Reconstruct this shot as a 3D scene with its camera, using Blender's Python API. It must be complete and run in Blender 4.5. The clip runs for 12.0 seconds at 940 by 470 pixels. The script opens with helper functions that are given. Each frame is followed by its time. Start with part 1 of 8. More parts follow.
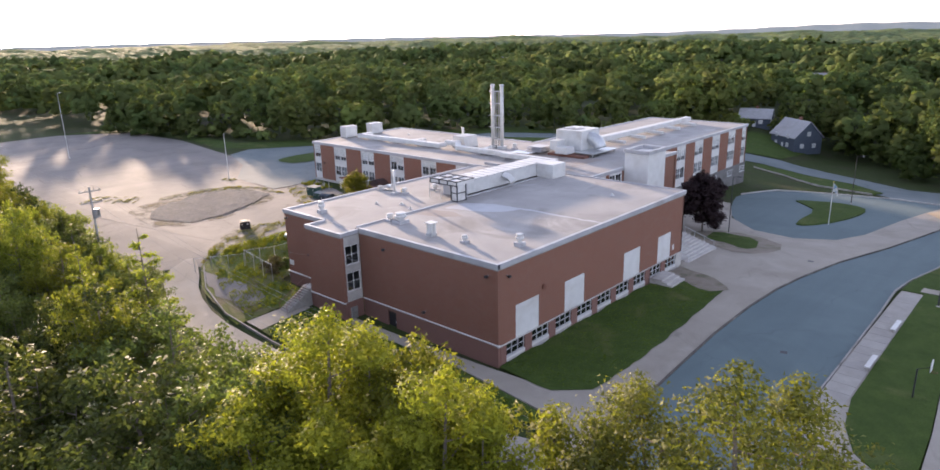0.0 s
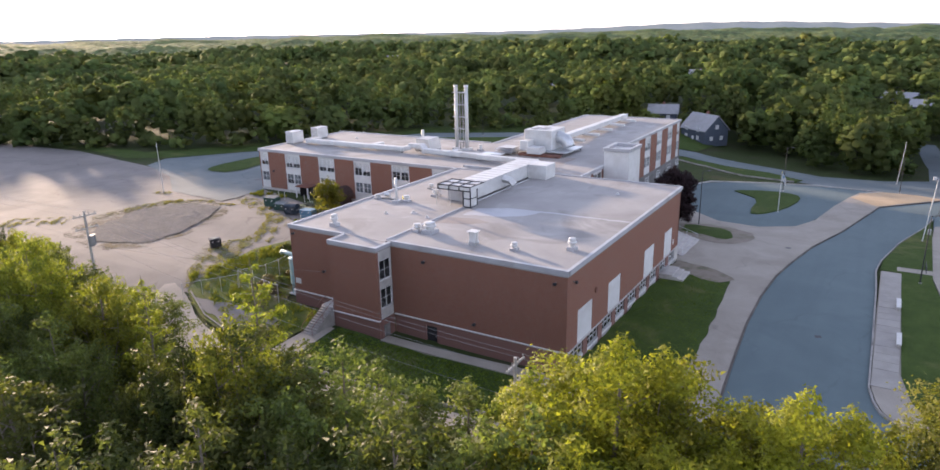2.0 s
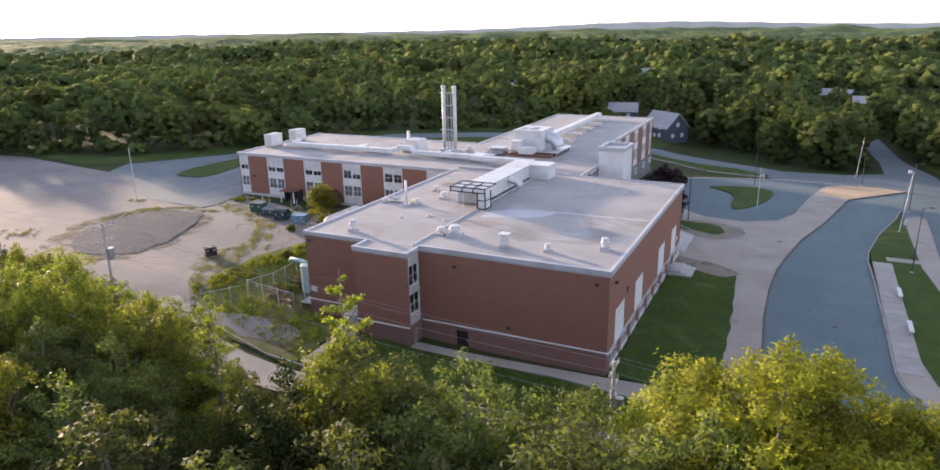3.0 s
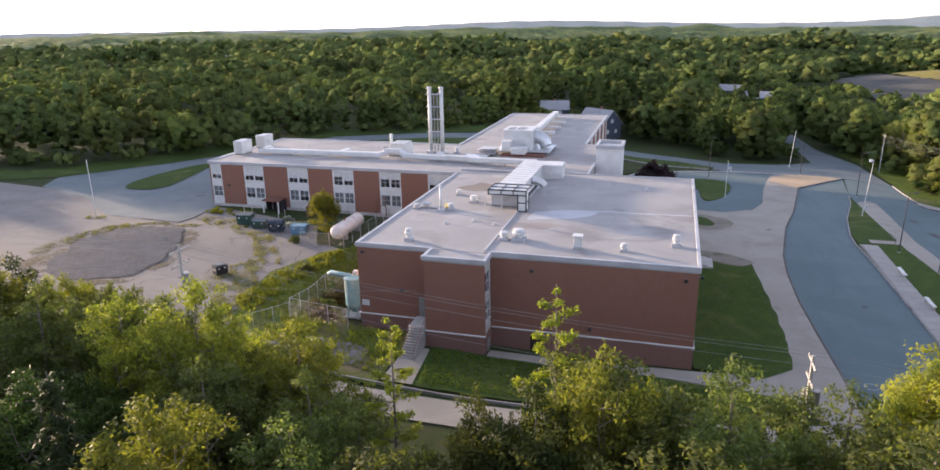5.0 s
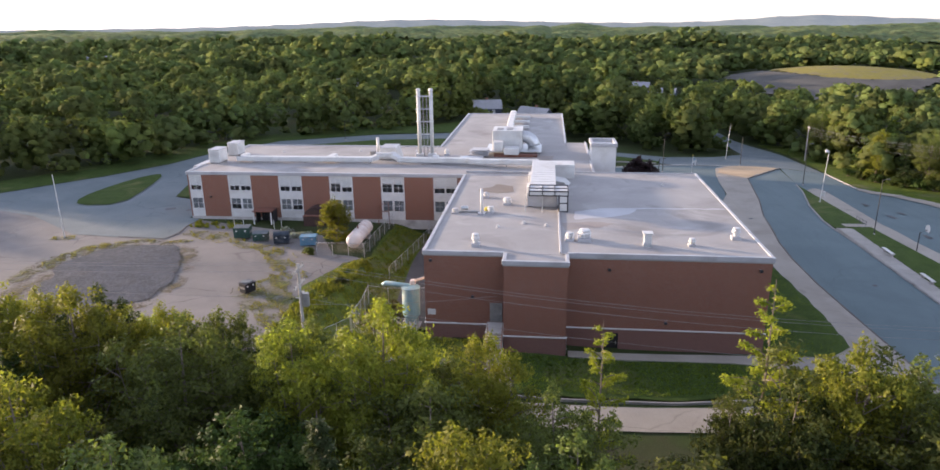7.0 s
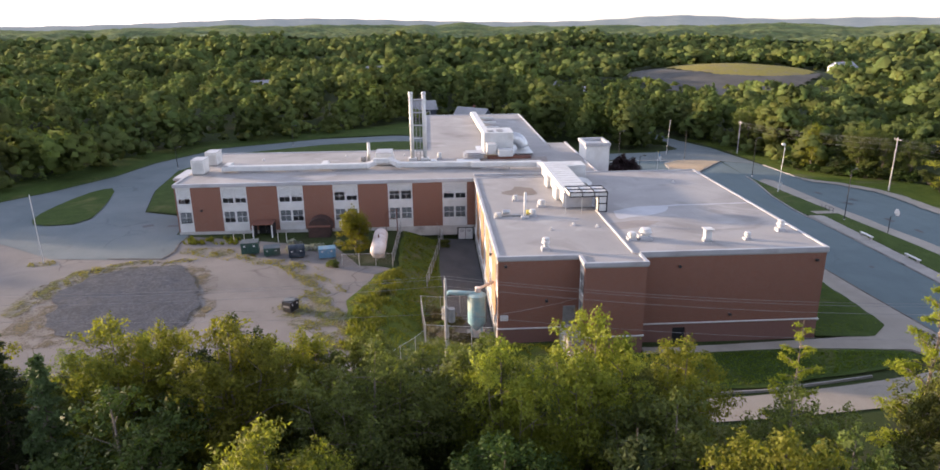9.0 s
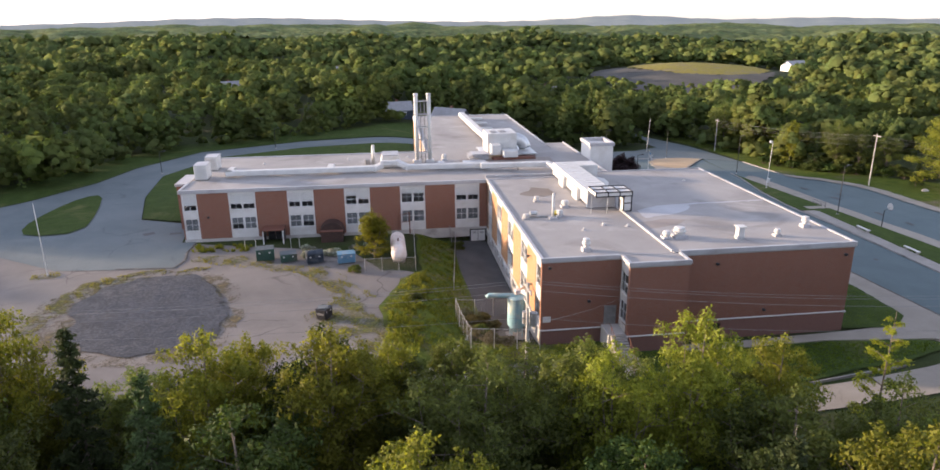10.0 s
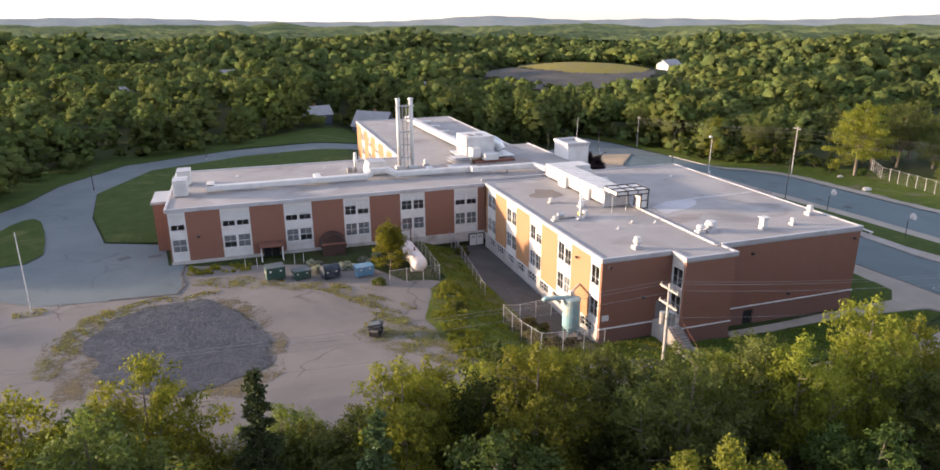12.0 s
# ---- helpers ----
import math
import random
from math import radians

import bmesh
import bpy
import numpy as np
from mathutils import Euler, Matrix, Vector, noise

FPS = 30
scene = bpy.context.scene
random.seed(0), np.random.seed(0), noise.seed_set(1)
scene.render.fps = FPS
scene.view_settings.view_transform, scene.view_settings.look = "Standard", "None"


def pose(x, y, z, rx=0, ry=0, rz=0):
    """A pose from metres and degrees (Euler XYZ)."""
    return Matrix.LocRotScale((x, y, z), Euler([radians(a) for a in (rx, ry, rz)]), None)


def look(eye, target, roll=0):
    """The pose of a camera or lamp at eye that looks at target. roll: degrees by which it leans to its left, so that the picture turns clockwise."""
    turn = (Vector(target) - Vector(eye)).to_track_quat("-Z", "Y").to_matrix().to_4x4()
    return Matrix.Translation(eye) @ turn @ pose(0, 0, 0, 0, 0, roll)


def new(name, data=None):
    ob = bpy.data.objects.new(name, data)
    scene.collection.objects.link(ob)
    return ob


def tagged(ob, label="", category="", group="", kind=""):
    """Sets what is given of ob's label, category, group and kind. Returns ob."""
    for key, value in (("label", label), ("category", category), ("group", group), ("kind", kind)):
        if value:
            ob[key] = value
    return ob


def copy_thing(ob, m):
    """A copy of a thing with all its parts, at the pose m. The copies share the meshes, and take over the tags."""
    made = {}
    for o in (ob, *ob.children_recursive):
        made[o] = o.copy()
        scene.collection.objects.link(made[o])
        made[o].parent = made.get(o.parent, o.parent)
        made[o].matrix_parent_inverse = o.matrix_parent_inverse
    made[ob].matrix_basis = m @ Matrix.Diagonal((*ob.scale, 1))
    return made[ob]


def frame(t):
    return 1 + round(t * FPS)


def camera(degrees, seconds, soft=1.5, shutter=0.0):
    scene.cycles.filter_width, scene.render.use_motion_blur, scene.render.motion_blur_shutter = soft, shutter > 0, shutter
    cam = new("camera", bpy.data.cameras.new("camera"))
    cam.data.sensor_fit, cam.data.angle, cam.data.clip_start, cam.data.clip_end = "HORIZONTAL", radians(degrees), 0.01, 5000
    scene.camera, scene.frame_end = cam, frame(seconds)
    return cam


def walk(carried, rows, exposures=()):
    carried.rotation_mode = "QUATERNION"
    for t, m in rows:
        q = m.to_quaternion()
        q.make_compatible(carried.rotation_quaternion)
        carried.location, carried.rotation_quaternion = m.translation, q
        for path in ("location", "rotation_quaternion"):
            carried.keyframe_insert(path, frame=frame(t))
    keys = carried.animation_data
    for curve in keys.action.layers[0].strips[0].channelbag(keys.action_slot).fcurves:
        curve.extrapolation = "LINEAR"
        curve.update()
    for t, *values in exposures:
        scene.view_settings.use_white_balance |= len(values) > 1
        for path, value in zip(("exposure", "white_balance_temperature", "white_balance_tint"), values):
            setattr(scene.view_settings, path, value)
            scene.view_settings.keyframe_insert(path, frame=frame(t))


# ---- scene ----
cam = camera(68.8, 12.0, 1.6)
METRES, EYE, TILT, LEAN, TURN = 120.0, 29.95, -1.2, 0.8, 42.4
ROWS = [
    (0.0, 0.0, 0.0, 0.0, -0.14, -15.29, 0.5),
    (0.5, -0.0366, 0.0063, 0.0015, -2.86, -15.34, 0.53),
    (1.0, -0.0744, 0.0144, 0.0031, -5.58, -15.42, 0.55),
    (1.5, -0.1135, 0.0248, 0.0039, -8.34, -15.48, 0.58),
    (2.0, -0.1525, 0.0362, 0.005, -11.08, -15.55, 0.62),
    (2.5, -0.1916, 0.0485, 0.0063, -13.77, -15.61, 0.62),
    (3.0, -0.2305, 0.0624, 0.0074, -16.32, -15.67, 0.64),
    (5.0, -0.3805, 0.1346, 0.0115, -26.13, -15.88, 0.73),
    (5.5, -0.4173, 0.1557, 0.0133, -28.59, -15.95, 0.72),
    (6.0, -0.4533, 0.1785, 0.0148, -31.07, -16.01, 0.74),
    (6.5, -0.4885, 0.2025, 0.0161, -33.56, -16.06, 0.75),
    (7.0, -0.5224, 0.2274, 0.017, -36.04, -16.1, 0.78),
    (9.0, -0.6459, 0.3436, 0.024, -45.82, -16.31, 0.82),
    (9.5, -0.6719, 0.3736, 0.0256, -47.83, -16.34, 0.83),
    (10.0, -0.6981, 0.407, 0.027, -49.91, -16.4, 0.83),
    (10.5, -0.7236, 0.4412, 0.0286, -52.16, -16.42, 0.87),
    (11.0, -0.7479, 0.4765, 0.0304, -55.15, -16.47, 0.9),
    (11.5, -0.7698, 0.5138, 0.0319, -58.06, -16.49, 0.91),
    (12.0, -0.7903, 0.552, 0.0338, -60.94, -16.54, 0.92),
]
walk(cam, [(t, pose(0, 0, EYE, TILT, LEAN, TURN) @ pose(METRES * x, METRES * y, METRES * z, 90 + pitch, roll, yaw)) for t, x, y, z, yaw, pitch, roll in ROWS],
     [(0.0, 2.09, 6000.0, 24.5), (6.0, 2.06, 6000.0, 23.5), (12.0, 1.98, 6250.0, 23.0)])
# ---- light ----
SUN_YAW, SUN_UP = 69.5, 7.6            # degrees from +y towards -x, and above the horizon
sky_world = bpy.data.worlds.new("sky")
scene.world = sky_world
sky_world.use_nodes = True
wn = sky_world.node_tree
sky = wn.nodes.new("ShaderNodeTexSky")
sky.sky_type, sky.sun_disc = "NISHITA", False
sky.sun_elevation, sky.sun_rotation = radians(SUN_UP), radians(-SUN_YAW)
sky.air_density, sky.dust_density, sky.ozone_density = 1.0, 0.5, 2.2
wn.nodes["Background"].inputs["Strength"].default_value = 0.15
veil = wn.nodes.new("ShaderNodeHueSaturation")   # thin evening haze pales the sky
veil.inputs["Saturation"].default_value = 0.42
wn.links.new(sky.outputs[0], veil.inputs["Color"])
wn.links.new(veil.outputs[0], wn.nodes["Background"].inputs["Color"])

sun = new("sun", bpy.data.lights.new("sun", "SUN"))
sun.data.energy, sun.data.angle, sun.data.color = 3.3, radians(2.0), (1.0, 0.76, 0.46)
_c = math.cos(radians(SUN_UP))
to_sun = Vector((-math.sin(radians(SUN_YAW)) * _c, math.cos(radians(SUN_YAW)) * _c, math.sin(radians(SUN_UP))))
sun.matrix_world = look((-150, 60, 120), Vector((-150, 60, 120)) - to_sun)

# ---- materials ----
class Nodes:
    """A small wrapper round one material's node tree."""

    def __init__(self, name, rough=0.8, metal=0.0, spec=0.3):
        self.mat = bpy.data.materials.new(name)
        self.mat.use_nodes = True
        self.t = self.mat.node_tree
        self.b = self.t.nodes["Principled BSDF"]
        self.b.inputs["Roughness"].default_value = rough
        self.b.inputs["Metallic"].default_value = metal
        self.b.inputs["Specular IOR Level"].default_value = spec
        self.geo = self.t.nodes.new("ShaderNodeNewGeometry")
        self.pos = self.geo.outputs["Position"]

    def put(self, sock, value):
        if isinstance(value, bpy.types.NodeSocket):
            self.t.links.new(value, sock)
        else:
            sock.default_value = value

    def noise(self, scale, detail=4.0, rough=0.55, vec=None, distort=0.0):
        n = self.t.nodes.new("ShaderNodeTexNoise")
        n.inputs["Scale"].default_value, n.inputs["Detail"].default_value = scale, detail
        n.inputs["Roughness"].default_value, n.inputs["Distortion"].default_value = rough, distort
        self.t.links.new(vec or self.pos, n.inputs["Vector"])
        return n.outputs["Fac"]

    def voronoi(self, scale, vec=None, feature="F1", out="Distance"):
        n = self.t.nodes.new("ShaderNodeTexVoronoi")
        n.feature = feature
        n.inputs["Scale"].default_value = scale
        self.t.links.new(vec or self.pos, n.inputs["Vector"])
        return n.outputs[out]

    def ramp(self, fac, stops):
        n = self.t.nodes.new("ShaderNodeValToRGB")
        e = n.color_ramp.elements
        while len(e) < len(stops):
            e.new(0.5)
        for el, (p, c) in zip(e, stops):
            el.position, el.color = p, (*c, 1.0) if len(c) == 3 else c
        self.t.links.new(fac, n.inputs["Fac"])
        return n.outputs["Color"]

    def mix(self, fac, a, b, kind="MIX"):
        n = self.t.nodes.new("ShaderNodeMix")
        n.data_type, n.blend_type = "RGBA", kind
        for sock, v in ((n.inputs[0], fac), (n.inputs[6], a), (n.inputs[7], b)):
            self.put(sock, (*v, 1.0) if isinstance(v, tuple) and len(v) == 3 else v)
        return n.outputs[2]

    def maths(self, op, a, b=0.0, c=0.0, clamp=False):
        n = self.t.nodes.new("ShaderNodeMath")
        n.operation, n.use_clamp = op, clamp
        for sock, v in zip(n.inputs, (a, b, c)):
            self.put(sock, v)
        return n.outputs[0]

    def vec(self, op, a, b):
        n = self.t.nodes.new("ShaderNodeVectorMath")
        n.operation = op
        for sock, v in zip(n.inputs, (a, b)):
            self.put(sock, v)
        return n.outputs[0]

    def scaled(self, s):
        return self.vec("MULTIPLY", self.pos, s)

    def colour(self, c):
        self.put(self.b.inputs["Base Color"], (*c, 1.0) if isinstance(c, tuple) else c)

    def bump(self, height, strength, distance):
        n = self.t.nodes.new("ShaderNodeBump")
        n.inputs["Strength"].default_value, n.inputs["Distance"].default_value = strength, distance
        self.t.links.new(height, n.inputs["Height"])
        self.t.links.new(n.outputs[0], self.b.inputs["Normal"])

    def pick(self, out="Random"):
        return self.t.nodes.new("ShaderNodeObjectInfo").outputs[out]

    def wall_uv(self):
        """Along-the-wall and up coordinates for walls that run along x or y."""
        s = self.t.nodes.new("ShaderNodeSeparateXYZ")
        self.t.links.new(self.pos, s.inputs[0])
        n = self.t.nodes.new("ShaderNodeSeparateXYZ")
        self.t.links.new(self.geo.outputs["True Normal"], n.inputs[0])
        on_x = self.maths("GREATER_THAN", self.maths("ABSOLUTE", n.outputs[0]), 0.7)
        u = self.maths("ADD", self.maths("MULTIPLY", s.outputs[1], on_x), self.maths("MULTIPLY", s.outputs[0], self.maths("SUBTRACT", 1.0, on_x)))
        c = self.t.nodes.new("ShaderNodeCombineXYZ")
        self.t.links.new(u, c.inputs[0])
        self.t.links.new(s.outputs[2], c.inputs[1])
        return c.outputs[0]


def mottled(name, a, b, scale=1.5, rough=0.8, metal=0.0, spec=0.3, stain=None, stain_scale=0.25, grain=30.0, relief=0.15, random_tint=0.0):
    """Paint, metal, concrete: two tones of grain, larger stains, a fine relief."""
    m = Nodes(name, rough, metal, spec)
    col = m.ramp(m.noise(scale, 6.0, 0.65), [(0.3, a), (0.7, b)])
    if stain:
        col = m.mix(m.ramp(m.noise(stain_scale, 5.0, 0.6, distort=0.4), [(0.52, (0, 0, 0)), (0.72, (1, 1, 1))]), col, stain)
    fine = m.noise(grain, 3.0, 0.6)
    col = m.mix(0.25, col, m.ramp(fine, [(0.3, (0.25, 0.25, 0.25)), (0.7, (0.75, 0.75, 0.75))]), "SOFT_LIGHT")
    if random_tint:
        v = m.maths("MULTIPLY_ADD", m.pick(), random_tint, 1.0 - random_tint / 2)
        c = m.t.nodes.new("ShaderNodeCombineColor")
        for s in c.inputs:
            m.t.links.new(v, s)
        col = m.mix(1.0, col, c.outputs[0], "MULTIPLY")
    m.colour(col)
    m.bump(fine, relief, 0.02)
    return m.mat


def brick_mat(name, one, two, mortar, tone):
    m = Nodes(name, 0.85, 0.0, 0.2)
    uv = m.wall_uv()
    br = m.t.nodes.new("ShaderNodeTexBrick")
    m.t.links.new(uv, br.inputs["Vector"])
    br.inputs["Scale"].default_value = 1.0
    br.inputs["Brick Width"].default_value, br.inputs["Row Height"].default_value = 0.21, 0.075
    br.inputs["Mortar Size"].default_value, br.inputs["Mortar Smooth"].default_value = 0.006, 0.1
    br.inputs["Color1"].default_value, br.inputs["Color2"].default_value = (*one, 1), (*two, 1)
    br.inputs["Mortar"].default_value = (*mortar, 1)
    col = m.mix(m.ramp(m.noise(0.35, 5.0, 0.6, vec=uv), [(0.35, (0, 0, 0)), (0.75, (0.55, 0.55, 0.55))]), br.outputs["Color"], tone)
    streak = m.noise(1.0, 4.0, 0.6, vec=m.vec("MULTIPLY", uv, (1.6, 0.12, 1.0)))
    col = m.mix(m.ramp(streak, [(0.5, (0, 0, 0)), (0.85, (0.14, 0.14, 0.14))]), col, tuple(v * 0.6 for v in tone))
    m.colour(col)
    m.bump(br.outputs["Fac"], -0.25, 0.01)
    return m.mat


BRICK = brick_mat("red_brick", (0.235, 0.104, 0.070), (0.188, 0.083, 0.056), (0.215, 0.16, 0.13), (0.208, 0.099, 0.067))
BRICK_BASE = brick_mat("painted_base_brick", (0.21, 0.11, 0.09), (0.18, 0.095, 0.08), (0.19, 0.12, 0.10), (0.19, 0.11, 0.09))
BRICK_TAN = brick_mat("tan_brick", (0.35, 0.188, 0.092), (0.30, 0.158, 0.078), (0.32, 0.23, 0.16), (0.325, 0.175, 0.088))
WHITE = mottled("white_panel_paint", (0.53, 0.52, 0.505), (0.61, 0.60, 0.585), 0.8, 0.55, stain=(0.48, 0.46, 0.43))
FASCIA = mottled("pale_roof_edge_metal", (0.33, 0.33, 0.345), (0.42, 0.42, 0.435), 0.7, 0.5, 0.1, stain=(0.28, 0.27, 0.265))
DUCT = mottled("white_duct_cladding", (0.47, 0.465, 0.455), (0.57, 0.565, 0.55), 0.9, 0.5, 0.0, stain=(0.42, 0.40, 0.38))
GALV = mottled("galvanised_steel", (0.42, 0.43, 0.44), (0.58, 0.59, 0.60), 3.0, 0.42, 0.7)
STEEL = mottled("weathered_steel", (0.20, 0.20, 0.20), (0.32, 0.31, 0.30), 2.0, 0.55, 0.5)
BLACK = mottled("black_painted_steel", (0.02, 0.02, 0.022), (0.035, 0.035, 0.04), 2.0, 0.5)
CONCRETE = mottled("grey_concrete", (0.36, 0.34, 0.32), (0.47, 0.45, 0.42), 0.8, 0.9, stain=(0.27, 0.25, 0.23))
KERB_DARK = mottled("tar_stained_kerb", (0.07, 0.06, 0.055), (0.13, 0.115, 0.10), 0.9, 0.9, stain=(0.20, 0.185, 0.165), stain_scale=0.5)
BASE_STONE = mottled("dark_base_stone", (0.13, 0.125, 0.12), (0.20, 0.19, 0.185), 0.9, 0.9, stain=(0.09, 0.085, 0.08))
STEP = mottled("worn_step_concrete", (0.22, 0.205, 0.19), (0.30, 0.28, 0.26), 1.2, 0.9, stain=(0.15, 0.14, 0.13))
KERB = mottled("kerb_concrete", (0.24, 0.23, 0.215), (0.32, 0.30, 0.285), 1.5, 0.9, stain=(0.14, 0.13, 0.12))
FRAME = mottled("white_window_frame", (0.56, 0.56, 0.55), (0.64, 0.64, 0.63), 2.0, 0.5)
BLIND = mottled("pale_blind_cloth", (0.82, 0.82, 0.80), (0.88, 0.88, 0.86), 1.0, 0.9)
CURTAIN = mottled("grey_curtain_cloth", (0.15, 0.165, 0.175), (0.27, 0.285, 0.295), 2.5, 0.9)
POLE_GREY = mottled("bleached_pole_wood", (0.30, 0.285, 0.26), (0.42, 0.40, 0.37), 3.0, 0.9, stain=(0.22, 0.20, 0.18))
CEIL = mottled("dim_interior_plaster", (0.30, 0.29, 0.27), (0.38, 0.37, 0.35), 0.6, 0.9)
POLE_PALE = mottled("pale_lamp_pole", (0.45, 0.45, 0.43), (0.58, 0.57, 0.55), 1.5, 0.6, 0.2)
RUST = mottled("rusty_brown_steel", (0.13, 0.055, 0.04), (0.20, 0.09, 0.06), 1.6, 0.8, stain=(0.09, 0.05, 0.04))
HOOD = mottled("dark_brown_hood_steel", (0.045, 0.026, 0.022), (0.08, 0.045, 0.036), 1.2, 0.75, stain=(0.03, 0.025, 0.024))
BIN_NAVY = mottled("dark_navy_bin_paint", (0.018, 0.028, 0.042), (0.032, 0.045, 0.062), 1.2, 0.6, stain=(0.10, 0.11, 0.12), stain_scale=0.9)
TANK = mottled("chalky_tank_paint", (0.60, 0.52, 0.47), (0.72, 0.66, 0.62), 0.7, 0.55, stain=(0.42, 0.25, 0.18), stain_scale=0.8)
TEAL = mottled("pale_teal_paint", (0.19, 0.33, 0.37), (0.25, 0.41, 0.45), 0.9, 0.5, 0.1, stain=(0.40, 0.42, 0.36), stain_scale=0.6)
BIN_GREEN = mottled("dark_green_bin_paint", (0.03, 0.07, 0.055), (0.05, 0.10, 0.08), 1.2, 0.6, stain=(0.10, 0.09, 0.07))
BIN_BLUE = mottled("blue_bin_paint", (0.09, 0.20, 0.30), (0.14, 0.27, 0.38), 1.2, 0.6, stain=(0.35, 0.36, 0.36), stain_scale=0.9)
BIN_GREY = mottled("grey_bin_paint", (0.08, 0.095, 0.10), (0.13, 0.15, 0.155), 1.2, 0.6, stain=(0.22, 0.22, 0.21))
YELLOW = mottled("yellow_equipment_paint", (0.62, 0.50, 0.08), (0.72, 0.60, 0.14), 2.0, 0.6)
SIDING = mottled("dark_blue_house_siding", (0.05, 0.065, 0.09), (0.08, 0.095, 0.12), 1.0, 0.8)
SIDING_W = mottled("white_house_siding", (0.70, 0.70, 0.69), (0.80, 0.80, 0.78), 1.0, 0.8)
SHINGLE = mottled("grey_house_shingle", (0.25, 0.25, 0.26), (0.34, 0.34, 0.35), 2.0, 0.9, stain=(0.22, 0.22, 0.22))
ROCK = mottled("pale_boulder", (0.33, 0.32, 0.30), (0.45, 0.43, 0.41), 1.5, 0.9)
BARK = mottled("grey_brown_bark", (0.10, 0.08, 0.065), (0.19, 0.16, 0.13), 4.0, 0.95, relief=0.5, grain=14.0)
SOIL = mottled("bare_sandy_soil", (0.17, 0.145, 0.115), (0.24, 0.205, 0.165), 0.6, 0.95, stain=(0.08, 0.085, 0.04))


def glass_mat():
    m = Nodes("window_glass", 0.06, 0.0, 0.5)
    m.colour((0.02, 0.024, 0.028))
    w = m.noise(0.8, 2.0)
    m.bump(w, 0.04, 0.05)
    tr = m.t.nodes.new("ShaderNodeBsdfTransparent")
    mx = m.t.nodes.new("ShaderNodeMixShader")
    mx.inputs[0].default_value = 0.14
    m.t.links.new(tr.outputs[0], mx.inputs[1])
    m.t.links.new(m.b.outputs[0], mx.inputs[2])
    m.t.links.new(mx.outputs[0], m.t.nodes["Material Output"].inputs[0])
    return m.mat


GLASS = glass_mat()


def roof_mat(name, a, b, dark, pale):
    """Flat felt and gravel roof: broad weathering, ponding stains with edges, felt seams."""
    m = Nodes(name, 0.9, 0.0, 0.2)
    col = m.ramp(m.noise(0.12, 6.0, 0.62, distort=0.3), [(0.35, a), (0.65, b)])
    col = m.mix(m.ramp(m.noise(0.09, 5.0, 0.6, vec=m.vec("ADD", m.pos, (31.0, 7.0, 0.0)), distort=0.8), [(0.56, (0, 0, 0)), (0.66, (0.6, 0.6, 0.6))]), col, dark)
    col = m.mix(m.ramp(m.noise(0.2, 4.0, 0.5, vec=m.vec("ADD", m.pos, (5.0, 57.0, 0.0)), distort=0.6), [(0.60, (0, 0, 0)), (0.70, (0.5, 0.5, 0.5))]), col, pale)
    seam = m.t.nodes.new("ShaderNodeTexBrick")
    m.t.links.new(m.pos, seam.inputs["Vector"])
    seam.inputs["Scale"].default_value = 1.0
    seam.inputs["Brick Width"].default_value, seam.inputs["Row Height"].default_value = 10.0, 1.0
    seam.inputs["Mortar Size"].default_value, seam.inputs["Mortar Smooth"].default_value = 0.02, 0.6
    col = m.mix(m.maths("MULTIPLY", seam.outputs["Fac"], 0.18), col, dark)
    fine = m.noise(22.0, 3.0, 0.7)
    col = m.mix(0.35, col, m.ramp(fine, [(0.3, (0.3, 0.3, 0.3)), (0.7, (0.7, 0.7, 0.7))]), "SOFT_LIGHT")
    m.colour(col)
    m.bump(fine, 0.3, 0.03)
    return m.mat


ROOF_PALE = roof_mat("pale_coated_roof", (0.37, 0.37, 0.385), (0.45, 0.45, 0.465), (0.31, 0.30, 0.30), (0.50, 0.50, 0.51))
DIRT = roof_mat("dirt_on_felt", (0.17, 0.145, 0.125), (0.23, 0.20, 0.175), (0.14, 0.115, 0.10), (0.27, 0.25, 0.23))
ROOF_STAIN = roof_mat("stained_roof", (0.24, 0.205, 0.185), (0.30, 0.27, 0.25), (0.18, 0.15, 0.13), (0.34, 0.32, 0.30))
ROOF = roof_mat("grey_felt_roof", (0.27, 0.258, 0.25), (0.335, 0.322, 0.31), (0.19, 0.176, 0.166), (0.40, 0.39, 0.38))


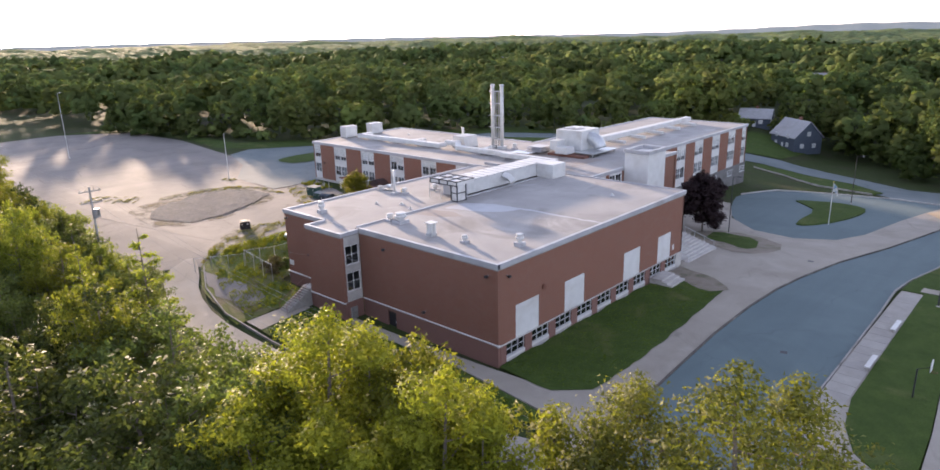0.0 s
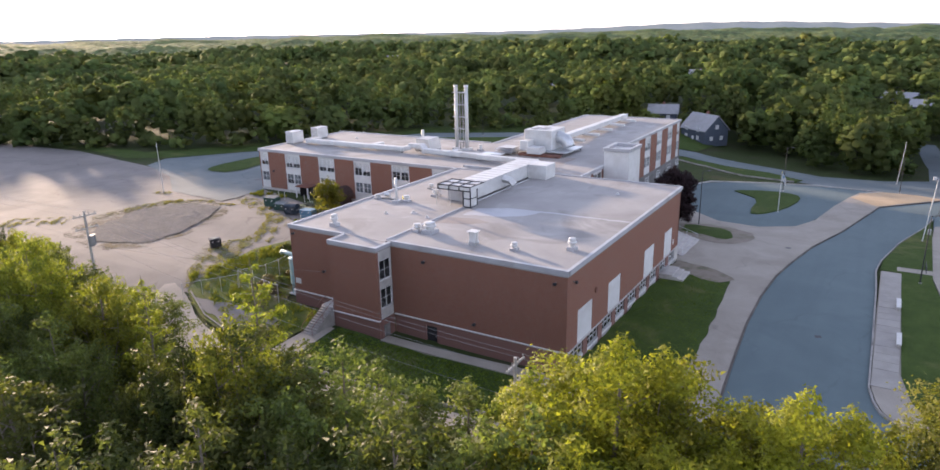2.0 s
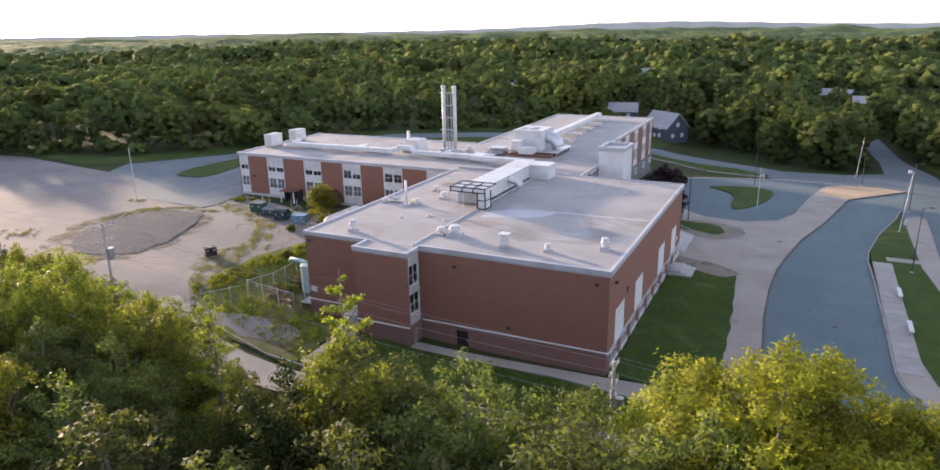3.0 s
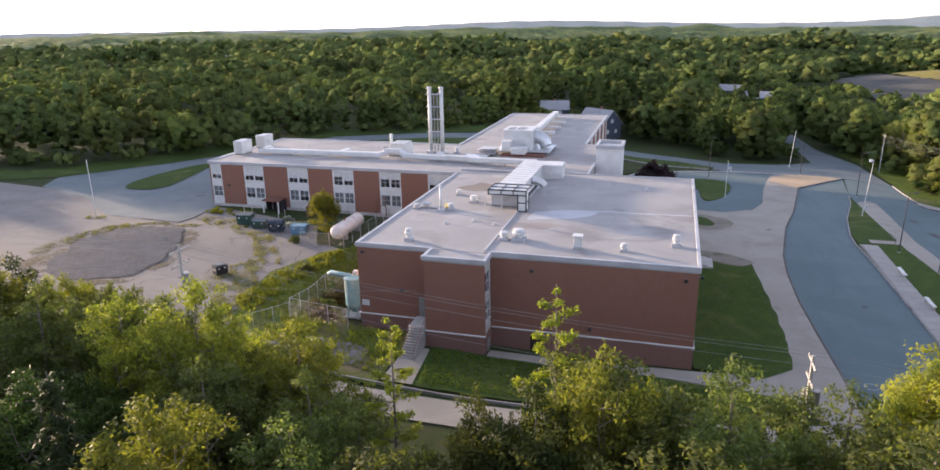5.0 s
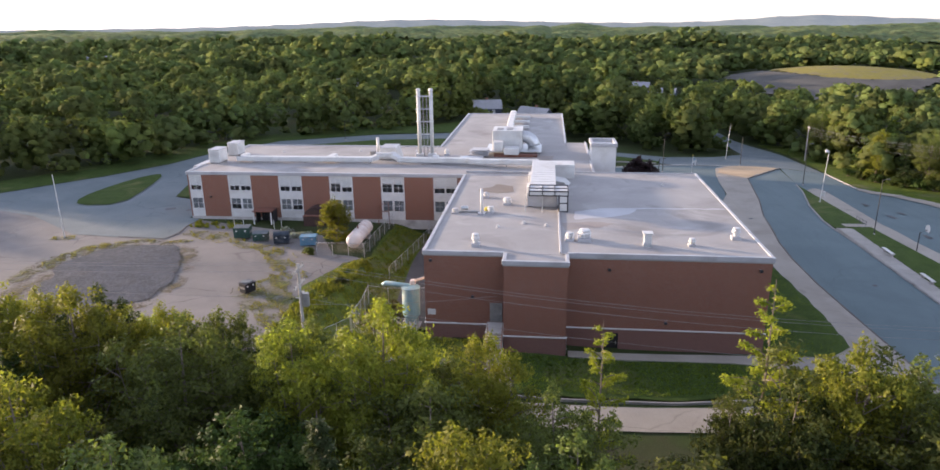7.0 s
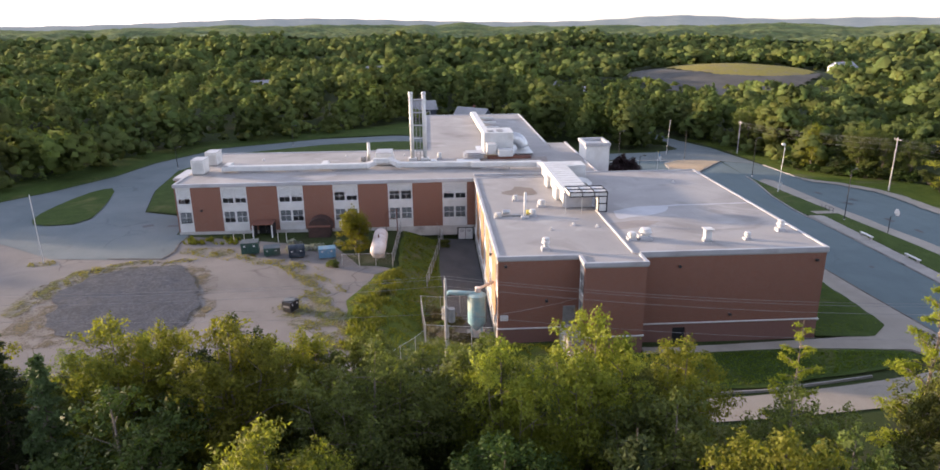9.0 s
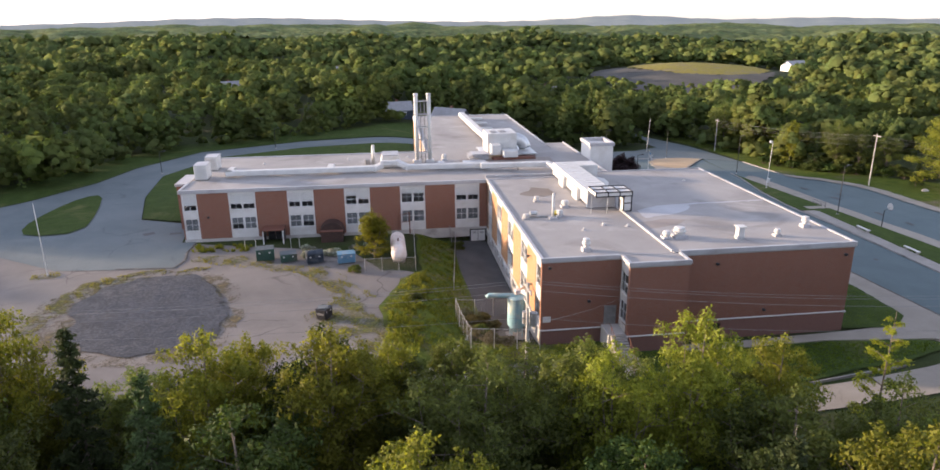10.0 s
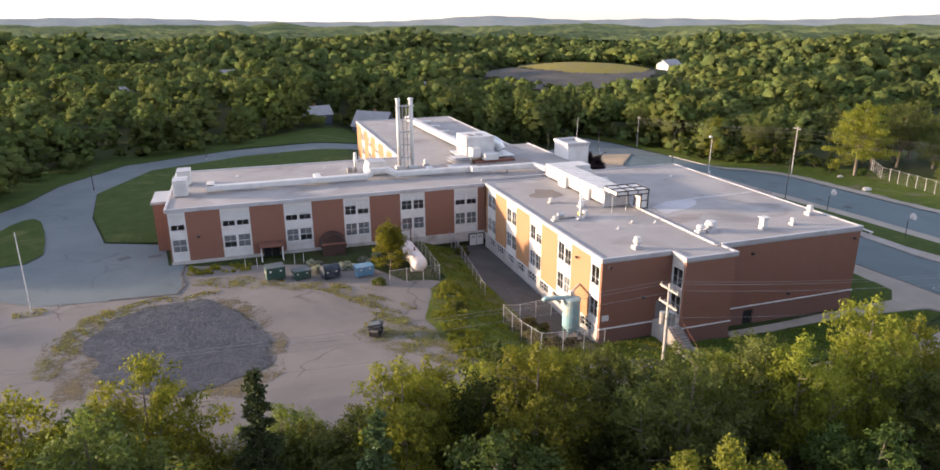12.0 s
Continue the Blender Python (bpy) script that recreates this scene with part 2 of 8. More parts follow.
def asphalt_mat(name, a, b, patch, crack=0.5, tracks=0.0, scale=0.10):
    m = Nodes(name, 0.9, 0.0, 0.25)
    col = m.ramp(m.noise(scale, 6.0, 0.6, distort=0.5), [(0.35, a), (0.65, b)])
    col = m.mix(m.ramp(m.noise(scale * 0.6, 5.0, 0.65, vec=m.vec("ADD", m.pos, (17.0, 43.0, 0.0)), distort=0.7), [(0.54, (0, 0, 0)), (0.68, (0.7, 0.7, 0.7))]), col, patch)
    wob = m.t.nodes.new("ShaderNodeTexNoise")
    wob.inputs["Scale"].default_value = 0.25
    m.t.links.new(m.pos, wob.inputs["Vector"])
    warp = m.vec("ADD", m.pos, m.vec("MULTIPLY", wob.outputs["Color"], (5.0, 5.0, 0.0)))
    edge = m.voronoi(0.085, feature="DISTANCE_TO_EDGE", vec=warp)
    line = m.ramp(edge, [(0.0, (1, 1, 1)), (0.012, (0, 0, 0))])
    broken = m.ramp(m.noise(0.12, 3.0), [(0.45, (0, 0, 0)), (0.6, (1, 1, 1))])
    col = m.mix(m.maths("MULTIPLY", m.maths("MULTIPLY", line, broken), crack), col, tuple(v * 0.45 for v in a))
    if tracks:
        long = m.noise(0.6, 4.0, 0.5, vec=m.scaled((1.0, 0.05, 1.0)))
        col = m.mix(m.maths("MULTIPLY", m.ramp(long, [(0.45, (0, 0, 0)), (0.7, (1, 1, 1))]), tracks), col, tuple(v * 0.8 for v in a))
    fine = m.noise(14.0, 4.0, 0.7)
    col = m.mix(0.4, col, m.ramp(fine, [(0.3, (0.3, 0.3, 0.3)), (0.7, (0.7, 0.7, 0.7))]), "SOFT_LIGHT")
    m.colour(col)
    m.bump(fine, 0.25, 0.03)
    return m.mat


LOT = asphalt_mat("worn_pale_asphalt", (0.155, 0.142, 0.132), (0.205, 0.187, 0.173), (0.128, 0.118, 0.112), 0.8)
DRIVE = asphalt_mat("grey_drive_asphalt", (0.114, 0.140, 0.147), (0.145, 0.170, 0.175), (0.102, 0.124, 0.131), 0.5)
ROAD = asphalt_mat("blue_grey_road_asphalt", (0.098, 0.134, 0.142), (0.116, 0.154, 0.161), (0.090, 0.124, 0.131), 0.25, tracks=0.25)
PAVE = asphalt_mat("beige_concrete_pavement", (0.265, 0.238, 0.202), (0.318, 0.288, 0.246), (0.228, 0.204, 0.172), 0.4, scale=0.2)
CLEARING = asphalt_mat("trodden_grey_brown_gravel", (0.058, 0.056, 0.050), (0.090, 0.084, 0.073), (0.045, 0.044, 0.040), 0.0, scale=0.06)
# Darker asphalt tone for the lane along the classroom wall
DARK_LANE = asphalt_mat("dark_lane_asphalt", (0.062, 0.064, 0.066), (0.090, 0.089, 0.090), (0.050, 0.052, 0.054), 0.4, scale=0.2)
SAND = asphalt_mat("sandy_worn_pavement", (0.36, 0.27, 0.17), (0.42, 0.32, 0.21), (0.33, 0.25, 0.17), 0.2, scale=0.2)


def gravel_mat():
    """Crushed dark stone: loose grains, heaps and curving wheel tracks."""
    m = Nodes("dark_grey_gravel", 0.95, 0.0, 0.15)
    heap = m.noise(0.55, 8.0, 0.75, distort=1.2)
    col = m.ramp(heap, [(0.3, (0.040, 0.044, 0.053)), (0.5, (0.072, 0.078, 0.090)), (0.72, (0.125, 0.127, 0.132))])
    broad = m.noise(0.09, 3.0, 0.5, distort=0.5)
    col = m.mix(m.ramp(broad, [(0.45, (0, 0, 0)), (0.65, (0.6, 0.6, 0.6))]), col, (0.070, 0.078, 0.094))
    grain = m.voronoi(3.2, out="Distance")
    col = m.mix(0.7, col, m.ramp(grain, [(0.1, (0.7, 0.7, 0.7)), (0.7, (0.3, 0.3, 0.3))]), "SOFT_LIGHT")
    m.colour(col)
    m.bump(m.maths("ADD", heap, m.maths("MULTIPLY", grain, 0.25)), 0.6, 0.2)
    return m.mat


GRAVEL = gravel_mat()


def grass_mat(name, a, b, dry, dry_at=0.6):
    m = Nodes(name, 0.95, 0.0, 0.1)
    col = m.ramp(m.noise(0.5, 6.0, 0.65), [(0.3, a), (0.7, b)])
    col = m.mix(m.ramp(m.noise(0.11, 5.0, 0.6, distort=0.8), [(dry_at - 0.06, (0, 0, 0)), (dry_at + 0.1, (1, 1, 1))]), col, dry)
    fine = m.noise(9.0, 5.0, 0.75)
    col = m.mix(0.6, col, m.ramp(fine, [(0.3, (0.2, 0.2, 0.2)), (0.7, (0.8, 0.8, 0.8))]), "SOFT_LIGHT")
    m.colour(col)
    m.bump(fine, 0.8, 0.08)
    return m.mat


GRASS = grass_mat("mown_grass", (0.034, 0.058, 0.013), (0.058, 0.088, 0.019), (0.105, 0.112, 0.038), 0.62)
# Brighter, yellower grass colour that stands for low sun on the far verge
SUN_BRIGHT_GRASS = grass_mat("sun_brightened_grass", (0.045, 0.075, 0.010), (0.105, 0.13, 0.018), (0.14, 0.12, 0.07), 0.60)


def weeds_mat(name="straggling_weeds", tones=((0.07, 0.095, 0.022), (0.15, 0.15, 0.04), (0.17, 0.135, 0.09))):
    """Straggling weeds: grass colour broken by bare gaps through which the ground shows."""
    m = Nodes(name, 0.95, 0.0, 0.1)
    col = m.ramp(m.noise(0.9, 6.0, 0.7), [(0.3, tones[0]), (0.52, tones[1]), (0.72, tones[2])])
    m.colour(col)
    fine = m.noise(7.0, 5.0, 0.75)
    m.bump(fine, 0.8, 0.1)
    gap = m.maths("ADD", m.noise(0.45, 6.0, 0.7, distort=0.6), m.maths("MULTIPLY", m.noise(3.5, 4.0, 0.7), 0.5))
    tr = m.t.nodes.new("ShaderNodeBsdfTransparent")
    mx = m.t.nodes.new("ShaderNodeMixShader")
    m.t.links.new(m.ramp(gap, [(0.70, (0, 0, 0)), (0.92, (1, 1, 1))]), mx.inputs[0])
    m.t.links.new(tr.outputs[0], mx.inputs[1])
    m.t.links.new(m.b.outputs[0], mx.inputs[2])
    m.t.links.new(mx.outputs[0], m.t.nodes["Material Output"].inputs[0])
    return m.mat


SLOPE_GRASS = grass_mat("patchy_slope_grass", (0.046, 0.072, 0.012), (0.100, 0.122, 0.019), (0.135, 0.115, 0.065), 0.56)
WEEDS = weeds_mat()
SOIL_FRINGE = weeds_mat("scattered_soil", ((0.12, 0.10, 0.060), (0.15, 0.125, 0.072), (0.11, 0.095, 0.07)))
FOREST = grass_mat("forest_floor", (0.03, 0.045, 0.014), (0.045, 0.06, 0.02), (0.045, 0.048, 0.024), 0.55)
FIELD = grass_mat("dry_field", (0.17, 0.155, 0.036), (0.25, 0.205, 0.05), (0.18, 0.15, 0.09), 0.56)


def leaf_mat(name, dark, mid, bright, trans=0.35, cells=False):
    """Leaves: colour differs leaf by leaf and tree by tree; light passes through them."""
    m = Nodes(name, 0.9 if cells else 0.6, 0.0, 0.03 if cells else 0.1)
    isl = m.geo.outputs["Random Per Island"]
    col = m.ramp(isl, [(0.0, dark), (0.5, mid), (1.0, bright)])
    patch = m.noise(0.16, 4.0, 0.6)
    col = m.mix(m.ramp(patch, [(0.35, (0, 0, 0)), (0.7, (0.7, 0.7, 0.7))]), col, bright)
    hue = m.t.nodes.new("ShaderNodeHueSaturation")
    vary = m.pick()
    if cells:
        flat = m.vec("MULTIPLY", m.pos, (1.0, 1.0, 0.0))
        split = m.t.nodes.new("ShaderNodeSeparateColor")
        m.t.links.new(m.voronoi(0.13, vec=flat, out="Color"), split.inputs[0])
        vary = split.outputs[0]
        stand = m.ramp(m.noise(0.016, 4.0, 0.6), [(0.35, (0.66, 0.74, 0.72)), (0.5, (1, 1, 1)), (0.66, (1.22, 1.16, 0.92))])
        col = m.mix(1.0, col, stand, "MULTIPLY")
    m.put(hue.inputs["Hue"], m.maths("MULTIPLY_ADD", vary, 0.03, 0.488))
    m.put(hue.inputs["Value"], m.maths("MULTIPLY_ADD", vary, 0.5 if cells else 0.7, 0.74 if cells else 0.62))
    m.t.links.new(col, hue.inputs["Color"])
    m.colour(hue.outputs[0])
    if cells:
        m.bump(m.noise(2.2, 6.0, 0.75), 0.8, 0.35)
    tr = m.t.nodes.new("ShaderNodeBsdfTranslucent")
    m.t.links.new(m.mix(1.0, hue.outputs[0], (1.34, 1.44, 0.62), "MULTIPLY"), tr.inputs["Color"])
    mx = m.t.nodes.new("ShaderNodeMixShader")
    mx.inputs[0].default_value = trans
    m.t.links.new(m.b.outputs[0], mx.inputs[1])
    m.t.links.new(tr.outputs[0], mx.inputs[2])
    m.t.links.new(mx.outputs[0], m.t.nodes["Material Output"].inputs[0])
    return m.mat


LEAF = leaf_mat("green_leaves", (0.039, 0.053, 0.019), (0.074, 0.094, 0.029), (0.138, 0.152, 0.043), 0.45)
LEAF_BRIGHT = leaf_mat("yellow_green_leaves", (0.092, 0.108, 0.015), (0.178, 0.190, 0.021), (0.262, 0.255, 0.030), 0.48)
LEAF_OLIVE = leaf_mat("olive_green_leaves", (0.060, 0.072, 0.016), (0.110, 0.122, 0.024), (0.185, 0.185, 0.036), 0.42)
LEAF_MAPLE = leaf_mat("mid_yellow_green_leaves", (0.080, 0.098, 0.016), (0.145, 0.160, 0.024), (0.215, 0.215, 0.034), 0.44)
LEAF_DARK = leaf_mat("dark_green_leaves", (0.020, 0.035, 0.009), (0.038, 0.058, 0.013), (0.06, 0.082, 0.019), 0.25)
LEAF_PURPLE = leaf_mat("dark_purple_leaves", (0.012, 0.008, 0.009), (0.02, 0.012, 0.014), (0.03, 0.018, 0.02), 0.1)
NEEDLE = leaf_mat("conifer_needles", (0.030, 0.048, 0.018), (0.046, 0.068, 0.025), (0.068, 0.092, 0.034), 0.2)
WOODS_LEAF = leaf_mat("woodland_leaves", (0.092, 0.120, 0.046), (0.112, 0.141, 0.050), (0.142, 0.170, 0.056), 0.42, cells=True)
FAR_LEAF = leaf_mat("distant_woodland_leaves", (0.07, 0.095, 0.045), (0.098, 0.122, 0.055), (0.13, 0.155, 0.065), 0.02, cells=True)
# Haze over the far hills is put into their pale colour and faint emission
HILLS = mottled("haze_coloured_hill_woods", (0.115, 0.135, 0.125), (0.15, 0.17, 0.155), 0.006, 0.95, spec=0.0, grain=0.05)
hill_glow = HILLS.node_tree.nodes["Principled BSDF"].inputs
hill_glow["Emission Color"].default_value, hill_glow["Emission Strength"].default_value = (0.85, 0.93, 1.0, 1.0), 0.042
BLADE = leaf_mat("grass_blades", (0.050, 0.082, 0.014), (0.085, 0.122, 0.018), (0.14, 0.175, 0.026), 0.4)
ROUGH_BLADE = leaf_mat("rough_grass_blades", (0.080, 0.108, 0.016), (0.140, 0.160, 0.022), (0.205, 0.200, 0.036), 0.4)
WEED_BLADE = leaf_mat("weed_blades", (0.12, 0.13, 0.022), (0.20, 0.19, 0.034), (0.26, 0.22, 0.075), 0.4)
DRY_LEAF = leaf_mat("dry_brush_leaves", (0.055, 0.048, 0.022), (0.095, 0.082, 0.034), (0.14, 0.12, 0.05), 0.3)
# Leaf colour set extra dark to stand for shade under the belt
BRUSH_LEAF = leaf_mat("darkened_undergrowth_leaves", (0.018, 0.028, 0.008), (0.034, 0.05, 0.012), (0.06, 0.078, 0.018), 0.2)
FLOWER = leaf_mat("white_flower_heads", (0.04, 0.06, 0.02), (0.075, 0.10, 0.035), (0.46, 0.46, 0.42), 0.2)

# ---- builders ----
from mathutils.geometry import delaunay_2d_cdt


def world_of(ob):
    return (world_of(ob.parent) @ ob.matrix_parent_inverse if ob.parent else Matrix()) @ ob.matrix_basis


def link(name, mesh, material, parent=None, label="", at=None, smooth=False):
    """A mesh object; under a parent its data is in world metres, or stands at the pose 'at'."""
    if material and not mesh.materials:
        mesh.materials.append(material)
    if smooth:
        mesh.polygons.foreach_set("use_smooth", [True] * len(mesh.polygons))
    ob = new(name, mesh)
    if parent:
        ob.parent = parent
        ob.matrix_parent_inverse = world_of(parent).inverted()
    if at is not None:
        ob.matrix_basis = at
    return tagged(ob, label)


def part(name, bm, material, parent=None, label="", at=None, smooth=False):
    mesh = bpy.data.meshes.new(name)
    bmesh.ops.recalc_face_normals(bm, faces=bm.faces)
    bm.to_mesh(mesh)
    bm.free()
    return link(name, mesh, material, parent, label, at, smooth)


def empty(name, loc, label, category, group="", kind=""):
    ob = new(name)
    ob.location = loc
    ob.empty_display_size = 0.2
    return tagged(ob, label, category, group, kind)


def box(bm, x0, x1, y0, y1, z0, z1, bevel=0.0):
    vs = [bm.verts.new((x, y, z)) for z in (z0, z1) for y in (y0, y1) for x in (x0, x1)]
    fs = [bm.faces.new([vs[i] for i in f]) for f in ((0, 2, 3, 1), (4, 5, 7, 6), (0, 1, 5, 4), (2, 6, 7, 3), (0, 4, 6, 2), (1, 3, 7, 5))]
    if bevel:
        es = list({e for f in fs for e in f.edges})
        bmesh.ops.bevel(bm, geom=es, offset=bevel, segments=1, affect="EDGES", profile=0.5)


def boxed(x0, x1, y0, y1, z0, z1, bevel=0.0):
    bm = bmesh.new()
    box(bm, x0, x1, y0, y1, z0, z1, bevel)
    return bm


def tube(bm, points, radius, seg=8, ends=True):
    """A round bar along points; radius is one number or one for each point."""
    pts = [Vector(p) for p in points]
    rad = [float(r) for r in radius] if isinstance(radius, (list, tuple)) else [float(radius)] * len(pts)
    rings = []
    for i, p in enumerate(pts):
        d = (pts[min(i + 1, len(pts) - 1)] - pts[max(i - 1, 0)]).normalized()
        side = d.cross(Vector((0, 0, 1)) if abs(d.z) < 0.95 else Vector((1, 0, 0))).normalized()
        up = side.cross(d)
        rings.append([bm.verts.new(p + rad[i] * (math.cos(a) * side + math.sin(a) * up)) for a in (2 * math.pi * k / seg for k in range(seg))])
    for a, b in zip(rings, rings[1:]):
        for k in range(seg):
            bm.faces.new((a[k], a[(k + 1) % seg], b[(k + 1) % seg], b[k]))
    if ends:
        bm.faces.new(rings[0][::-1])
        bm.faces.new(rings[-1])


def tubed(points, radius, seg=8):
    bm = bmesh.new()
    tube(bm, points, radius, seg)
    return bm


def lathe(bm, profile, seg=16, centre=(0, 0, 0)):
    """A turned form from (radius, height) pairs."""
    tube(bm, [(centre[0], centre[1], centre[2] + z) for r, z in profile], [max(r, 0.001) for r, z in profile], seg)


def step(a, b, x):
    t = np.clip((np.asarray(x, float) - a) / (b - a), 0, 1)
    return t * t * (3 - 2 * t)


def height(x, y):
    """The ground: level at the lot, falling to the road in the east and the north-east, and rising to far hills."""
    x, y = np.asarray(x, float), np.asarray(y, float)
    west = -0.5 - 0.5 * step(72, 50, y) - 1.6 * step(48, 30, y)
    east = -3.1 - 0.052 * np.clip(y - 95, 0, 130) - 0.03 * np.clip(x, 0, 60)
    k = step(-98, -52, x)
    near = west * (1 - k) + east * k - 0.02 * np.clip(y - 115, 0, 100) * (1 - k)
    near = near - 1.3 * step(-91, -84.2, x) * (1 - step(-77, -70, x)) * step(45, 53, y) * step(88.6, 87.6, y)
    d = np.hypot(x + 70, y - 80)
    roll = np.sin(x / 150 + 1.0) * np.cos(y / 180 + 0.4) + 0.7 * np.sin(x / 85 - y / 110 + 2.0)
    ridge = np.sin(x / 46 + y / 95 + 0.7) * np.cos(y / 52 - x / 120) + 0.6 * np.sin(x / 71 - y / 38 + 1.9)
    calm = 1 - np.exp(-((x - 85) ** 2 + (y - 410) ** 2) / 16900)
    hills = 2 * step(420, 2000, d) + (6.5 - 3.0 * step(500, 900, d)) * ridge * calm * step(210, 480, d) + 4.0 * roll * step(250, 800, d)
    knoll = 13 * np.exp(-((x - 120) ** 2 + (y - 450) ** 2) / 7200)
    return near + hills + knoll - 3.0 * step(170, 330, d) * (x < -60)


def grid_axis(lo, hi, gap, far):
    out = list(np.arange(lo, hi + 0.1, gap))
    g = gap
    while out[-1] < far:
        g *= 1.16
        out.append(out[-1] + g)
    g = gap
    while out[0] > -far:
        g *= 1.16
        out.insert(0, out[0] - g)
    return np.array(out)


gx, gy = grid_axis(-280, 60, 3.0, 4300), grid_axis(-60, 270, 3.0, 4300)
X, Y = np.meshgrid(gx, gy)
Z = height(X, Y) - 14 * step(840, 1100, np.hypot(X + 70, Y - 80))
n, m = len(gx), len(gy)
idx = np.arange(n * m).reshape(m, n)
quads = np.stack([idx[:-1, :-1], idx[:-1, 1:], idx[1:, 1:], idx[1:, :-1]], -1).reshape(-1, 4)
ground_mesh = bpy.data.meshes.new("ground")
ground_mesh.from_pydata(np.stack([X, Y, Z], -1).reshape(-1, 3).tolist(), [], quads.tolist())
tagged(link("ground", ground_mesh, FOREST, smooth=True), "dark forest floor rolling away to low hills", "ground", kind="structure")


def resample(poly, gap, closed=True):
    out = []
    pts = [Vector((p[0], p[1])) for p in poly]
    for i in range(len(pts) if closed else len(pts) - 1):
        a, b = pts[i], pts[(i + 1) % len(pts)]
        k = max(1, int((b - a).length / gap))
        out += [a + (b - a) * j / k for j in range(k)]
    return out if closed else out + [pts[-1]]


def smooth_line(poly, closed=True, rounds=2):
    """Chaikin's corner cutting."""
    pts = [Vector((p[0], p[1])) for p in poly]
    for _ in range(rounds):
        out = []
        r = range(len(pts)) if closed else range(len(pts) - 1)
        for i in r:
            a, b = pts[i], pts[(i + 1) % len(pts)]
            out += [a * 0.75 + b * 0.25, a * 0.25 + b * 0.75]
        pts = out if closed else [pts[0], *out, pts[-1]]
    return pts


def inside(poly, x, y):
    p = np.array([(q[0], q[1]) for q in poly])
    x, y = np.asarray(x, float), np.asarray(y, float)
    hit = np.zeros(x.shape, bool)
    for (x1, y1), (x2, y2) in zip(p, np.roll(p, -1, 0)):
        if y1 != y2:
            hit ^= ((y1 > y) != (y2 > y)) & (x < (x2 - x1) * (y - y1) / (y2 - y1) + x1)
    return hit


def sheet(name, poly, lift, material, label, category, curve=0, depth=0.0, ragged=0.0, parent=None, gap=3.0, mound=0.0):
    """A surface laid over the ground inside an outline; depth gives it a side that goes down into the ground."""
    line = smooth_line(poly, rounds=curve) if curve else [Vector((p[0], p[1])) for p in poly]
    line = resample(line, min(gap, 1.2 if ragged else gap))
    if ragged:
        line = [p + Vector((noise.noise((p.x * 0.35, p.y * 0.35, 3.0)), noise.noise((p.x * 0.35, p.y * 0.35, 9.0)))) * ragged for p in line]
    xs, ys = [p.x for p in line], [p.y for p in line]
    ax, ay = np.meshgrid(np.arange(min(xs) + gap / 2, max(xs), gap), np.arange(min(ys) + gap / 2, max(ys), gap))
    keep = inside(line, ax, ay)
    pts = line + [Vector((a, b)) for a, b in zip(ax[keep], ay[keep])]
    edges = [(i, (i + 1) % len(line)) for i in range(len(line))]
    vs, _, fs, *_ = delaunay_2d_cdt(pts, edges, [], 1, 1e-4)
    zs = height([v.x for v in vs], [v.y for v in vs]) + lift
    bm = bmesh.new()
    if mound:
        c = sum(line, Vector((0, 0))) / len(line)
        far = max((p - c).length for p in line)
        zs = [z + mound * max(0, 1 - ((v - c).length / far) ** 2) * (1 + 0.5 * noise.noise((v.x * 0.5, v.y * 0.5, 0))) for z, v in zip(zs, vs)]
    bv = [bm.verts.new((v.x, v.y, z)) for v, z in zip(vs, zs)]
    for f in fs:
        face = bm.faces.new([bv[i] for i in f])
        if face.calc_area() and (bv[f[1]].co - bv[f[0]].co).cross(bv[f[2]].co - bv[f[0]].co).z < 0:
            face.normal_flip()
    if depth:
        rim = [e for e in bm.edges if len(e.link_faces) == 1]
        made = bmesh.ops.extrude_edge_only(bm, edges=rim)["geom"]
        for v in made:
            if isinstance(v, bmesh.types.BMVert):
                v.co.z -= depth
    mesh = bpy.data.meshes.new(name)
    bm.to_mesh(mesh)
    bm.free()
    ob = link(name, mesh, material, parent)
    return ob if parent else tagged(ob, label, category, kind="structure")


def band(name, line, width, lift, high, material, label, category="kerb", closed=False):
    """A kerb: a raised strip along a line."""
    pts = resample(line, 2.5, closed)
    bm = bmesh.new()
    rows = []
    k = len(pts)
    for i, p in enumerate(pts):
        a, b = (pts[i - 1] if (i or closed) else pts[i]), (pts[(i + 1) % k] if (i < k - 1 or closed) else pts[i])
        d = (b - a).normalized()
        s = Vector((-d.y, d.x)) * width / 2
        z = float(height(p.x, p.y)) + lift
        rows.append([bm.verts.new((p.x + sx * s.x, p.y + sx * s.y, z + dz)) for sx, dz in ((-1, -0.3), (-1, high - 0.02), (-0.8, high), (0.8, high), (1, high - 0.02), (1, -0.3))])
    pairs = list(zip(rows, rows[1:])) + ([(rows[-1], rows[0])] if closed else [])
    for a, b in pairs:
        for j in range(5):
            bm.faces.new((a[j], a[j + 1], b[j + 1], b[j]))
    return tagged(part(name, bm, material), label, category, kind="structure")


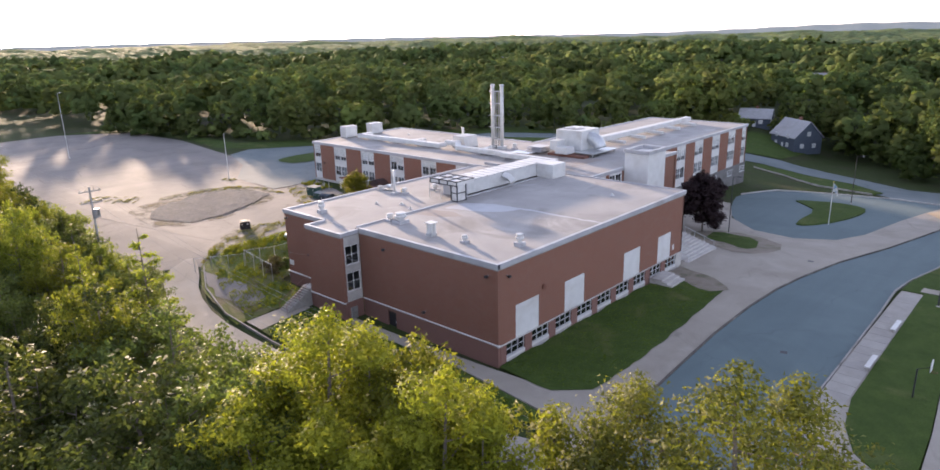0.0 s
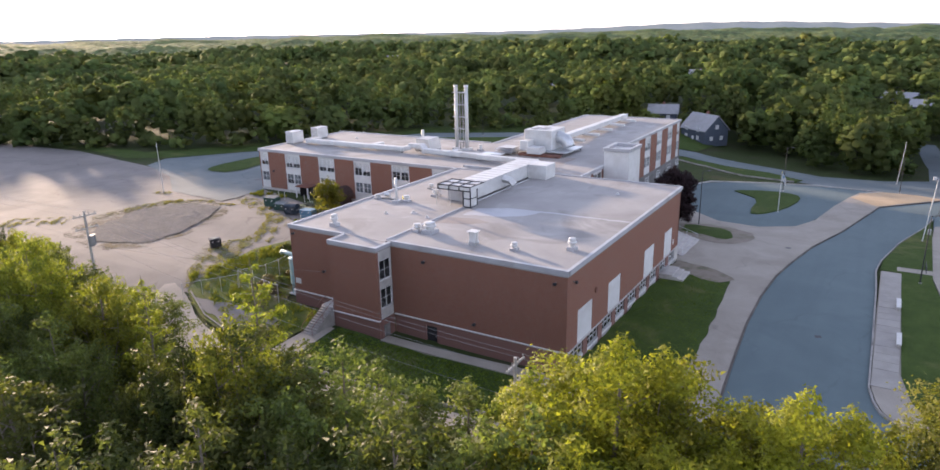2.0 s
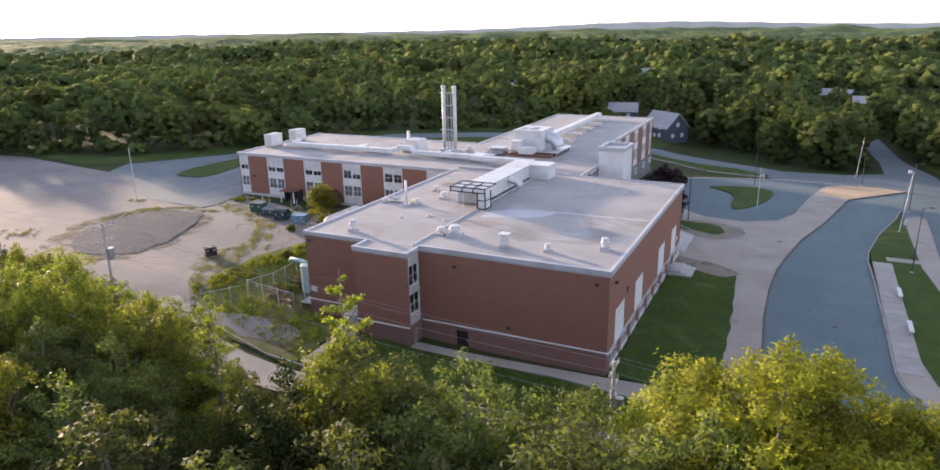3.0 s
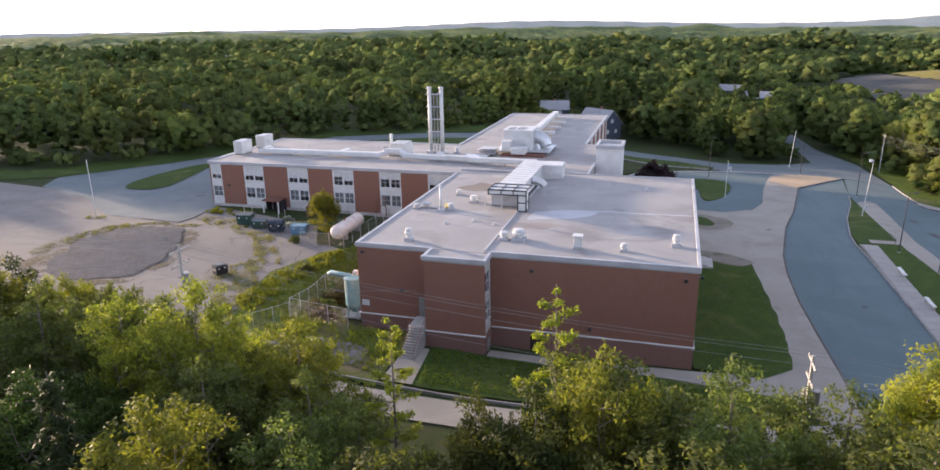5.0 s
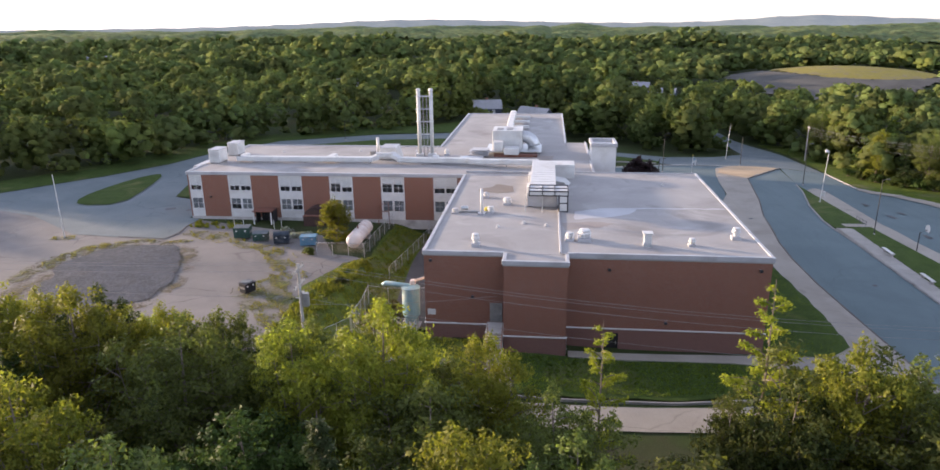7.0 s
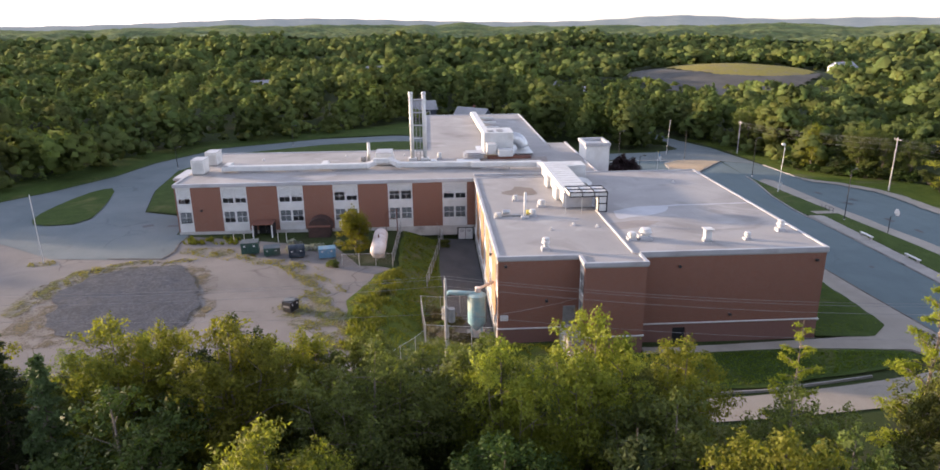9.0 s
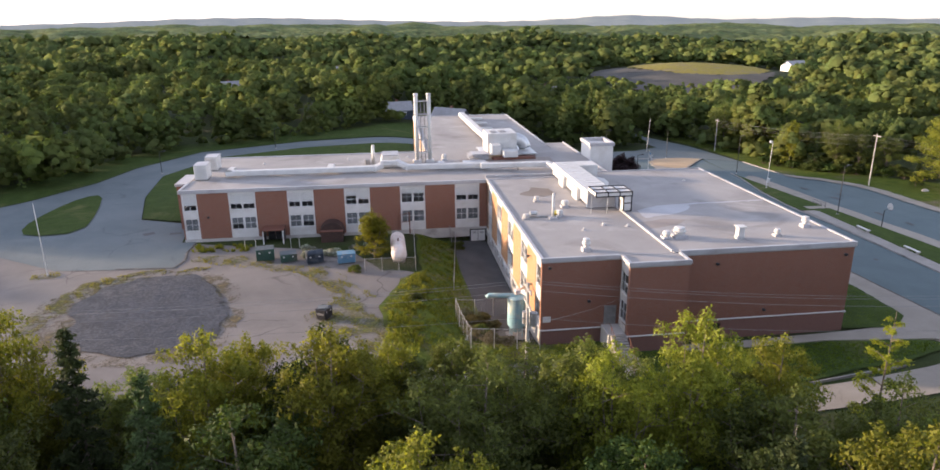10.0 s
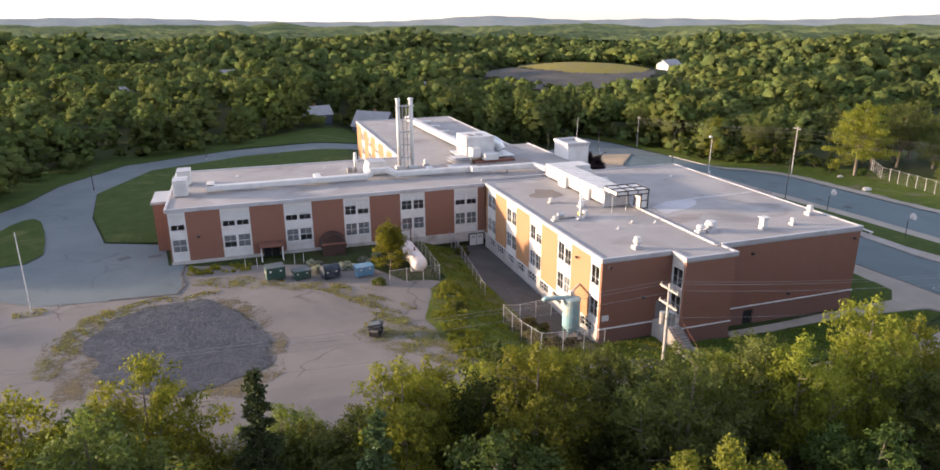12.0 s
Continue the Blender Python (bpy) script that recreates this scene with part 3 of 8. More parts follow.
# ---- paved ground, lawns and kerbs ----
sheet("parking_lot", [(-262, 22), (-259, 78), (-244, 95), (-210, 97), (-186, 93.5), (-160, 90), (-141, 84), (-124, 86), (-100, 79), (-96.5, 72), (-94, 67), (-97, 58), (-95, 48), (-93, 41), (-100, 34), (-150, 30), (-210, 22)],
      0.06, LOT, "worn pale asphalt parking lot with cracks and patches", "parking lot")
sheet("drive", [(-124.2, 75.0), (-132.7, 75.6), (-141, 76.5), (-155, 86), (-172, 92), (-176, 100), (-163, 118), (-156, 134), (-153, 150), (-143, 171), (-118, 185), (-86, 192), (-66, 203), (-55, 200), (-40, 190), (-30, 183),
      (-16, 184), (-6.5, 190), (-6, 214), (-9, 262), (-3, 262), (1, 214), (5, 191), (5, 157), (-3.5, 164), (-10, 166.4), (-16, 166.4), (-29, 168), (-34, 171), (-33, 174), (-42, 183), (-58, 190.5), (-66, 191.5), (-84.5, 181),
      (-115.6, 174), (-136, 162), (-144, 139), (-141.4, 118), (-137, 101.4), (-127.8, 97.5), (-126.5, 87), (-124.4, 87)],
      0.10, DRIVE, "smooth grey asphalt drive curving behind the school", "driveway")
sheet("road", [(-26, 30), (-26.5, 49), (-27.2, 60), (-27.7, 70), (-27.7, 80), (-27.2, 88), (-26.3, 94), (-24.5, 106), (-21, 121), (-17, 143), (-16.2, 147), (-4, 163.4), (-7.3, 140), (-9, 131), (-12.8, 116), (-15, 103), (-15.5, 97), (-15.2, 88), (-15, 72), (-14.9, 60), (-14.4, 57.2), (-13.8, 55.4), (-11.8, 53), (-5, 50), (-5, 30)],
      0.10, ROAD, "blue-grey asphalt access road past the school", "road")
sheet("turning_circle", [(-53, 137), (-47.5, 123.5), (-41, 116.7), (-34, 115.6), (-28.5, 119.5), (-26, 127), (-24, 143.5), (-22, 155), (-20.5, 162), (-16, 166.2), (-29, 167.5), (-40, 164.7), (-52, 160), (-56, 148)],
      0.12, ROAD, "blue-grey asphalt turning circle with a grass island", "road", curve=1)
sheet("east_lot", [(-7.3, 140), (-8, 120), (-8.6, 95), (-7, 80), (-5.5, 62), (-5, 30), (22.6, 30), (17.2, 60), (13.4, 77.7), (11.4, 88), (11, 97.5), (12.4, 108), (13.2, 116.4), (11.9, 122), (9.2, 127.8), (5.4, 131.6), (4.0, 135), (5, 157), (-3.6, 163.4)],
      0.09, ROAD, "blue-grey asphalt lot with basketball hoops", "parking lot")
PAVE_EDGE = [(-26.1, 36), (-26.6, 49), (-27.3, 60), (-27.8, 70), (-27.8, 80), (-27.3, 88), (-26.4, 94), (-24.6, 106), (-21.1, 121), (-17.1, 143), (-16.4, 147), (-4, 163.3)]
sheet("pavement", PAVE_EDGE + [(-10, 166.2), (-16, 166.2), (-20.5, 162), (-22, 155), (-24, 143.5), (-26, 127), (-28.5, 119.7), (-34, 115.8), (-41, 116.9), (-47.5, 123.7), (-53, 137), (-60, 138), (-60, 118), (-52.5, 107), (-52.5, 99), (-42, 91), (-40.7, 88),
      (-36, 87), (-32, 84), (-32.5, 80), (-31.8, 69), (-31.3, 59), (-31.5, 52), (-34, 48.2), (-41, 47.6), (-62, 46.6), (-62, 45.2), (-45, 45.7), (-32, 44.3), (-29, 40), (-28, 36)],
      0.24, PAVE, "beige worn concrete pavement along the road", "pavement", depth=0.35)
sheet("worn_corner", [(-16.6, 147.3), (-4.6, 163.0), (-10, 165.8), (-16, 165.8), (-20.2, 161.6), (-21.6, 155)], 0.30, SAND, "sandy yellow worn corner of the pavement", "pavement", ragged=0.8, gap=2.0)
sheet("footpath", [(-97, 44), (-90, 41.5), (-84, 38), (-75, 35.8), (-64, 35.8), (-52, 36.3), (-40, 38), (-31, 40), (-26, 42), (-26, 36), (-40, 33.5), (-52, 32.3), (-64, 31.8), (-76, 32), (-86, 34.5), (-94, 38)],
      0.12, PAVE, "pale grey asphalt lane between the trees and the school", "path", curve=1)
sheet("lawn", [(-40.8, 48.2), (-34.0, 47.9), (-31.1, 50.5), (-30.8, 59), (-31.2, 69), (-31.9, 80), (-32.4, 83.4), (-40.8, 86)], 0.30, GRASS, "dark green mown lawn beside the gymnasium", "lawn", ragged=0.5, gap=1.5)
sheet("bare_soil", [(-40.6, 84), (-33.5, 81.5), (-31.6, 83.6), (-34.5, 86.6), (-40.6, 88.4)], 0.31, SOIL, "bare trodden soil at the lawn's end", "soil", ragged=0.8, gap=1.5)
sheet("lawn_south", [(-67.6, 37.2), (-52, 37.6), (-38, 40.2), (-31.5, 42.5), (-33, 44.2), (-45, 45.6), (-62, 45.2), (-62.1, 45.4), (-68, 45.4), (-68.2, 41)], 0.20, GRASS, "green lawn between the lane and the gymnasium", "lawn", ragged=0.3, gap=1.5)
sheet("lawn_west", [(-71, 36.2), (-84, 38.5), (-91.6, 42.4), (-95, 50), (-96, 58), (-93, 66), (-90, 70), (-90, 86.6), (-83.6, 86.6), (-83.8, 72), (-83.2, 58.5), (-82.2, 52), (-79, 47.5), (-71.2, 47.5)], 0.20, SLOPE_GRASS,
      "rough yellowing grass slope beside the school", "lawn", ragged=0.5, gap=1.5)
sheet("bare_dirt", [(-103, 64), (-96, 70.5), (-89, 69), (-89, 50), (-86, 43.2), (-93, 41.5), (-99, 46), (-103, 54)], 0.085, LOT, "bare trodden dirt at the lot's edge", "soil", ragged=1.5, gap=1.5)
sheet("weeds_on_slope", [(-97, 48), (-95.5, 58), (-93, 66), (-90.5, 69.5), (-89, 66), (-90.5, 57), (-91, 48), (-94, 44)], 0.24, WEEDS, "straggling yellow weeds at the grass edge", "weeds", ragged=1.2, gap=1.5)
sheet("yard_slab", [(-90.3, 41.6), (-85.6, 42.0), (-78.0, 43.4), (-74.2, 41.8), (-74.6, 39.6), (-80.5, 38.6), (-87, 40.6)], 0.22, LOT, "cracked grey slab sunk in the grass", "slab", ragged=1.5, gap=1.5)
sheet("stair_path", [(-70.9, 37.4), (-67.6, 37.4), (-68.2, 44.6), (-70.7, 44.6)], 0.23, PAVE, "short concrete path to the outside stairs", "path")
sheet("side_lane", [(-83.6, 58.5), (-82.6, 52), (-78.2, 50), (-78.2, 86.9), (-84.0, 86.9), (-84.2, 72)], 0.24, DARK_LANE, "sunken dark asphalt lane along the classroom wall", "path", gap=1.0)
sheet("roundel_island", [(-45.0, 150.3), (-37.6, 153.8), (-31.8, 152.2), (-30.5, 146.6), (-32.0, 135.1), (-35.5, 126.6), (-37.7, 127.2), (-38.0, 142.2), (-42.5, 147.6)], 0.32, GRASS, "grass island in the turning circle", "lawn", curve=1, depth=0.3)
sheet("tree_bed_soil", [(-48.5, 107.6), (-43.8, 113.6), (-34.8, 111.4), (-32.2, 105.4), (-36.5, 99.6), (-41.5, 101.5), (-46, 103.5)], 0.29, SOIL, "bare soil round the grass bed", "soil", curve=1, ragged=0.5)
sheet("tree_bed", [(-45.0, 108.8), (-42.8, 111.6), (-38.0, 110.0), (-35.6, 106.2), (-37.4, 102.4), (-40.6, 104.2), (-44, 105.6)], 0.33, GRASS, "grass bed with bare edges round the purple tree", "lawn", curve=1, ragged=1.6, gap=1.5)
sheet("lawn_north_east", [(-66, 184), (-58, 182.6), (-47, 173.5), (-34.5, 170.2), (-33.2, 173.2), (-42.4, 181.7), (-58, 189), (-66, 189.5)], 0.30, GRASS, "grass verge beside the lane", "lawn", depth=0.3)
sheet("lawn_behind", [(-127.0, 97.8), (-136.8, 101.6), (-141.2, 118.2), (-143.8, 139), (-135.8, 161.8), (-115.4, 173.8), (-86.5, 180), (-86.5, 164), (-86.3, 113.5), (-126, 113)], 0.22, GRASS, "mown grass behind the classroom wing", "lawn")
sheet("lawn_far", [(-118, 187), (-86, 193), (-66, 204), (-64, 236), (-82, 232), (-106, 208)], 0.2, GRASS, "mown grass beyond the drive", "lawn")
sheet("grass_island", [(-152.5, 93.5), (-144.3, 94.8), (-146.5, 108), (-150.4, 121.5), (-153.5, 120), (-155.4, 109.5), (-155.6, 99)], 0.24, GRASS, "long grass island in the drive", "lawn", curve=1)
sheet("verge_north", [(-163.3, 118), (-156.3, 134), (-153.3, 150), (-143.3, 171.3), (-118.3, 185.4), (-106, 208), (-124, 204), (-152, 184), (-166, 156), (-180, 116), (-190, 104), (-246, 104), (-262, 84), (-259, 80), (-244, 97), (-210, 99), (-186, 95.5), (-176, 101)],
      0.14, GRASS, "strip of grass along the edge of the woods", "lawn")
sheet("lawn_east", [(-9.9, 55.2), (-11.5, 59), (-12.3, 64), (-12.5, 97.6), (-15, 97.6), (-14.8, 103), (-12.6, 116), (-8.9, 131), (-7.6, 139), (-8.2, 120), (-8.9, 95), (-7.3, 80), (-5.8, 62), (-5.4, 52.5), (-7.4, 53)], 0.26, GRASS, "green grass strip between road and lot", "lawn", depth=0.3, gap=2.0)
sheet("strip_path", [(-7.4, 133), (-8.3, 120), (-9.0, 108), (-8.8, 96), (-7.2, 80), (-5.7, 62), (-5.2, 52), (-2.4, 52), (-2.9, 62), (-4.2, 80), (-5.6, 90), (-6.0, 101), (-4.8, 119), (-4.0, 133), (-5.2, 135)], 0.2, PAVE, "worn beige strip of pavement along the lot", "pavement", depth=0.3)
sheet("lawn_far_east", [(24.5, 30), (19, 60), (15.2, 77.7), (13.4, 88), (13, 97.5), (14.6, 108), (15.4, 117), (13.8, 123.5), (10.6, 129.6), (6.2, 133), (4.4, 136), (5.4, 157), (7, 190), (4, 214), (12, 214), (16, 180), (20, 150), (30, 128), (44, 110), (52, 60), (52, 30)], 0.2, SUN_BRIGHT_GRASS, "verge beyond the lot, sunlit yellow-green put into its grass colour", "lawn", ragged=0.5, gap=2.0)
sheet("lot_edge", [(24.5, 30), (19, 60), (15.2, 77.7), (13.4, 88), (13, 97.5), (14.6, 108), (15.4, 117), (13.8, 123.5), (10.6, 129.6), (6.2, 133), (4.4, 136), (3.6, 134), (4.6, 130.8), (8.2, 127.4), (10.9, 122), (12.2, 116.4), (11.4, 108), (10, 97.5), (10.4, 88), (12.4, 77.7), (16.2, 60), (21.6, 30)], 0.24, PAVE, "pale gritty strip along the lot's edge", "pavement", ragged=0.6, gap=1.5)
sheet("weeds_at_bins", [(-124, 79), (-115, 78), (-110, 73.6), (-104, 72), (-101, 66), (-99, 62), (-101, 61), (-106, 70), (-113, 74), (-120, 76.5)], 0.14, WEEDS, "yellow weeds and dirt at the lot's edge", "weeds", ragged=2.0, gap=1.5)
sheet("weeds_at_skip", [(-104.5, 56), (-101.5, 61.8), (-98.5, 60), (-95.5, 53), (-92, 46), (-92.5, 43), (-97, 47.5), (-101, 51)], 0.16, WEEDS, "yellow-green weeds round a skip", "weeds", ragged=1.6, gap=1.5)
sheet("weeds_at_gravel", [(-137, 66), (-134, 71), (-128, 74.6), (-120, 74.2), (-122, 71.5), (-130, 70), (-134, 62), (-136, 56), (-138, 58)], 0.14, WEEDS, "yellow weeds along the gravel's edge", "weeds", ragged=1.6, gap=1.5)
sheet("weeds_at_pole", [(-143, 73), (-140, 73.4), (-138.6, 75), (-141, 76), (-143.2, 75)], 0.16, WEEDS, "tuft of weeds at the foot of a pole", "weeds", ragged=0.6, gap=1.0)
sheet("gravel_patch", [(-133.5, 62), (-132.5, 68.5), (-128, 72.3), (-123, 72.8), (-118, 68.5), (-114.2, 60), (-113.6, 54), (-117, 49.5), (-124, 49), (-130, 53)], 0.12, GRAVEL, "mound of dark grey gravel with tyre tracks", "gravel", curve=2, ragged=1.8, gap=0.5, mound=0.12)
sheet("gravel_fringe", [(-137, 58), (-136.5, 68), (-131, 74), (-122, 75), (-116, 71), (-112, 60), (-112, 52), (-117, 47), (-126, 46.5), (-134, 51)], 0.105, SOIL_FRINGE, "scattered soil and grit round the gravel", "soil", curve=1, ragged=2.0, gap=1.5)
sheet("distant_field", [(80, 430), (100, 394), (138, 388), (160, 406), (154, 456), (128, 484), (98, 484), (78, 460)], 0.6, FIELD, "dry yellow field in the woods", "field", curve=1, ragged=4.0, gap=6.0)
sheet("distant_gravel", [(46, 446), (44, 386), (62, 342), (102, 340), (140, 376), (164, 404), (140, 388), (102, 392), (80, 424), (70, 462)], 0.9, CLEARING, "grey-brown gravel clearing in the woods", "gravel", curve=1, ragged=4.0, gap=6.0)

band("kerb_west", [(p[0] + 0.14, p[1]) for p in PAVE_EDGE], 0.2, 0.10, 0.17, KERB_DARK, "dark stained concrete kerb along the road")
band("kerb_east", [(-5.2, 50.2), (-11.8, 53), (-13.8, 55.4), (-14.4, 57.2), (-14.9, 60), (-15, 72), (-15.2, 88), (-15.5, 97), (-15, 103), (-12.8, 116), (-9, 131), (-7.5, 139.6)], 0.18, 0.10, 0.2, KERB, "pale concrete kerb along the road")
band("kerb_lot", [(6.2, 133.4), (4.5, 136.4), (4.6, 146), (5.2, 157)], 0.2, 0.10, 0.15, KERB, "pale concrete kerb of the lot")
band("kerb_lane", [(-34.5, 170.2), (-47, 173.5), (-58, 182.6), (-66, 184)], 0.25, 0.1, 0.25, KERB, "pale kerb beside the grass verge")
band("kerb_circle", [(-20.3, 162.2), (-16, 166.3), (-29, 167.7), (-40, 164.9), (-52, 160.2), (-55.6, 149)], 0.25, 0.12, 0.2, CONCRETE, "pale kerb round the turning circle")
band("asphalt_edge", [(-124.3, 86.4), (-124.5, 82), (-123.9, 78.4), (-124.6, 75.3), (-128, 75.5), (-132.7, 75.9)], 0.3, 0.09, 0.05, KERB_DARK, "dark broken edge of the asphalt", "asphalt edge")
band("kerb_path", [(-91, 42.6), (-84, 39.2), (-75, 37), (-64, 36.6), (-52, 37.1), (-40, 39)], 0.18, 0.1, 0.18, KERB, "dark kerb along the lane")

walk_east = sheet("pavement_east", [(-14.9, 97.4), (-14.9, 72), (-14.7, 60), (-14.2, 57.4), (-13.6, 55.6), (-11.6, 53.3), (-6, 51.0), (-6.5, 53.2), (-9.8, 55.4), (-11.4, 59), (-12.2, 64), (-12.5, 97.4)], 0.2, PAVE, "pale concrete slab pavement beside the road", "pavement", depth=0.3)
slab_mesh = bpy.data.meshes.new("slab")
bm = bmesh.new()
box(bm, -1.16, 1.16, -0.98, 0.98, -0.06, 0.06, 0.02)
bm.to_mesh(slab_mesh)
bm.free()
slab_mesh.materials.append(mottled("slab_concrete", (0.255, 0.238, 0.215), (0.325, 0.305, 0.275), 0.7, 0.9, stain=(0.26, 0.245, 0.23), random_tint=0.13))
slab_rng = random.Random(2)
for i in range(18):
    y = 61.5 + 2.0 * i
    link("slab", slab_mesh, None, walk_east, at=pose(-13.62, y, float(height(-13.6, y)) + 0.2 + slab_rng.uniform(-0.012, 0.012), slab_rng.uniform(-0.4, 0.4), slab_rng.uniform(-0.4, 0.4), 0))

# ---- the school ----
school = empty("school_building", (-80, 88, 0), "two-storey red brick school with flat grey roofs and white window bays", "building")
Z_ROOF = 7.9
FACES = {"S": 0.0, "W": -90.0, "E": 90.0, "N": 180.0}


def place(face, fixed, u, d, z):
    """The world point at u along a facade, d outwards from it, and height z."""
    return {"S": (u, fixed - d, z), "N": (u, fixed + d, z), "W": (fixed - d, u, z), "E": (fixed + d, u, z)}[face]


def wall_box(face, fixed, u0, u1, d0, d1, z0, z1, bevel=0.0):
    a, b = place(face, fixed, u0, d0, z0), place(face, fixed, u1, d1, z1)
    return boxed(*(v for i in range(3) for v in sorted((a[i], b[i]))), bevel)


def brick(face, fixed, u0, u1, z0, z1, material=None, thick=0.32, name="wall", label=""):
    return part(name, wall_box(face, fixed, u0, u1, -thick, 0, z0, z1), material or BRICK, school, label)


def lattice(xs, zs, depth, shift):
    """One frame in a single piece: bars where either grid interval is even, openings elsewhere."""
    bm = bmesh.new()
    front = [[bm.verts.new((x - shift, -depth, z)) for z in zs] for x in xs]
    back = [[bm.verts.new((x - shift, depth, z)) for z in zs] for x in xs]
    solid = lambda i, j: 0 <= i < len(xs) - 1 and 0 <= j < len(zs) - 1 and (i % 2 == 0 or j % 2 == 0)
    for i in range(len(xs) - 1):
        for j in range(len(zs) - 1):
            if not solid(i, j):
                continue
            for g, flip in ((front, False), (back, True)):
                c = [g[i][j], g[i + 1][j], g[i + 1][j + 1], g[i][j + 1]]
                bm.faces.new(c[::-1] if flip else c)
            for di, dj, (a, b) in ((-1, 0, ((i, j), (i, j + 1))), (1, 0, ((i + 1, j), (i + 1, j + 1))), (0, -1, ((i, j), (i + 1, j))), (0, 1, ((i, j + 1), (i + 1, j + 1)))):
                if not solid(i + di, j + dj):
                    bm.faces.new((front[a[0]][a[1]], front[b[0]][b[1]], back[b[0]][b[1]], back[a[0]][a[1]]))
    return bm


def window_meshes(w, h, split, cols):
    """Frame, pane and sill of a window whose foot is the origin, seen from -y."""
    t, d = 0.07, 0.06
    xs = [0.0, t] + [v for k in range(1, cols) for v in (w * k / cols - 0.024, w * k / cols + 0.024)] + [w - t, w]
    zs = [0.0, t, h * split - 0.025, h * split + 0.025, h - t, h]
    f = lattice(xs, zs, d, w / 2)
    p = boxed(t - w / 2, w / 2 - t, 0.0, 0.012, t, h - t)
    s = boxed(-w / 2 - 0.04, w / 2 + 0.04, -0.16, 0.02, -0.06, 0.0)
    out = []
    for nm, bm, mat in (("window", f, FRAME), ("pane", p, GLASS), ("sill", s, FRAME)):
        bmesh.ops.recalc_face_normals(bm, faces=bm.faces)
        mesh = bpy.data.meshes.new(nm)
        bm.to_mesh(mesh)
        bm.free()
        mesh.materials.append(mat)
        out.append(mesh)
    return out


WINDOW_SETS, BLIND_SETS = {}, {}
rng = random.Random(4)


def window(face, fixed, u, z, w, h, split=0.38, cols=3, blind=0.0, depth=-0.14, cloth=None):
    key = (round(w, 2), round(h, 2), split, cols)
    if key not in WINDOW_SETS:
        WINDOW_SETS[key] = window_meshes(w, h, split, cols)
    fm, pm, sm = WINDOW_SETS[key]
    at = pose(*place(face, fixed, u, depth, z), 0, 0, FACES[face])
    win = link("window", fm, FRAME, school, at=world_of(school).inverted() @ at)
    win.matrix_parent_inverse = Matrix()
    for nm, mesh in (("pane", pm), ("sill", sm)):
        ob = new(nm, mesh)
        ob.parent = win
        if nm == "pane":
            ob.visible_shadow = False
    if blind:
        cloth = cloth or BLIND
        bk = (round(w, 2), round(h, 2), blind, cloth.name)
        if bk not in BLIND_SETS:
            bm = boxed(0.08 - w / 2, w / 2 - 0.08, 0.05, 0.07, h * (1 - blind), h - 0.08)
            BLIND_SETS[bk] = bpy.data.meshes.new("blind")
            bm.to_mesh(BLIND_SETS[bk])
            bm.free()
            BLIND_SETS[bk].materials.append(cloth)
        ob = new("blind", BLIND_SETS[bk])
        ob.parent = win
        tagged(ob, "pale drawn-down window blind" if cloth is BLIND else "grey drawn curtain")
    return win


def bay(face, fixed, u0, u1, rows, z0, z1, fill=None):
    """A white infill with window pairs. rows: (foot, head, blinds, split)."""
    fill = fill or WHITE
    level = z1
    for foot, head, blinds, split in sorted(rows, reverse=True):
        if level - head > 0.03:
            part("panel", wall_box(face, fixed, u0, u1, -0.26, -0.05, head, level), fill, school, "white spandrel panel")
        count = 2 if u1 - u0 > 3 else 1
        w = (u1 - u0 - 0.18 * (count + 1)) / count
        for i in range(count + 1):
            a = u0 + i * (w + 0.18)
            part("mullion", wall_box(face, fixed, a, a + 0.18, -0.26, -0.06, foot, head), fill, school)
        for i in range(count):
            window(face, fixed, u0 + 0.18 + w / 2 + i * (w + 0.18), foot, w, head - foot, split, 2, rng.choice(blinds), cloth=CURTAIN if blinds is LOW else BLIND)
        level = foot
    if level - z0 > 0.03:
        part("panel", wall_box(face, fixed, u0, u1, -0.26, -0.05, z0, level), fill, school, "white spandrel panel")


def facade(face, fixed, u0, u1, bays, rows, z0, z1, base=None, material=None):
    """Brick piers with bays between them; base: the foot of the wall under the bays."""
    at = u0
    for a, b in bays:
        if a - at > 0.05:
            brick(face, fixed, at, a, z0, z1, material)
        bay(face, fixed, a, b, rows, z0, z1)
        at = b
    if u1 - at > 0.05:
        brick(face, fixed, at, u1, z0, z1, material)
    if base is not None:
        part("base_wall", wall_box(face, fixed, u0, u1, -0.3, 0.06, base, z0), CONCRETE, school, "grey concrete base wall")


UP = [0.62, 0.62, 0.62, 0.66, 0.4]
LOW = [0.92, 0.92, 0.92, 0.6, 0.0]
# classroom wing, south front
WING_BAYS = [(-125.8, -123.5), (-118.8, -114.7), (-109.85, -105.75), (-101.0, -96.95), (-92.15, -88.15), (-83.3, -79.3)]
facade("S", 87.1, -126.0, -78.0, WING_BAYS, [(4.6, 7.0, UP, 0.36), (1.35, 3.3, LOW, 0.5)], 0.0, 7.35, -1.6)
facade("W", -126.0, 87.4, 112.6, [(88.2, 90.6)], [(4.6, 7.0, UP, 0.36), (1.35, 3.3, LOW, 0.5)], 0.0, 7.35, -1.6)
facade("N", 113.0, -126.0, -86.3, [(-121, -117), (-112, -108), (-103, -99), (-94, -90)], [(4.6, 7.0, UP, 0.36), (1.35, 3.3, LOW, 0.5)], 0.0, 7.35, -2.2)
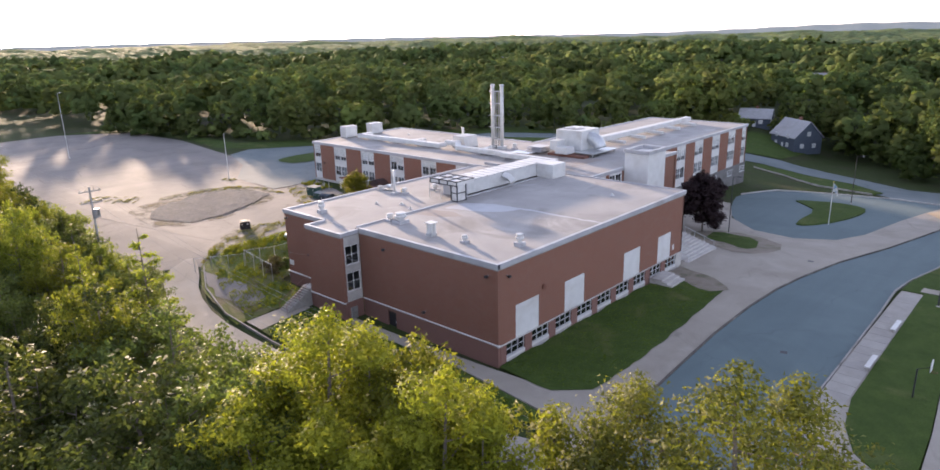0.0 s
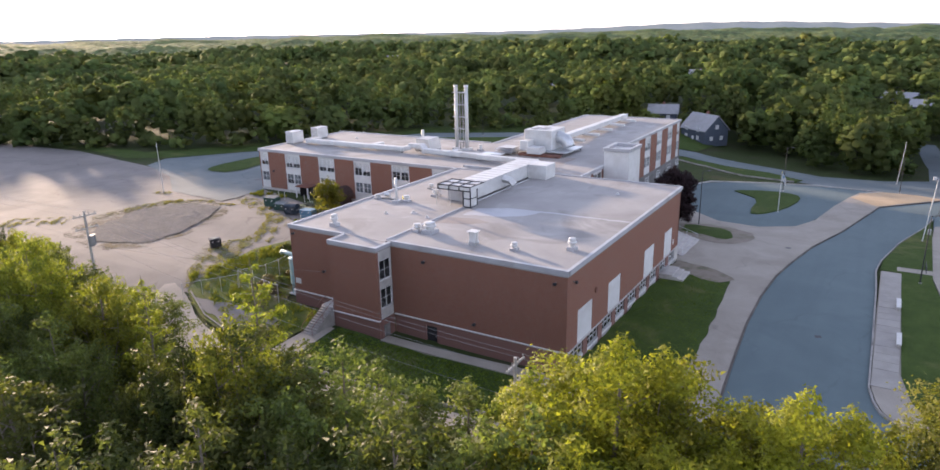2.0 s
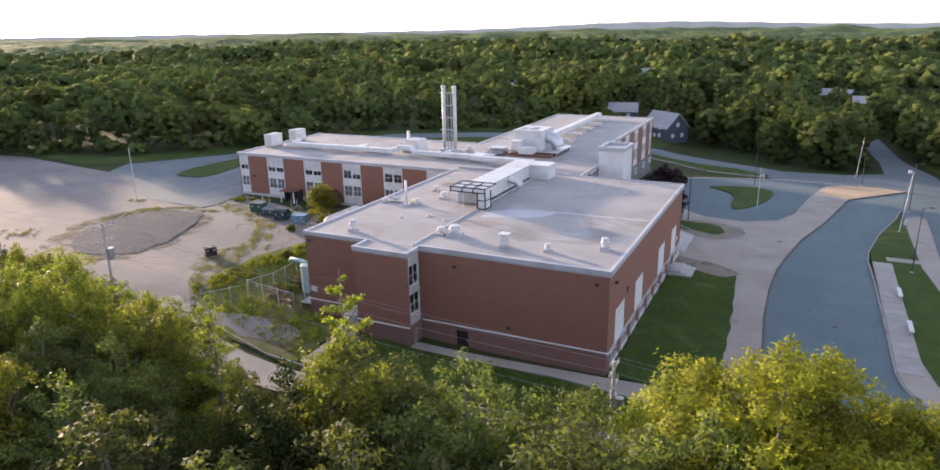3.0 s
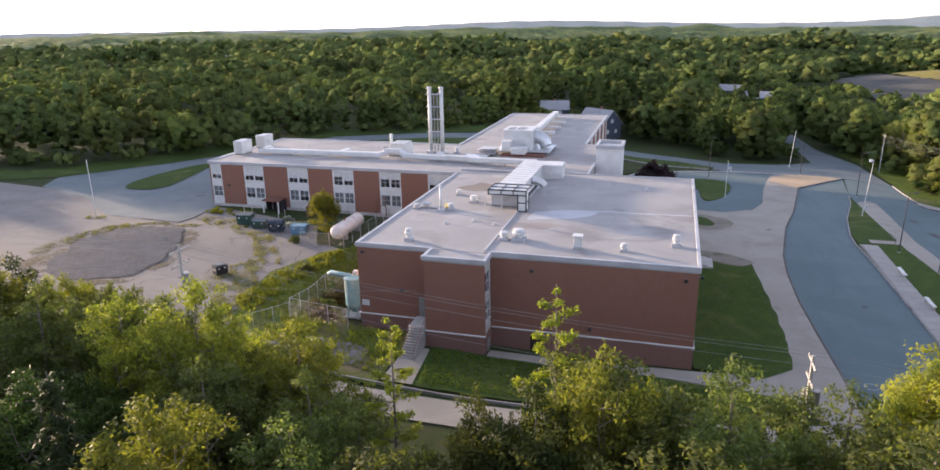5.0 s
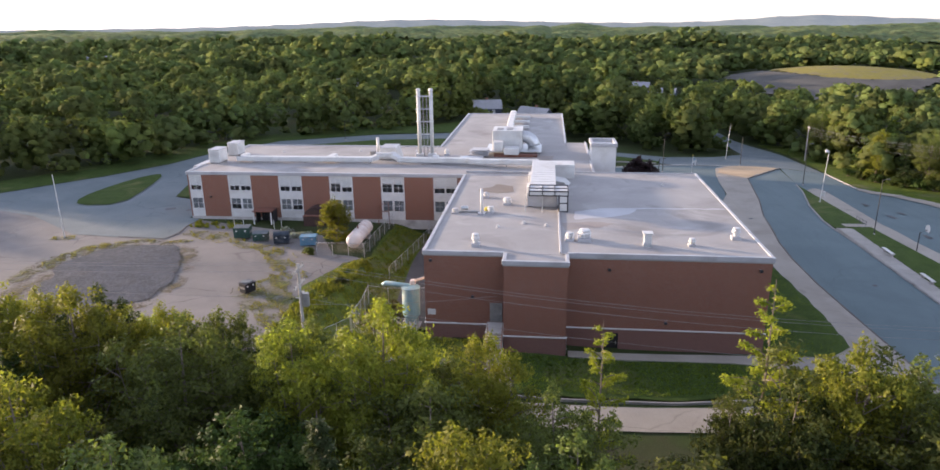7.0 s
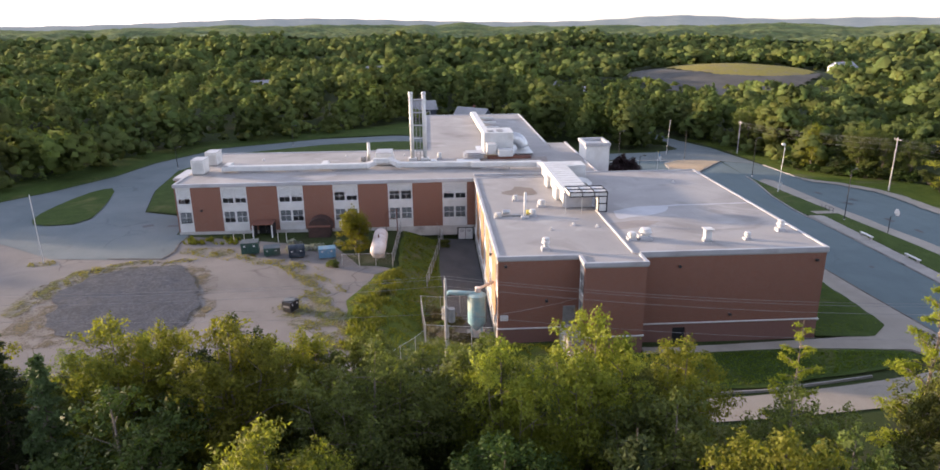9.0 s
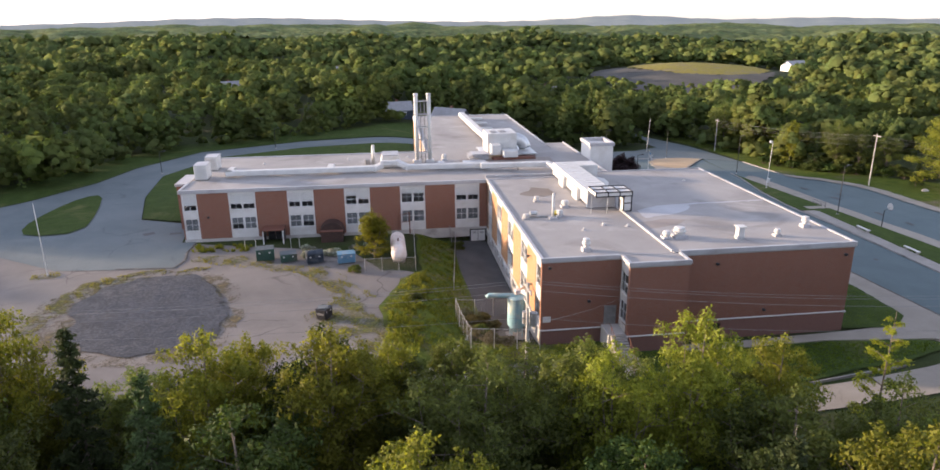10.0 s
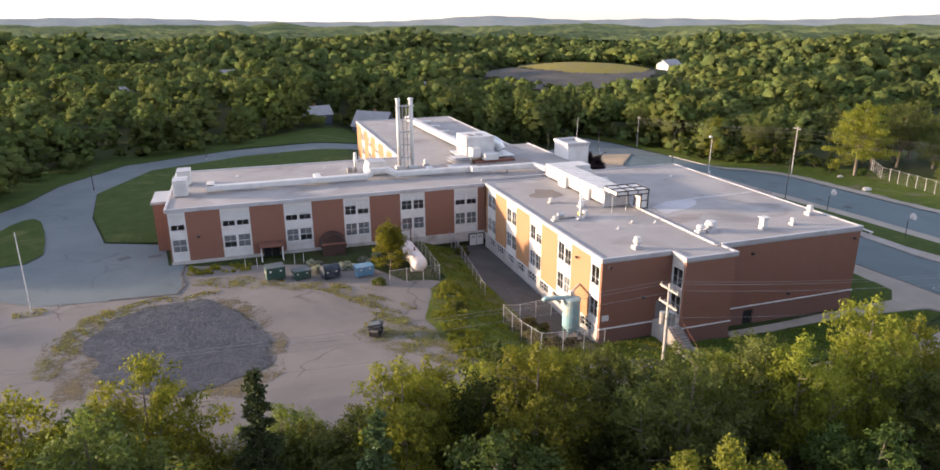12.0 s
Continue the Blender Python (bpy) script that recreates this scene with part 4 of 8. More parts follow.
# entrance block on the wing's west end
part("entrance_block", boxed(-128.4, -126.02, 94.6, 101.4, -1.6, 6.9), BRICK, school, "low brick entrance block")
part("roof_edge", boxed(-128.6, -126.02, 94.4, 101.6, 6.9, 7.3, 0.03), FASCIA, school)
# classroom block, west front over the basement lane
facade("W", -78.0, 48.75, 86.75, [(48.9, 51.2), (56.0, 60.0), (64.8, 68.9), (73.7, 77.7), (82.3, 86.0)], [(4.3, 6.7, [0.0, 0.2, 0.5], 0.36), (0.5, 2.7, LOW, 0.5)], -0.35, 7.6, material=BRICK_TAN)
at_y = 48.75
for y0 in (50.2, 54.2, 58.2, 62.2, 66.2, 70.2, 74.2, 78.2, 82.2):
    part("base_wall", wall_box("W", -78.0, at_y, y0, -0.3, 0.06, -3.4, -0.35), CONCRETE, school, "grey concrete base wall")
    part("base_wall", wall_box("W", -78.0, y0, y0 + 2.6, -0.3, 0.04, -3.4, -1.75), CONCRETE, school)
    part("lintel", wall_box("W", -78.0, y0, y0 + 2.6, -0.3, 0.04, -0.55, -0.35), WHITE, school)
    window("W", -78.0, y0 + 1.3, -1.75, 2.6, 1.2, 0.5, 3, 0.0)
    at_y = y0 + 2.6
part("base_wall", wall_box("W", -78.0, at_y, 86.75, -0.3, 0.06, -3.4, -0.35), CONCRETE, school)
part("ledge", wall_box("W", -78.0, 48.75, 86.75, 0.0, 0.16, -0.42, -0.28, 0.02), WHITE, school, "thin white stone ledge")

# gymnasium and classroom block, south front with its stair bay
GY, BY = 48.4, 45.6
brick("S", GY, -78.0, -68.85, -0.55, 7.6)
brick("S", GY, -62.4, -41.0, -0.55, 7.6)
brick("S", BY, -69.0, -62.3, -0.55, 7.6)
for x0, x1, yy in ((-78.0, -71.0, GY), (-62.2, -57.95, GY), (-56.45, -41.0, GY), (-69.0, -62.3, BY)):
    part("base_wall", wall_box("S", yy, x0, x1, -0.3, 0.05, -4.4, -0.68), BRICK_BASE, school, "dull painted brick base")
part("base_wall", wall_box("S", GY, -57.95, -56.45, -0.3, 0.05, -1.15, -0.68), BRICK_BASE, school)
part("base_wall", wall_box("S", GY, -71.0, -68.85, -0.3, 0.05, -4.4, -0.3), BRICK_BASE, school)
for x0, x1, yy in ((-78.15, -71.0, GY), (-62.2, -40.85, GY), (-69.1, -62.2, BY)):
    part("ledge", wall_box("S", yy, x0, x1, -0.2, 0.16, -0.68, -0.55, 0.02), WHITE, school, "thin white stone ledge")
gate = part("door", wall_box("S", GY, -57.95, -56.45, -0.25, -0.18, -3.5, -1.15), BLACK, school, "black steel basement door")
part("handle", tubed([place("S", GY, -56.7, -0.1, -2.5), place("S", GY, -56.7, -0.1, -2.2)], 0.03, 6), GALV, gate)
# glazed sides of the stair bay
for face, fixed in (("E", -62.3), ("W", -69.0)):
    rows = [(4.0, 6.3, [0.0], 0.5), (0.7, 3.0, [0.0], 0.5)]
    bay(face, fixed, 46.0, 48.3, rows, -0.6, 7.6, CONCRETE)
    part("base_wall", wall_box(face, fixed, 45.9, 48.3, -0.3, 0.05, -4.4, -0.6), BRICK_BASE, school)
    brick(face, fixed, 45.92, 46.0, -0.55, 7.6)
side = part("door", wall_box("E", -62.3, 46.3, 47.3, 0.07, 0.12, -3.4, -1.3), STEEL, school, "grey steel side door")
part("handle", tubed([place("E", -62.3, 46.4, 0.16, -2.4), place("E", -62.3, 46.4, 0.16, -2.2)], 0.025, 6), GALV, side)
upper_door = part("door", wall_box("S", GY, -70.7, -69.3, 0.02, 0.08, -0.25, 2.0), STEEL, school, "dark steel door at the stair head")
part("handle", tubed([place("S", GY, -69.5, 0.13, 0.7), place("S", GY, -69.5, 0.13, 0.95)], 0.025, 6), GALV, upper_door)

# gymnasium, east front: blanked openings over a row of basement windows
at = 48.7
for a, b in ((51.2, 55.2), (60.0, 64.0), (72.9, 77.0), (81.8, 85.5)):
    brick("E", -41.0, at, a, -0.7, 7.6)
    brick("E", -41.0, a, b, 2.95, 7.6)
    part("panel", wall_box("E", -41.0, a, b, -0.25, -0.04, -0.7, 2.95), WHITE, school, "white board closing a tall window")
    at = b
brick("E", -41.0, at, 89.0, -0.7, 7.6)
part("ledge", wall_box("E", -41.0, 48.3, 89.0, -0.2, 0.14, -0.82, -0.7, 0.02), CONCRETE, school, "grey stone ledge")
at = 48.7
for k in range(9):
    y0 = 49.6 + 4.32 * k
    part("base_wall", wall_box("E", -41.0, at, y0, -0.3, 0.05, -4.4, -0.82), BRICK_BASE, school, "dull brick pier between basement windows")
    part("base_wall", wall_box("E", -41.0, y0, y0 + 3.1, -0.3, 0.03, -4.4, -2.6), CONCRETE, school, "grey painted base under a window")
    part("sill_panel", wall_box("E", -41.0, y0, y0 + 3.1, -0.3, 0.05, -2.6, -2.3), WHITE, school, "white painted sill panel")
    window("E", -41.0, y0 + 1.55, -2.3, 3.1, 1.45, 0.5, 3, 0.0)
    at = y0 + 3.1
part("base_wall", wall_box("E", -41.0, at, 89.0, -0.3, 0.05, -4.4, -0.82), CONCRETE, school)
brick("N", 89.0, -57.3, -41.0, -4.4, 7.6)

# link block, tower and rear wing
facade("E", -57.0, 89.0, 100.0, [(90.5, 94.5), (95.5, 99.5)], [(4.6, 7.0, [0.0], 0.4), (0.4, 2.9, [0.0], 0.4)], -1.0, 7.35, -5)
part("entrance_door", wall_box("E", -57.0, 93.2, 96.8, 0.02, 0.1, -3.2, -0.9), STEEL, school, "dark glazed entrance doors")
tower = part("tower", boxed(-56.9, -52.6, 100.0, 105.8, -5, 10.3), WHITE, school, "white rendered stair tower")
part("coping", boxed(-57.1, -52.4, 99.8, 100.3, 10.3, 10.9, 0.03), FASCIA, tower)
part("coping", boxed(-57.1, -52.4, 105.5, 106.0, 10.3, 10.9, 0.03), FASCIA, tower)
part("coping", boxed(-57.1, -56.6, 100.3, 105.5, 10.3, 10.9, 0.03), FASCIA, tower)
part("coping", boxed(-52.9, -52.4, 100.3, 105.5, 10.3, 10.9, 0.03), FASCIA, tower)
brick("E", -57.0, 105.8, 118.6, -5, 7.35)
brick("N", 118.6, -61.0, -57.0, -5, 7.35)
REAR = [(119.2, 123.0), (127.6, 131.5), (135.7, 139.7), (144.2, 148.2), (152.7, 156.7), (160.6, 163.0)]
facade("E", -61.0, 118.6, 163.6, REAR, [(4.1, 6.4, UP, 0.36), (0.4, 2.6, LOW, 0.5)], -1.2, 7.2)
part("base_wall", wall_box("E", -61.0, 118.6, 163.6, -0.3, 0.1, -9, -1.2), BASE_STONE, school, "dark grey stone base wall")
for a, b in REAR[1:]:
    window("E", -61.0, (a + b) / 2, -3.2, 2.6, 1.3, 0.5, 3, 0.0, depth=0.12)
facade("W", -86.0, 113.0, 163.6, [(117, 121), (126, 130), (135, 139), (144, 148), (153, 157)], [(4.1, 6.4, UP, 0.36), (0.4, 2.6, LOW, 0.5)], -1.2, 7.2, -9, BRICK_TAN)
facade("N", 163.6, -86.0, -61.0, [(-80, -76), (-71, -67)], [(4.1, 6.4, UP, 0.36)], -1.2, 7.2, -9)

# floors and inner walls that show dimly through the glass
for x0, x1, y0, y1 in ((-125.6, -78.4, 87.5, 112.6), (-77.6, -41.4, 49, 88.6), (-85.6, -61.4, 113.4, 163.2), (-78, -57.4, 89, 118)):
    part("floor_slab", boxed(x0, x1, y0, y1, 3.4, 3.7), CEIL, school)
    part("floor_slab", boxed(x0, x1, y0, y1, -0.45, -0.2), CEIL, school)
part("inner_wall", boxed(-125.6, -86.4, 95.0, 95.2, -0.2, 7.3), CEIL, school)
part("inner_wall", boxed(-70.0, -69.8, 49.2, 86.6, -0.2, 7.3), CEIL, school)
part("inner_wall", boxed(-73.6, -73.4, 113.6, 163.0, -0.2, 7.0), CEIL, school)

# roofs: slabs, low upstands and pale edge trim
for nm, x0, x1, y0, y1, z in (("roof", -63.0, -40.9, 48.3, 89.0, 8.02), ("roof", -78.1, -63.0, 48.3, 87.0, Z_ROOF), ("roof", -69.1, -62.2, 45.5, 48.3, Z_ROOF - 0.02), ("roof", -126.1, -78.1, 87.0, 113.1, 7.78),
                              ("roof", -78.1, -63.0, 87.0, 113.1, 7.79), ("roof", -63.0, -56.9, 89.0, 113.1, 7.77), ("roof", -86.1, -60.9, 113.1, 163.7, 7.62)):
    part(nm, boxed(x0, x1, y0, y1, 7.45, z), ROOF, school, "weathered grey felt roof")
part("roof", boxed(-60.9, -56.9, 113.1, 118.7, 7.4, 7.76), ROOF, school)


def edge(face, fixed, u0, u1, z0=7.6, z1=8.06, out=0.16):
    part("roof_edge", wall_box(face, fixed, u0, u1, -0.22, out, z0, z1, 0.03), FASCIA, school, "pale metal roof edge")


edge("E", -41.0, 48.22, 89.2, 7.6, 8.12)
edge("S", GY, -62.28, -40.84, 7.61, 8.13)
edge("S", BY, -69.2, -62.1, 7.62, 8.05)
edge("E", -62.3, 45.82, 48.2, 7.61, 8.04)
edge("W", -69.0, 45.82, 48.2, 7.61, 8.04)
edge("S", GY, -78.16, -69.16, 7.6, 8.03)
edge("W", -78.0, 48.62, 86.9, 7.59, 8.02)
edge("S", 87.1, -126.16, -78.2, 7.35, 7.92)
edge("W", -126.0, 87.32, 113.2, 7.36, 7.91)
edge("N", 113.0, -126.16, -86.2, 7.35, 7.92)
edge("E", -57.0, 89.25, 99.9, 7.35, 7.92)
edge("E", -57.0, 105.9, 118.8, 7.35, 7.92)
edge("E", -61.0, 118.9, 163.8, 7.2, 7.75)
edge("N", 163.6, -86.16, -61.2, 7.21, 7.76)
edge("W", -86.0, 113.3, 163.4, 7.2, 7.75)
part("upstand", boxed(-63.15, -62.9, 48.6, 88.8, 7.9, 8.14, 0.03), FASCIA, school, "low felt upstand between two roofs")
part("upstand", boxed(-78.0, -41.2, 88.85, 89.1, 7.78, 8.16, 0.03), FASCIA, school, "low felt upstand between two roofs")
part("upstand", boxed(-78.0, -63.2, 86.75, 87.0, 7.78, 8.0, 0.03), FASCIA, school)

def roof_patch(points, z, material, label):
    bm = bmesh.new()
    line = resample(points, 0.8)
    line = [p + Vector((noise.noise((p.x * 0.9, p.y * 0.9, 2.0)), noise.noise((p.x * 0.9, p.y * 0.9, 5.0)))) * 0.35 for p in line]
    bm.faces.new([bm.verts.new((p.x, p.y, z)) for p in line])
    part("felt_patch", bm, material, school, label)


roof_patch([(-61.0, 65.2), (-57.5, 67.0), (-52.5, 67.6), (-54.0, 64.6), (-56.5, 63.0), (-61.2, 61.6)], 8.026, ROOF_PALE, "pale coated patch of roof felt")
roof_patch([(-52.6, 67.1), (-41.4, 67.5), (-41.4, 67.95), (-52.6, 67.6)], 8.026, ROOF_PALE, "pale coated seam across the roof")
roof_patch([(-62.6, 59.8), (-58.8, 60.8), (-56.4, 60.2), (-57.8, 58.4), (-62.4, 56.8)], 8.025, ROOF_STAIN, "rusty stain on the roof felt")
roof_patch([(-74.0, 76.2), (-72.2, 80.6), (-69.8, 79.4), (-69.4, 75.8), (-71.8, 74.6)], 7.935, DIRT, "dark brown stain on the roof felt")
roof_patch([(-81.0, 98.6), (-64.0, 98.0), (-63.4, 104.2), (-80.6, 104.4)], 7.797, ROOF_STAIN, "dark stained felt round the air handler")

# front steps, entrance stairs and landings
def stairs(name, x0, x1, y0, y1, z0, z1, label, rails=True):
    """Straight concrete steps rising from (y0, z0) to (y1, z1)."""
    s = empty(name, ((x0 + x1) / 2, y0, z0), label, "stairs")
    k = max(2, round((z1 - z0) / 0.18))
    for i in range(k):
        a, b = y0 + (y1 - y0) * i / k, y0 + (y1 - y0) * (i + 1) / k
        part("step", boxed(x0, x1, *sorted((a, b)), z0 - 0.6, z0 + (z1 - z0) * (i + 1) / k, 0.03), STEP, s)
    if rails:
        d = 1 if y1 > y0 else -1
        for x in (x0 + 0.05, x1 - 0.05):
            r = part("handrail", tubed([(x, y0, z0 + 0.95), (x, y1, z1 + 0.95), (x, y1 + d * 1.2, z1 + 0.95)], 0.03, 6), RUST, s, "brown steel handrail")
            for q in (0.0, 0.5, 1.0):
                part("post", tubed([(x, y0 + (y1 - y0) * q, z0 + (z1 - z0) * q - 0.1), (x, y0 + (y1 - y0) * q, z0 + (z1 - z0) * q + 0.95)], 0.025, 6), RUST, r)
    return s


g0 = float(height(-69.6, 42.0))
yard_stairs = stairs("stairs", -70.75, -69.05, 41.9, 45.6, g0 + 0.15, -0.3, "concrete stairs with grey steel handrails up to a side door")
part("landing", boxed(-71.0, -69.05, 45.6, 48.33, -4.0, -0.3, 0.02), CONCRETE, yard_stairs)
g1 = float(height(-44, 92))
plaza = empty("entrance_stairs", (-49, 95, g1), "broad grey concrete entrance stairs of the school", "stairs")
for i in range(9):
    part("step", boxed(-56.9, -40.4 - 0.62 * i, 90.5 + 0.02 * i, 100.2 - 0.02 * i, -5.0, g1 + 0.3 + 0.18 * i, 0.015), CONCRETE, plaza)
for y in (91.0, 99.8):
    part("handrail", tubed([(-40.6, y, g1 + 1.2), (-45.6, y, g1 + 2.75)], 0.035, 6), GALV, plaza, "grey steel handrail")
    for q in range(4):
        part("post", tubed([(-40.7 - 1.62 * q, y, g1 + 0.2 + 0.45 * q), (-40.7 - 1.62 * q, y, g1 + 1.22 + 0.5 * q)], 0.03, 6), GALV, plaza)
slabs = empty("concrete_steps", (-39.6, 81.6, -3.0), "pale concrete steps at a basement door", "stairs")
for i in range(3):
    part("step", boxed(-40.85, -37.6 + 0.75 * -i, 79.6 + 0.02 * i, 83.4 - 0.02 * i, -3.4, -2.55 + 0.22 * i, 0.02), CONCRETE, slabs)

# ---- things on the roofs ----
def ground_at(x, y, lift=0.0):
    return float(height(x, y)) + lift


def chimney_stack():
    c = empty("chimney_stack", (-87.2, 103.4, 7.78), "pair of pale steel flues in a ladder frame on the roof", "chimney")
    for x in (-88.35, -86.05):
        f = part("flue", tubed([(x, 103.4, 7.7), (x, 103.4, 20.1)], 0.36, 16), POLE_PALE, c, "tall pale steel flue", smooth=True)
        bm = bmesh.new()
        lathe(bm, [(0.38, 19.75), (0.42, 19.8), (0.42, 20.12), (0.33, 20.15), (0.31, 19.9)], 16, (x, 103.4, 0))
        part("rim", bm, GALV, f)
        part("base_flange", boxed(x - 0.75, x + 0.75, 102.65, 104.15, 7.7, 8.25, 0.05), DUCT, f)
    for x in (-87.55, -86.85):
        part("upright", boxed(x - 0.07, x + 0.07, 103.3, 103.5, 7.8, 19.0), STEEL, c)
    for z in (9.6, 11.9, 14.2, 16.5, 18.8):
        part("crossbar", boxed(-88.0, -86.4, 103.28, 103.52, z - 0.12, z + 0.12, 0.02), STEEL, c)
        part("strap", boxed(-88.9, -85.5, 102.86, 102.94, z - 0.06, z + 0.06), GALV, c)
    for k in range(24):
        z = 8.3 + 0.45 * k
        part("rung", boxed(-87.5, -86.9, 103.38, 103.42, z, z + 0.04), STEEL, c)


chimney_stack()


def duct_run(name, label, runs, size, supports=True):
    """Boxed ducts along level or sloping lines, with seams and short legs."""
    d = empty(name, runs[0][0], label, "air duct")
    for pts in runs:
        for a, b in zip(pts, pts[1:]):
            a, b = Vector(a), Vector(b)
            w, h = size
            along = (b - a).normalized()
            side = along.cross(Vector((0, 0, 1))).normalized() * w / 2
            up = Vector((0, 0, h / 2))
            bm = bmesh.new()
            a2, b2 = a - along * w * 0.42, b + along * w * 0.42
            ring = []
            for p in (a2, b2):
                ring.append([bm.verts.new(p + s * side + t * up) for s, t in ((-1, -0.7), (-0.8, -1), (0.8, -1), (1, -0.7), (1, 0.7), (0.8, 1), (-0.8, 1), (-1, 0.7))])
            for k in range(8):
                bm.faces.new((ring[0][k], ring[0][(k + 1) % 8], ring[1][(k + 1) % 8], ring[1][k]))
            bm.faces.new(ring[0])
            bm.faces.new(ring[1][::-1])
            seg = part("duct_section", bm, DUCT, d)
            length = (b - a).length
            for q in range(1, int(length / 6.0) + 1):
                p = a + along * q * 6.0
                sv = [abs(side.x) + abs(along.x) * 0.05 + 0.015, abs(side.y) + abs(along.y) * 0.05 + 0.015]
                part("seam", boxed(p.x - sv[0], p.x + sv[0], p.y - sv[1], p.y + sv[1], p.z - h / 2 - 0.015, p.z + h / 2 + 0.015), DUCT, seg)
                if supports:
                    part("leg", boxed(p.x - 0.08, p.x + 0.08, p.y - 0.08, p.y + 0.08, 7.6, p.z - h / 2 + 0.05), STEEL, seg)
    return d


duct_run("roof_duct", "long white insulated duct along the wing roof", [[(-120.0, 98.2, 8.55), (-120.0, 95.6, 8.55), (-96.0, 95.8, 8.55), (-95.2, 96.6, 8.7)], [(-103.5, 98.6, 8.5), (-103.5, 96.2, 8.55)]], (1.15, 0.85))
duct_run("roof_duct", "white insulated duct bending between roof units", [[(-94.6, 97.0, 9.1), (-92.0, 97.0, 9.1), (-90.5, 95.6, 8.6), (-77.0, 95.3, 8.6)], [(-84.5, 97.5, 8.6), (-84.5, 95.8, 8.6)], [(-77.6, 93.9, 8.75), (-66.6, 93.6, 8.75), (-65.6, 91.2, 8.6)]], (1.1, 0.85))
duct_run("roof_duct", "white duct along the middle of the rear roof", [[(-72.6, 113.2, 9.0), (-73.2, 136.0, 8.7), (-73.6, 158.0, 8.6)]], (1.5, 1.1))
for y in (121, 129, 137, 145, 153):
    duct_run("duct_branch", "short grey duct branch with a felt skirt", [[(-72.4, y, 8.25), (-69.4, y, 8.2)]], (0.9, 0.55), False)


def roof_unit(name, label, x0, x1, y0, y1, z0, z1, material=None, slope=0.0, louvres=True):
    """A ventilation casing with a plinth, a lid and louvred side."""
    u = empty(name, ((x0 + x1) / 2, (y0 + y1) / 2, z0), label, "roof unit")
    mat = material or DUCT
    part("plinth", boxed(x0 + 0.1, x1 - 0.1, y0 + 0.1, y1 - 0.1, z0 - 0.1, z0 + 0.25), STEEL, u)
    bm = boxed(x0, x1, y0, y1, z0 + 0.25, z1, 0.04)
    if slope:
        for v in bm.verts:
            if v.co.z > z0 + 1:
                v.co.x += slope * (1 if v.co.x < (x0 + x1) / 2 else -1)
    body = part("casing", bm, mat, u)
    part("lid", boxed(x0 + slope - 0.06, x1 - slope + 0.06, y0 - 0.06, y1 + 0.06, z1, z1 + 0.08, 0.02), FASCIA, body)
    if louvres:
        k = int((z1 - z0 - 0.8) / 0.16)
        for i in range(k):
            z = z0 + 0.55 + 0.16 * i
            part("slat", boxed(x0 + 0.3, x1 - 0.3, y0 - 0.05, y0 + 0.02, z, z + 0.06), GALV, body)
    return u


roof_unit("roof_unit", "pale louvred box at the end of the wing roof", -125.2, -123.2, 94.0, 97.2, 7.78, 10.3)
roof_unit("roof_unit", "pale louvred box at the end of the wing roof", -125.1, -123.1, 101.4, 104.6, 7.78, 10.2)
hump = roof_unit("roof_unit", "white sloped casing beside the flues", -95.2, -91.4, 98.6, 102.4, 7.78, 10.1, slope=0.5, louvres=False)
part("exhaust_pipe", tubed([(-96.3, 103.2, 7.7), (-96.3, 103.2, 11.2)], 0.28, 12), POLE_PALE, hump, "short pale exhaust pipe", smooth=True)
part("motor", boxed(-97.8, -96.9, 102.6, 103.8, 7.7, 8.7, 0.08), STEEL, hump)

handler = empty("air_handler", (-71.5, 108.5, 7.78), "large white air handling unit on a steel platform", "roof unit")
part("platform", boxed(-76.2, -65.8, 104.4, 112.6, 8.35, 8.5, 0.02), GALV, handler, "grey steel platform")
for x in (-75.8, -71.0, -66.2):
    for y in (104.8, 112.2):
        part("leg", boxed(x - 0.1, x + 0.1, y - 0.1, y + 0.1, 7.6, 8.36), STEEL, handler)
casing = part("casing", boxed(-75.0, -69.4, 106.0, 112.0, 8.5, 12.1, 0.05), DUCT, handler)
for x in (-73.6, -72.2, -70.8):
    part("panel_seam", boxed(x - 0.03, x + 0.03, 105.96, 106.02, 8.6, 12.0), GALV, casing)
part("hatch", boxed(-74.2, -73.0, 107.0, 109.4, 12.1, 12.2, 0.02), STEEL, casing)
part("hatch", boxed(-72.4, -71.2, 107.4, 109.8, 12.1, 12.2, 0.02), STEEL, casing)
elbow = bmesh.new()
tube(elbow, [(-69.6, 109.0, 10.6)] + [(-69.4 + 2.2 * math.sin(a), 109.0, 8.6 + 2.0 * math.cos(a)) for a in np.linspace(0.1, 1.45, 8)], 1.15, 16)
part("elbow", elbow, GALV, handler, "curved grey duct elbow", smooth=True)
for i in range(4):
    part("louvre_blade", boxed(-79.0 + 0.5 * (i % 2), -75.4, 101.4 + 0.2 * i, 105.4 - 0.15 * i, 8.25 + 0.26 * i, 8.36 + 0.26 * i, 0.02), FASCIA, handler, "stacked pale louvre blade")
part("louvre_core", boxed(-78.2, -75.8, 102.4, 104.4, 7.7, 9.0), STEEL, handler)
part("rusty_frame", boxed(-82.0, -76.0, 98.0, 98.25, 8.0, 8.3, 0.02), RUST, handler, "rusty steel beam")
part("rusty_frame", boxed(-74.5, -66.5, 102.6, 104.2, 7.7, 8.2, 0.03), RUST, handler)
part("outlet_box", boxed(-72.6, -69.9, 102.2, 104.6, 8.3, 9.5, 0.05), DUCT, handler)
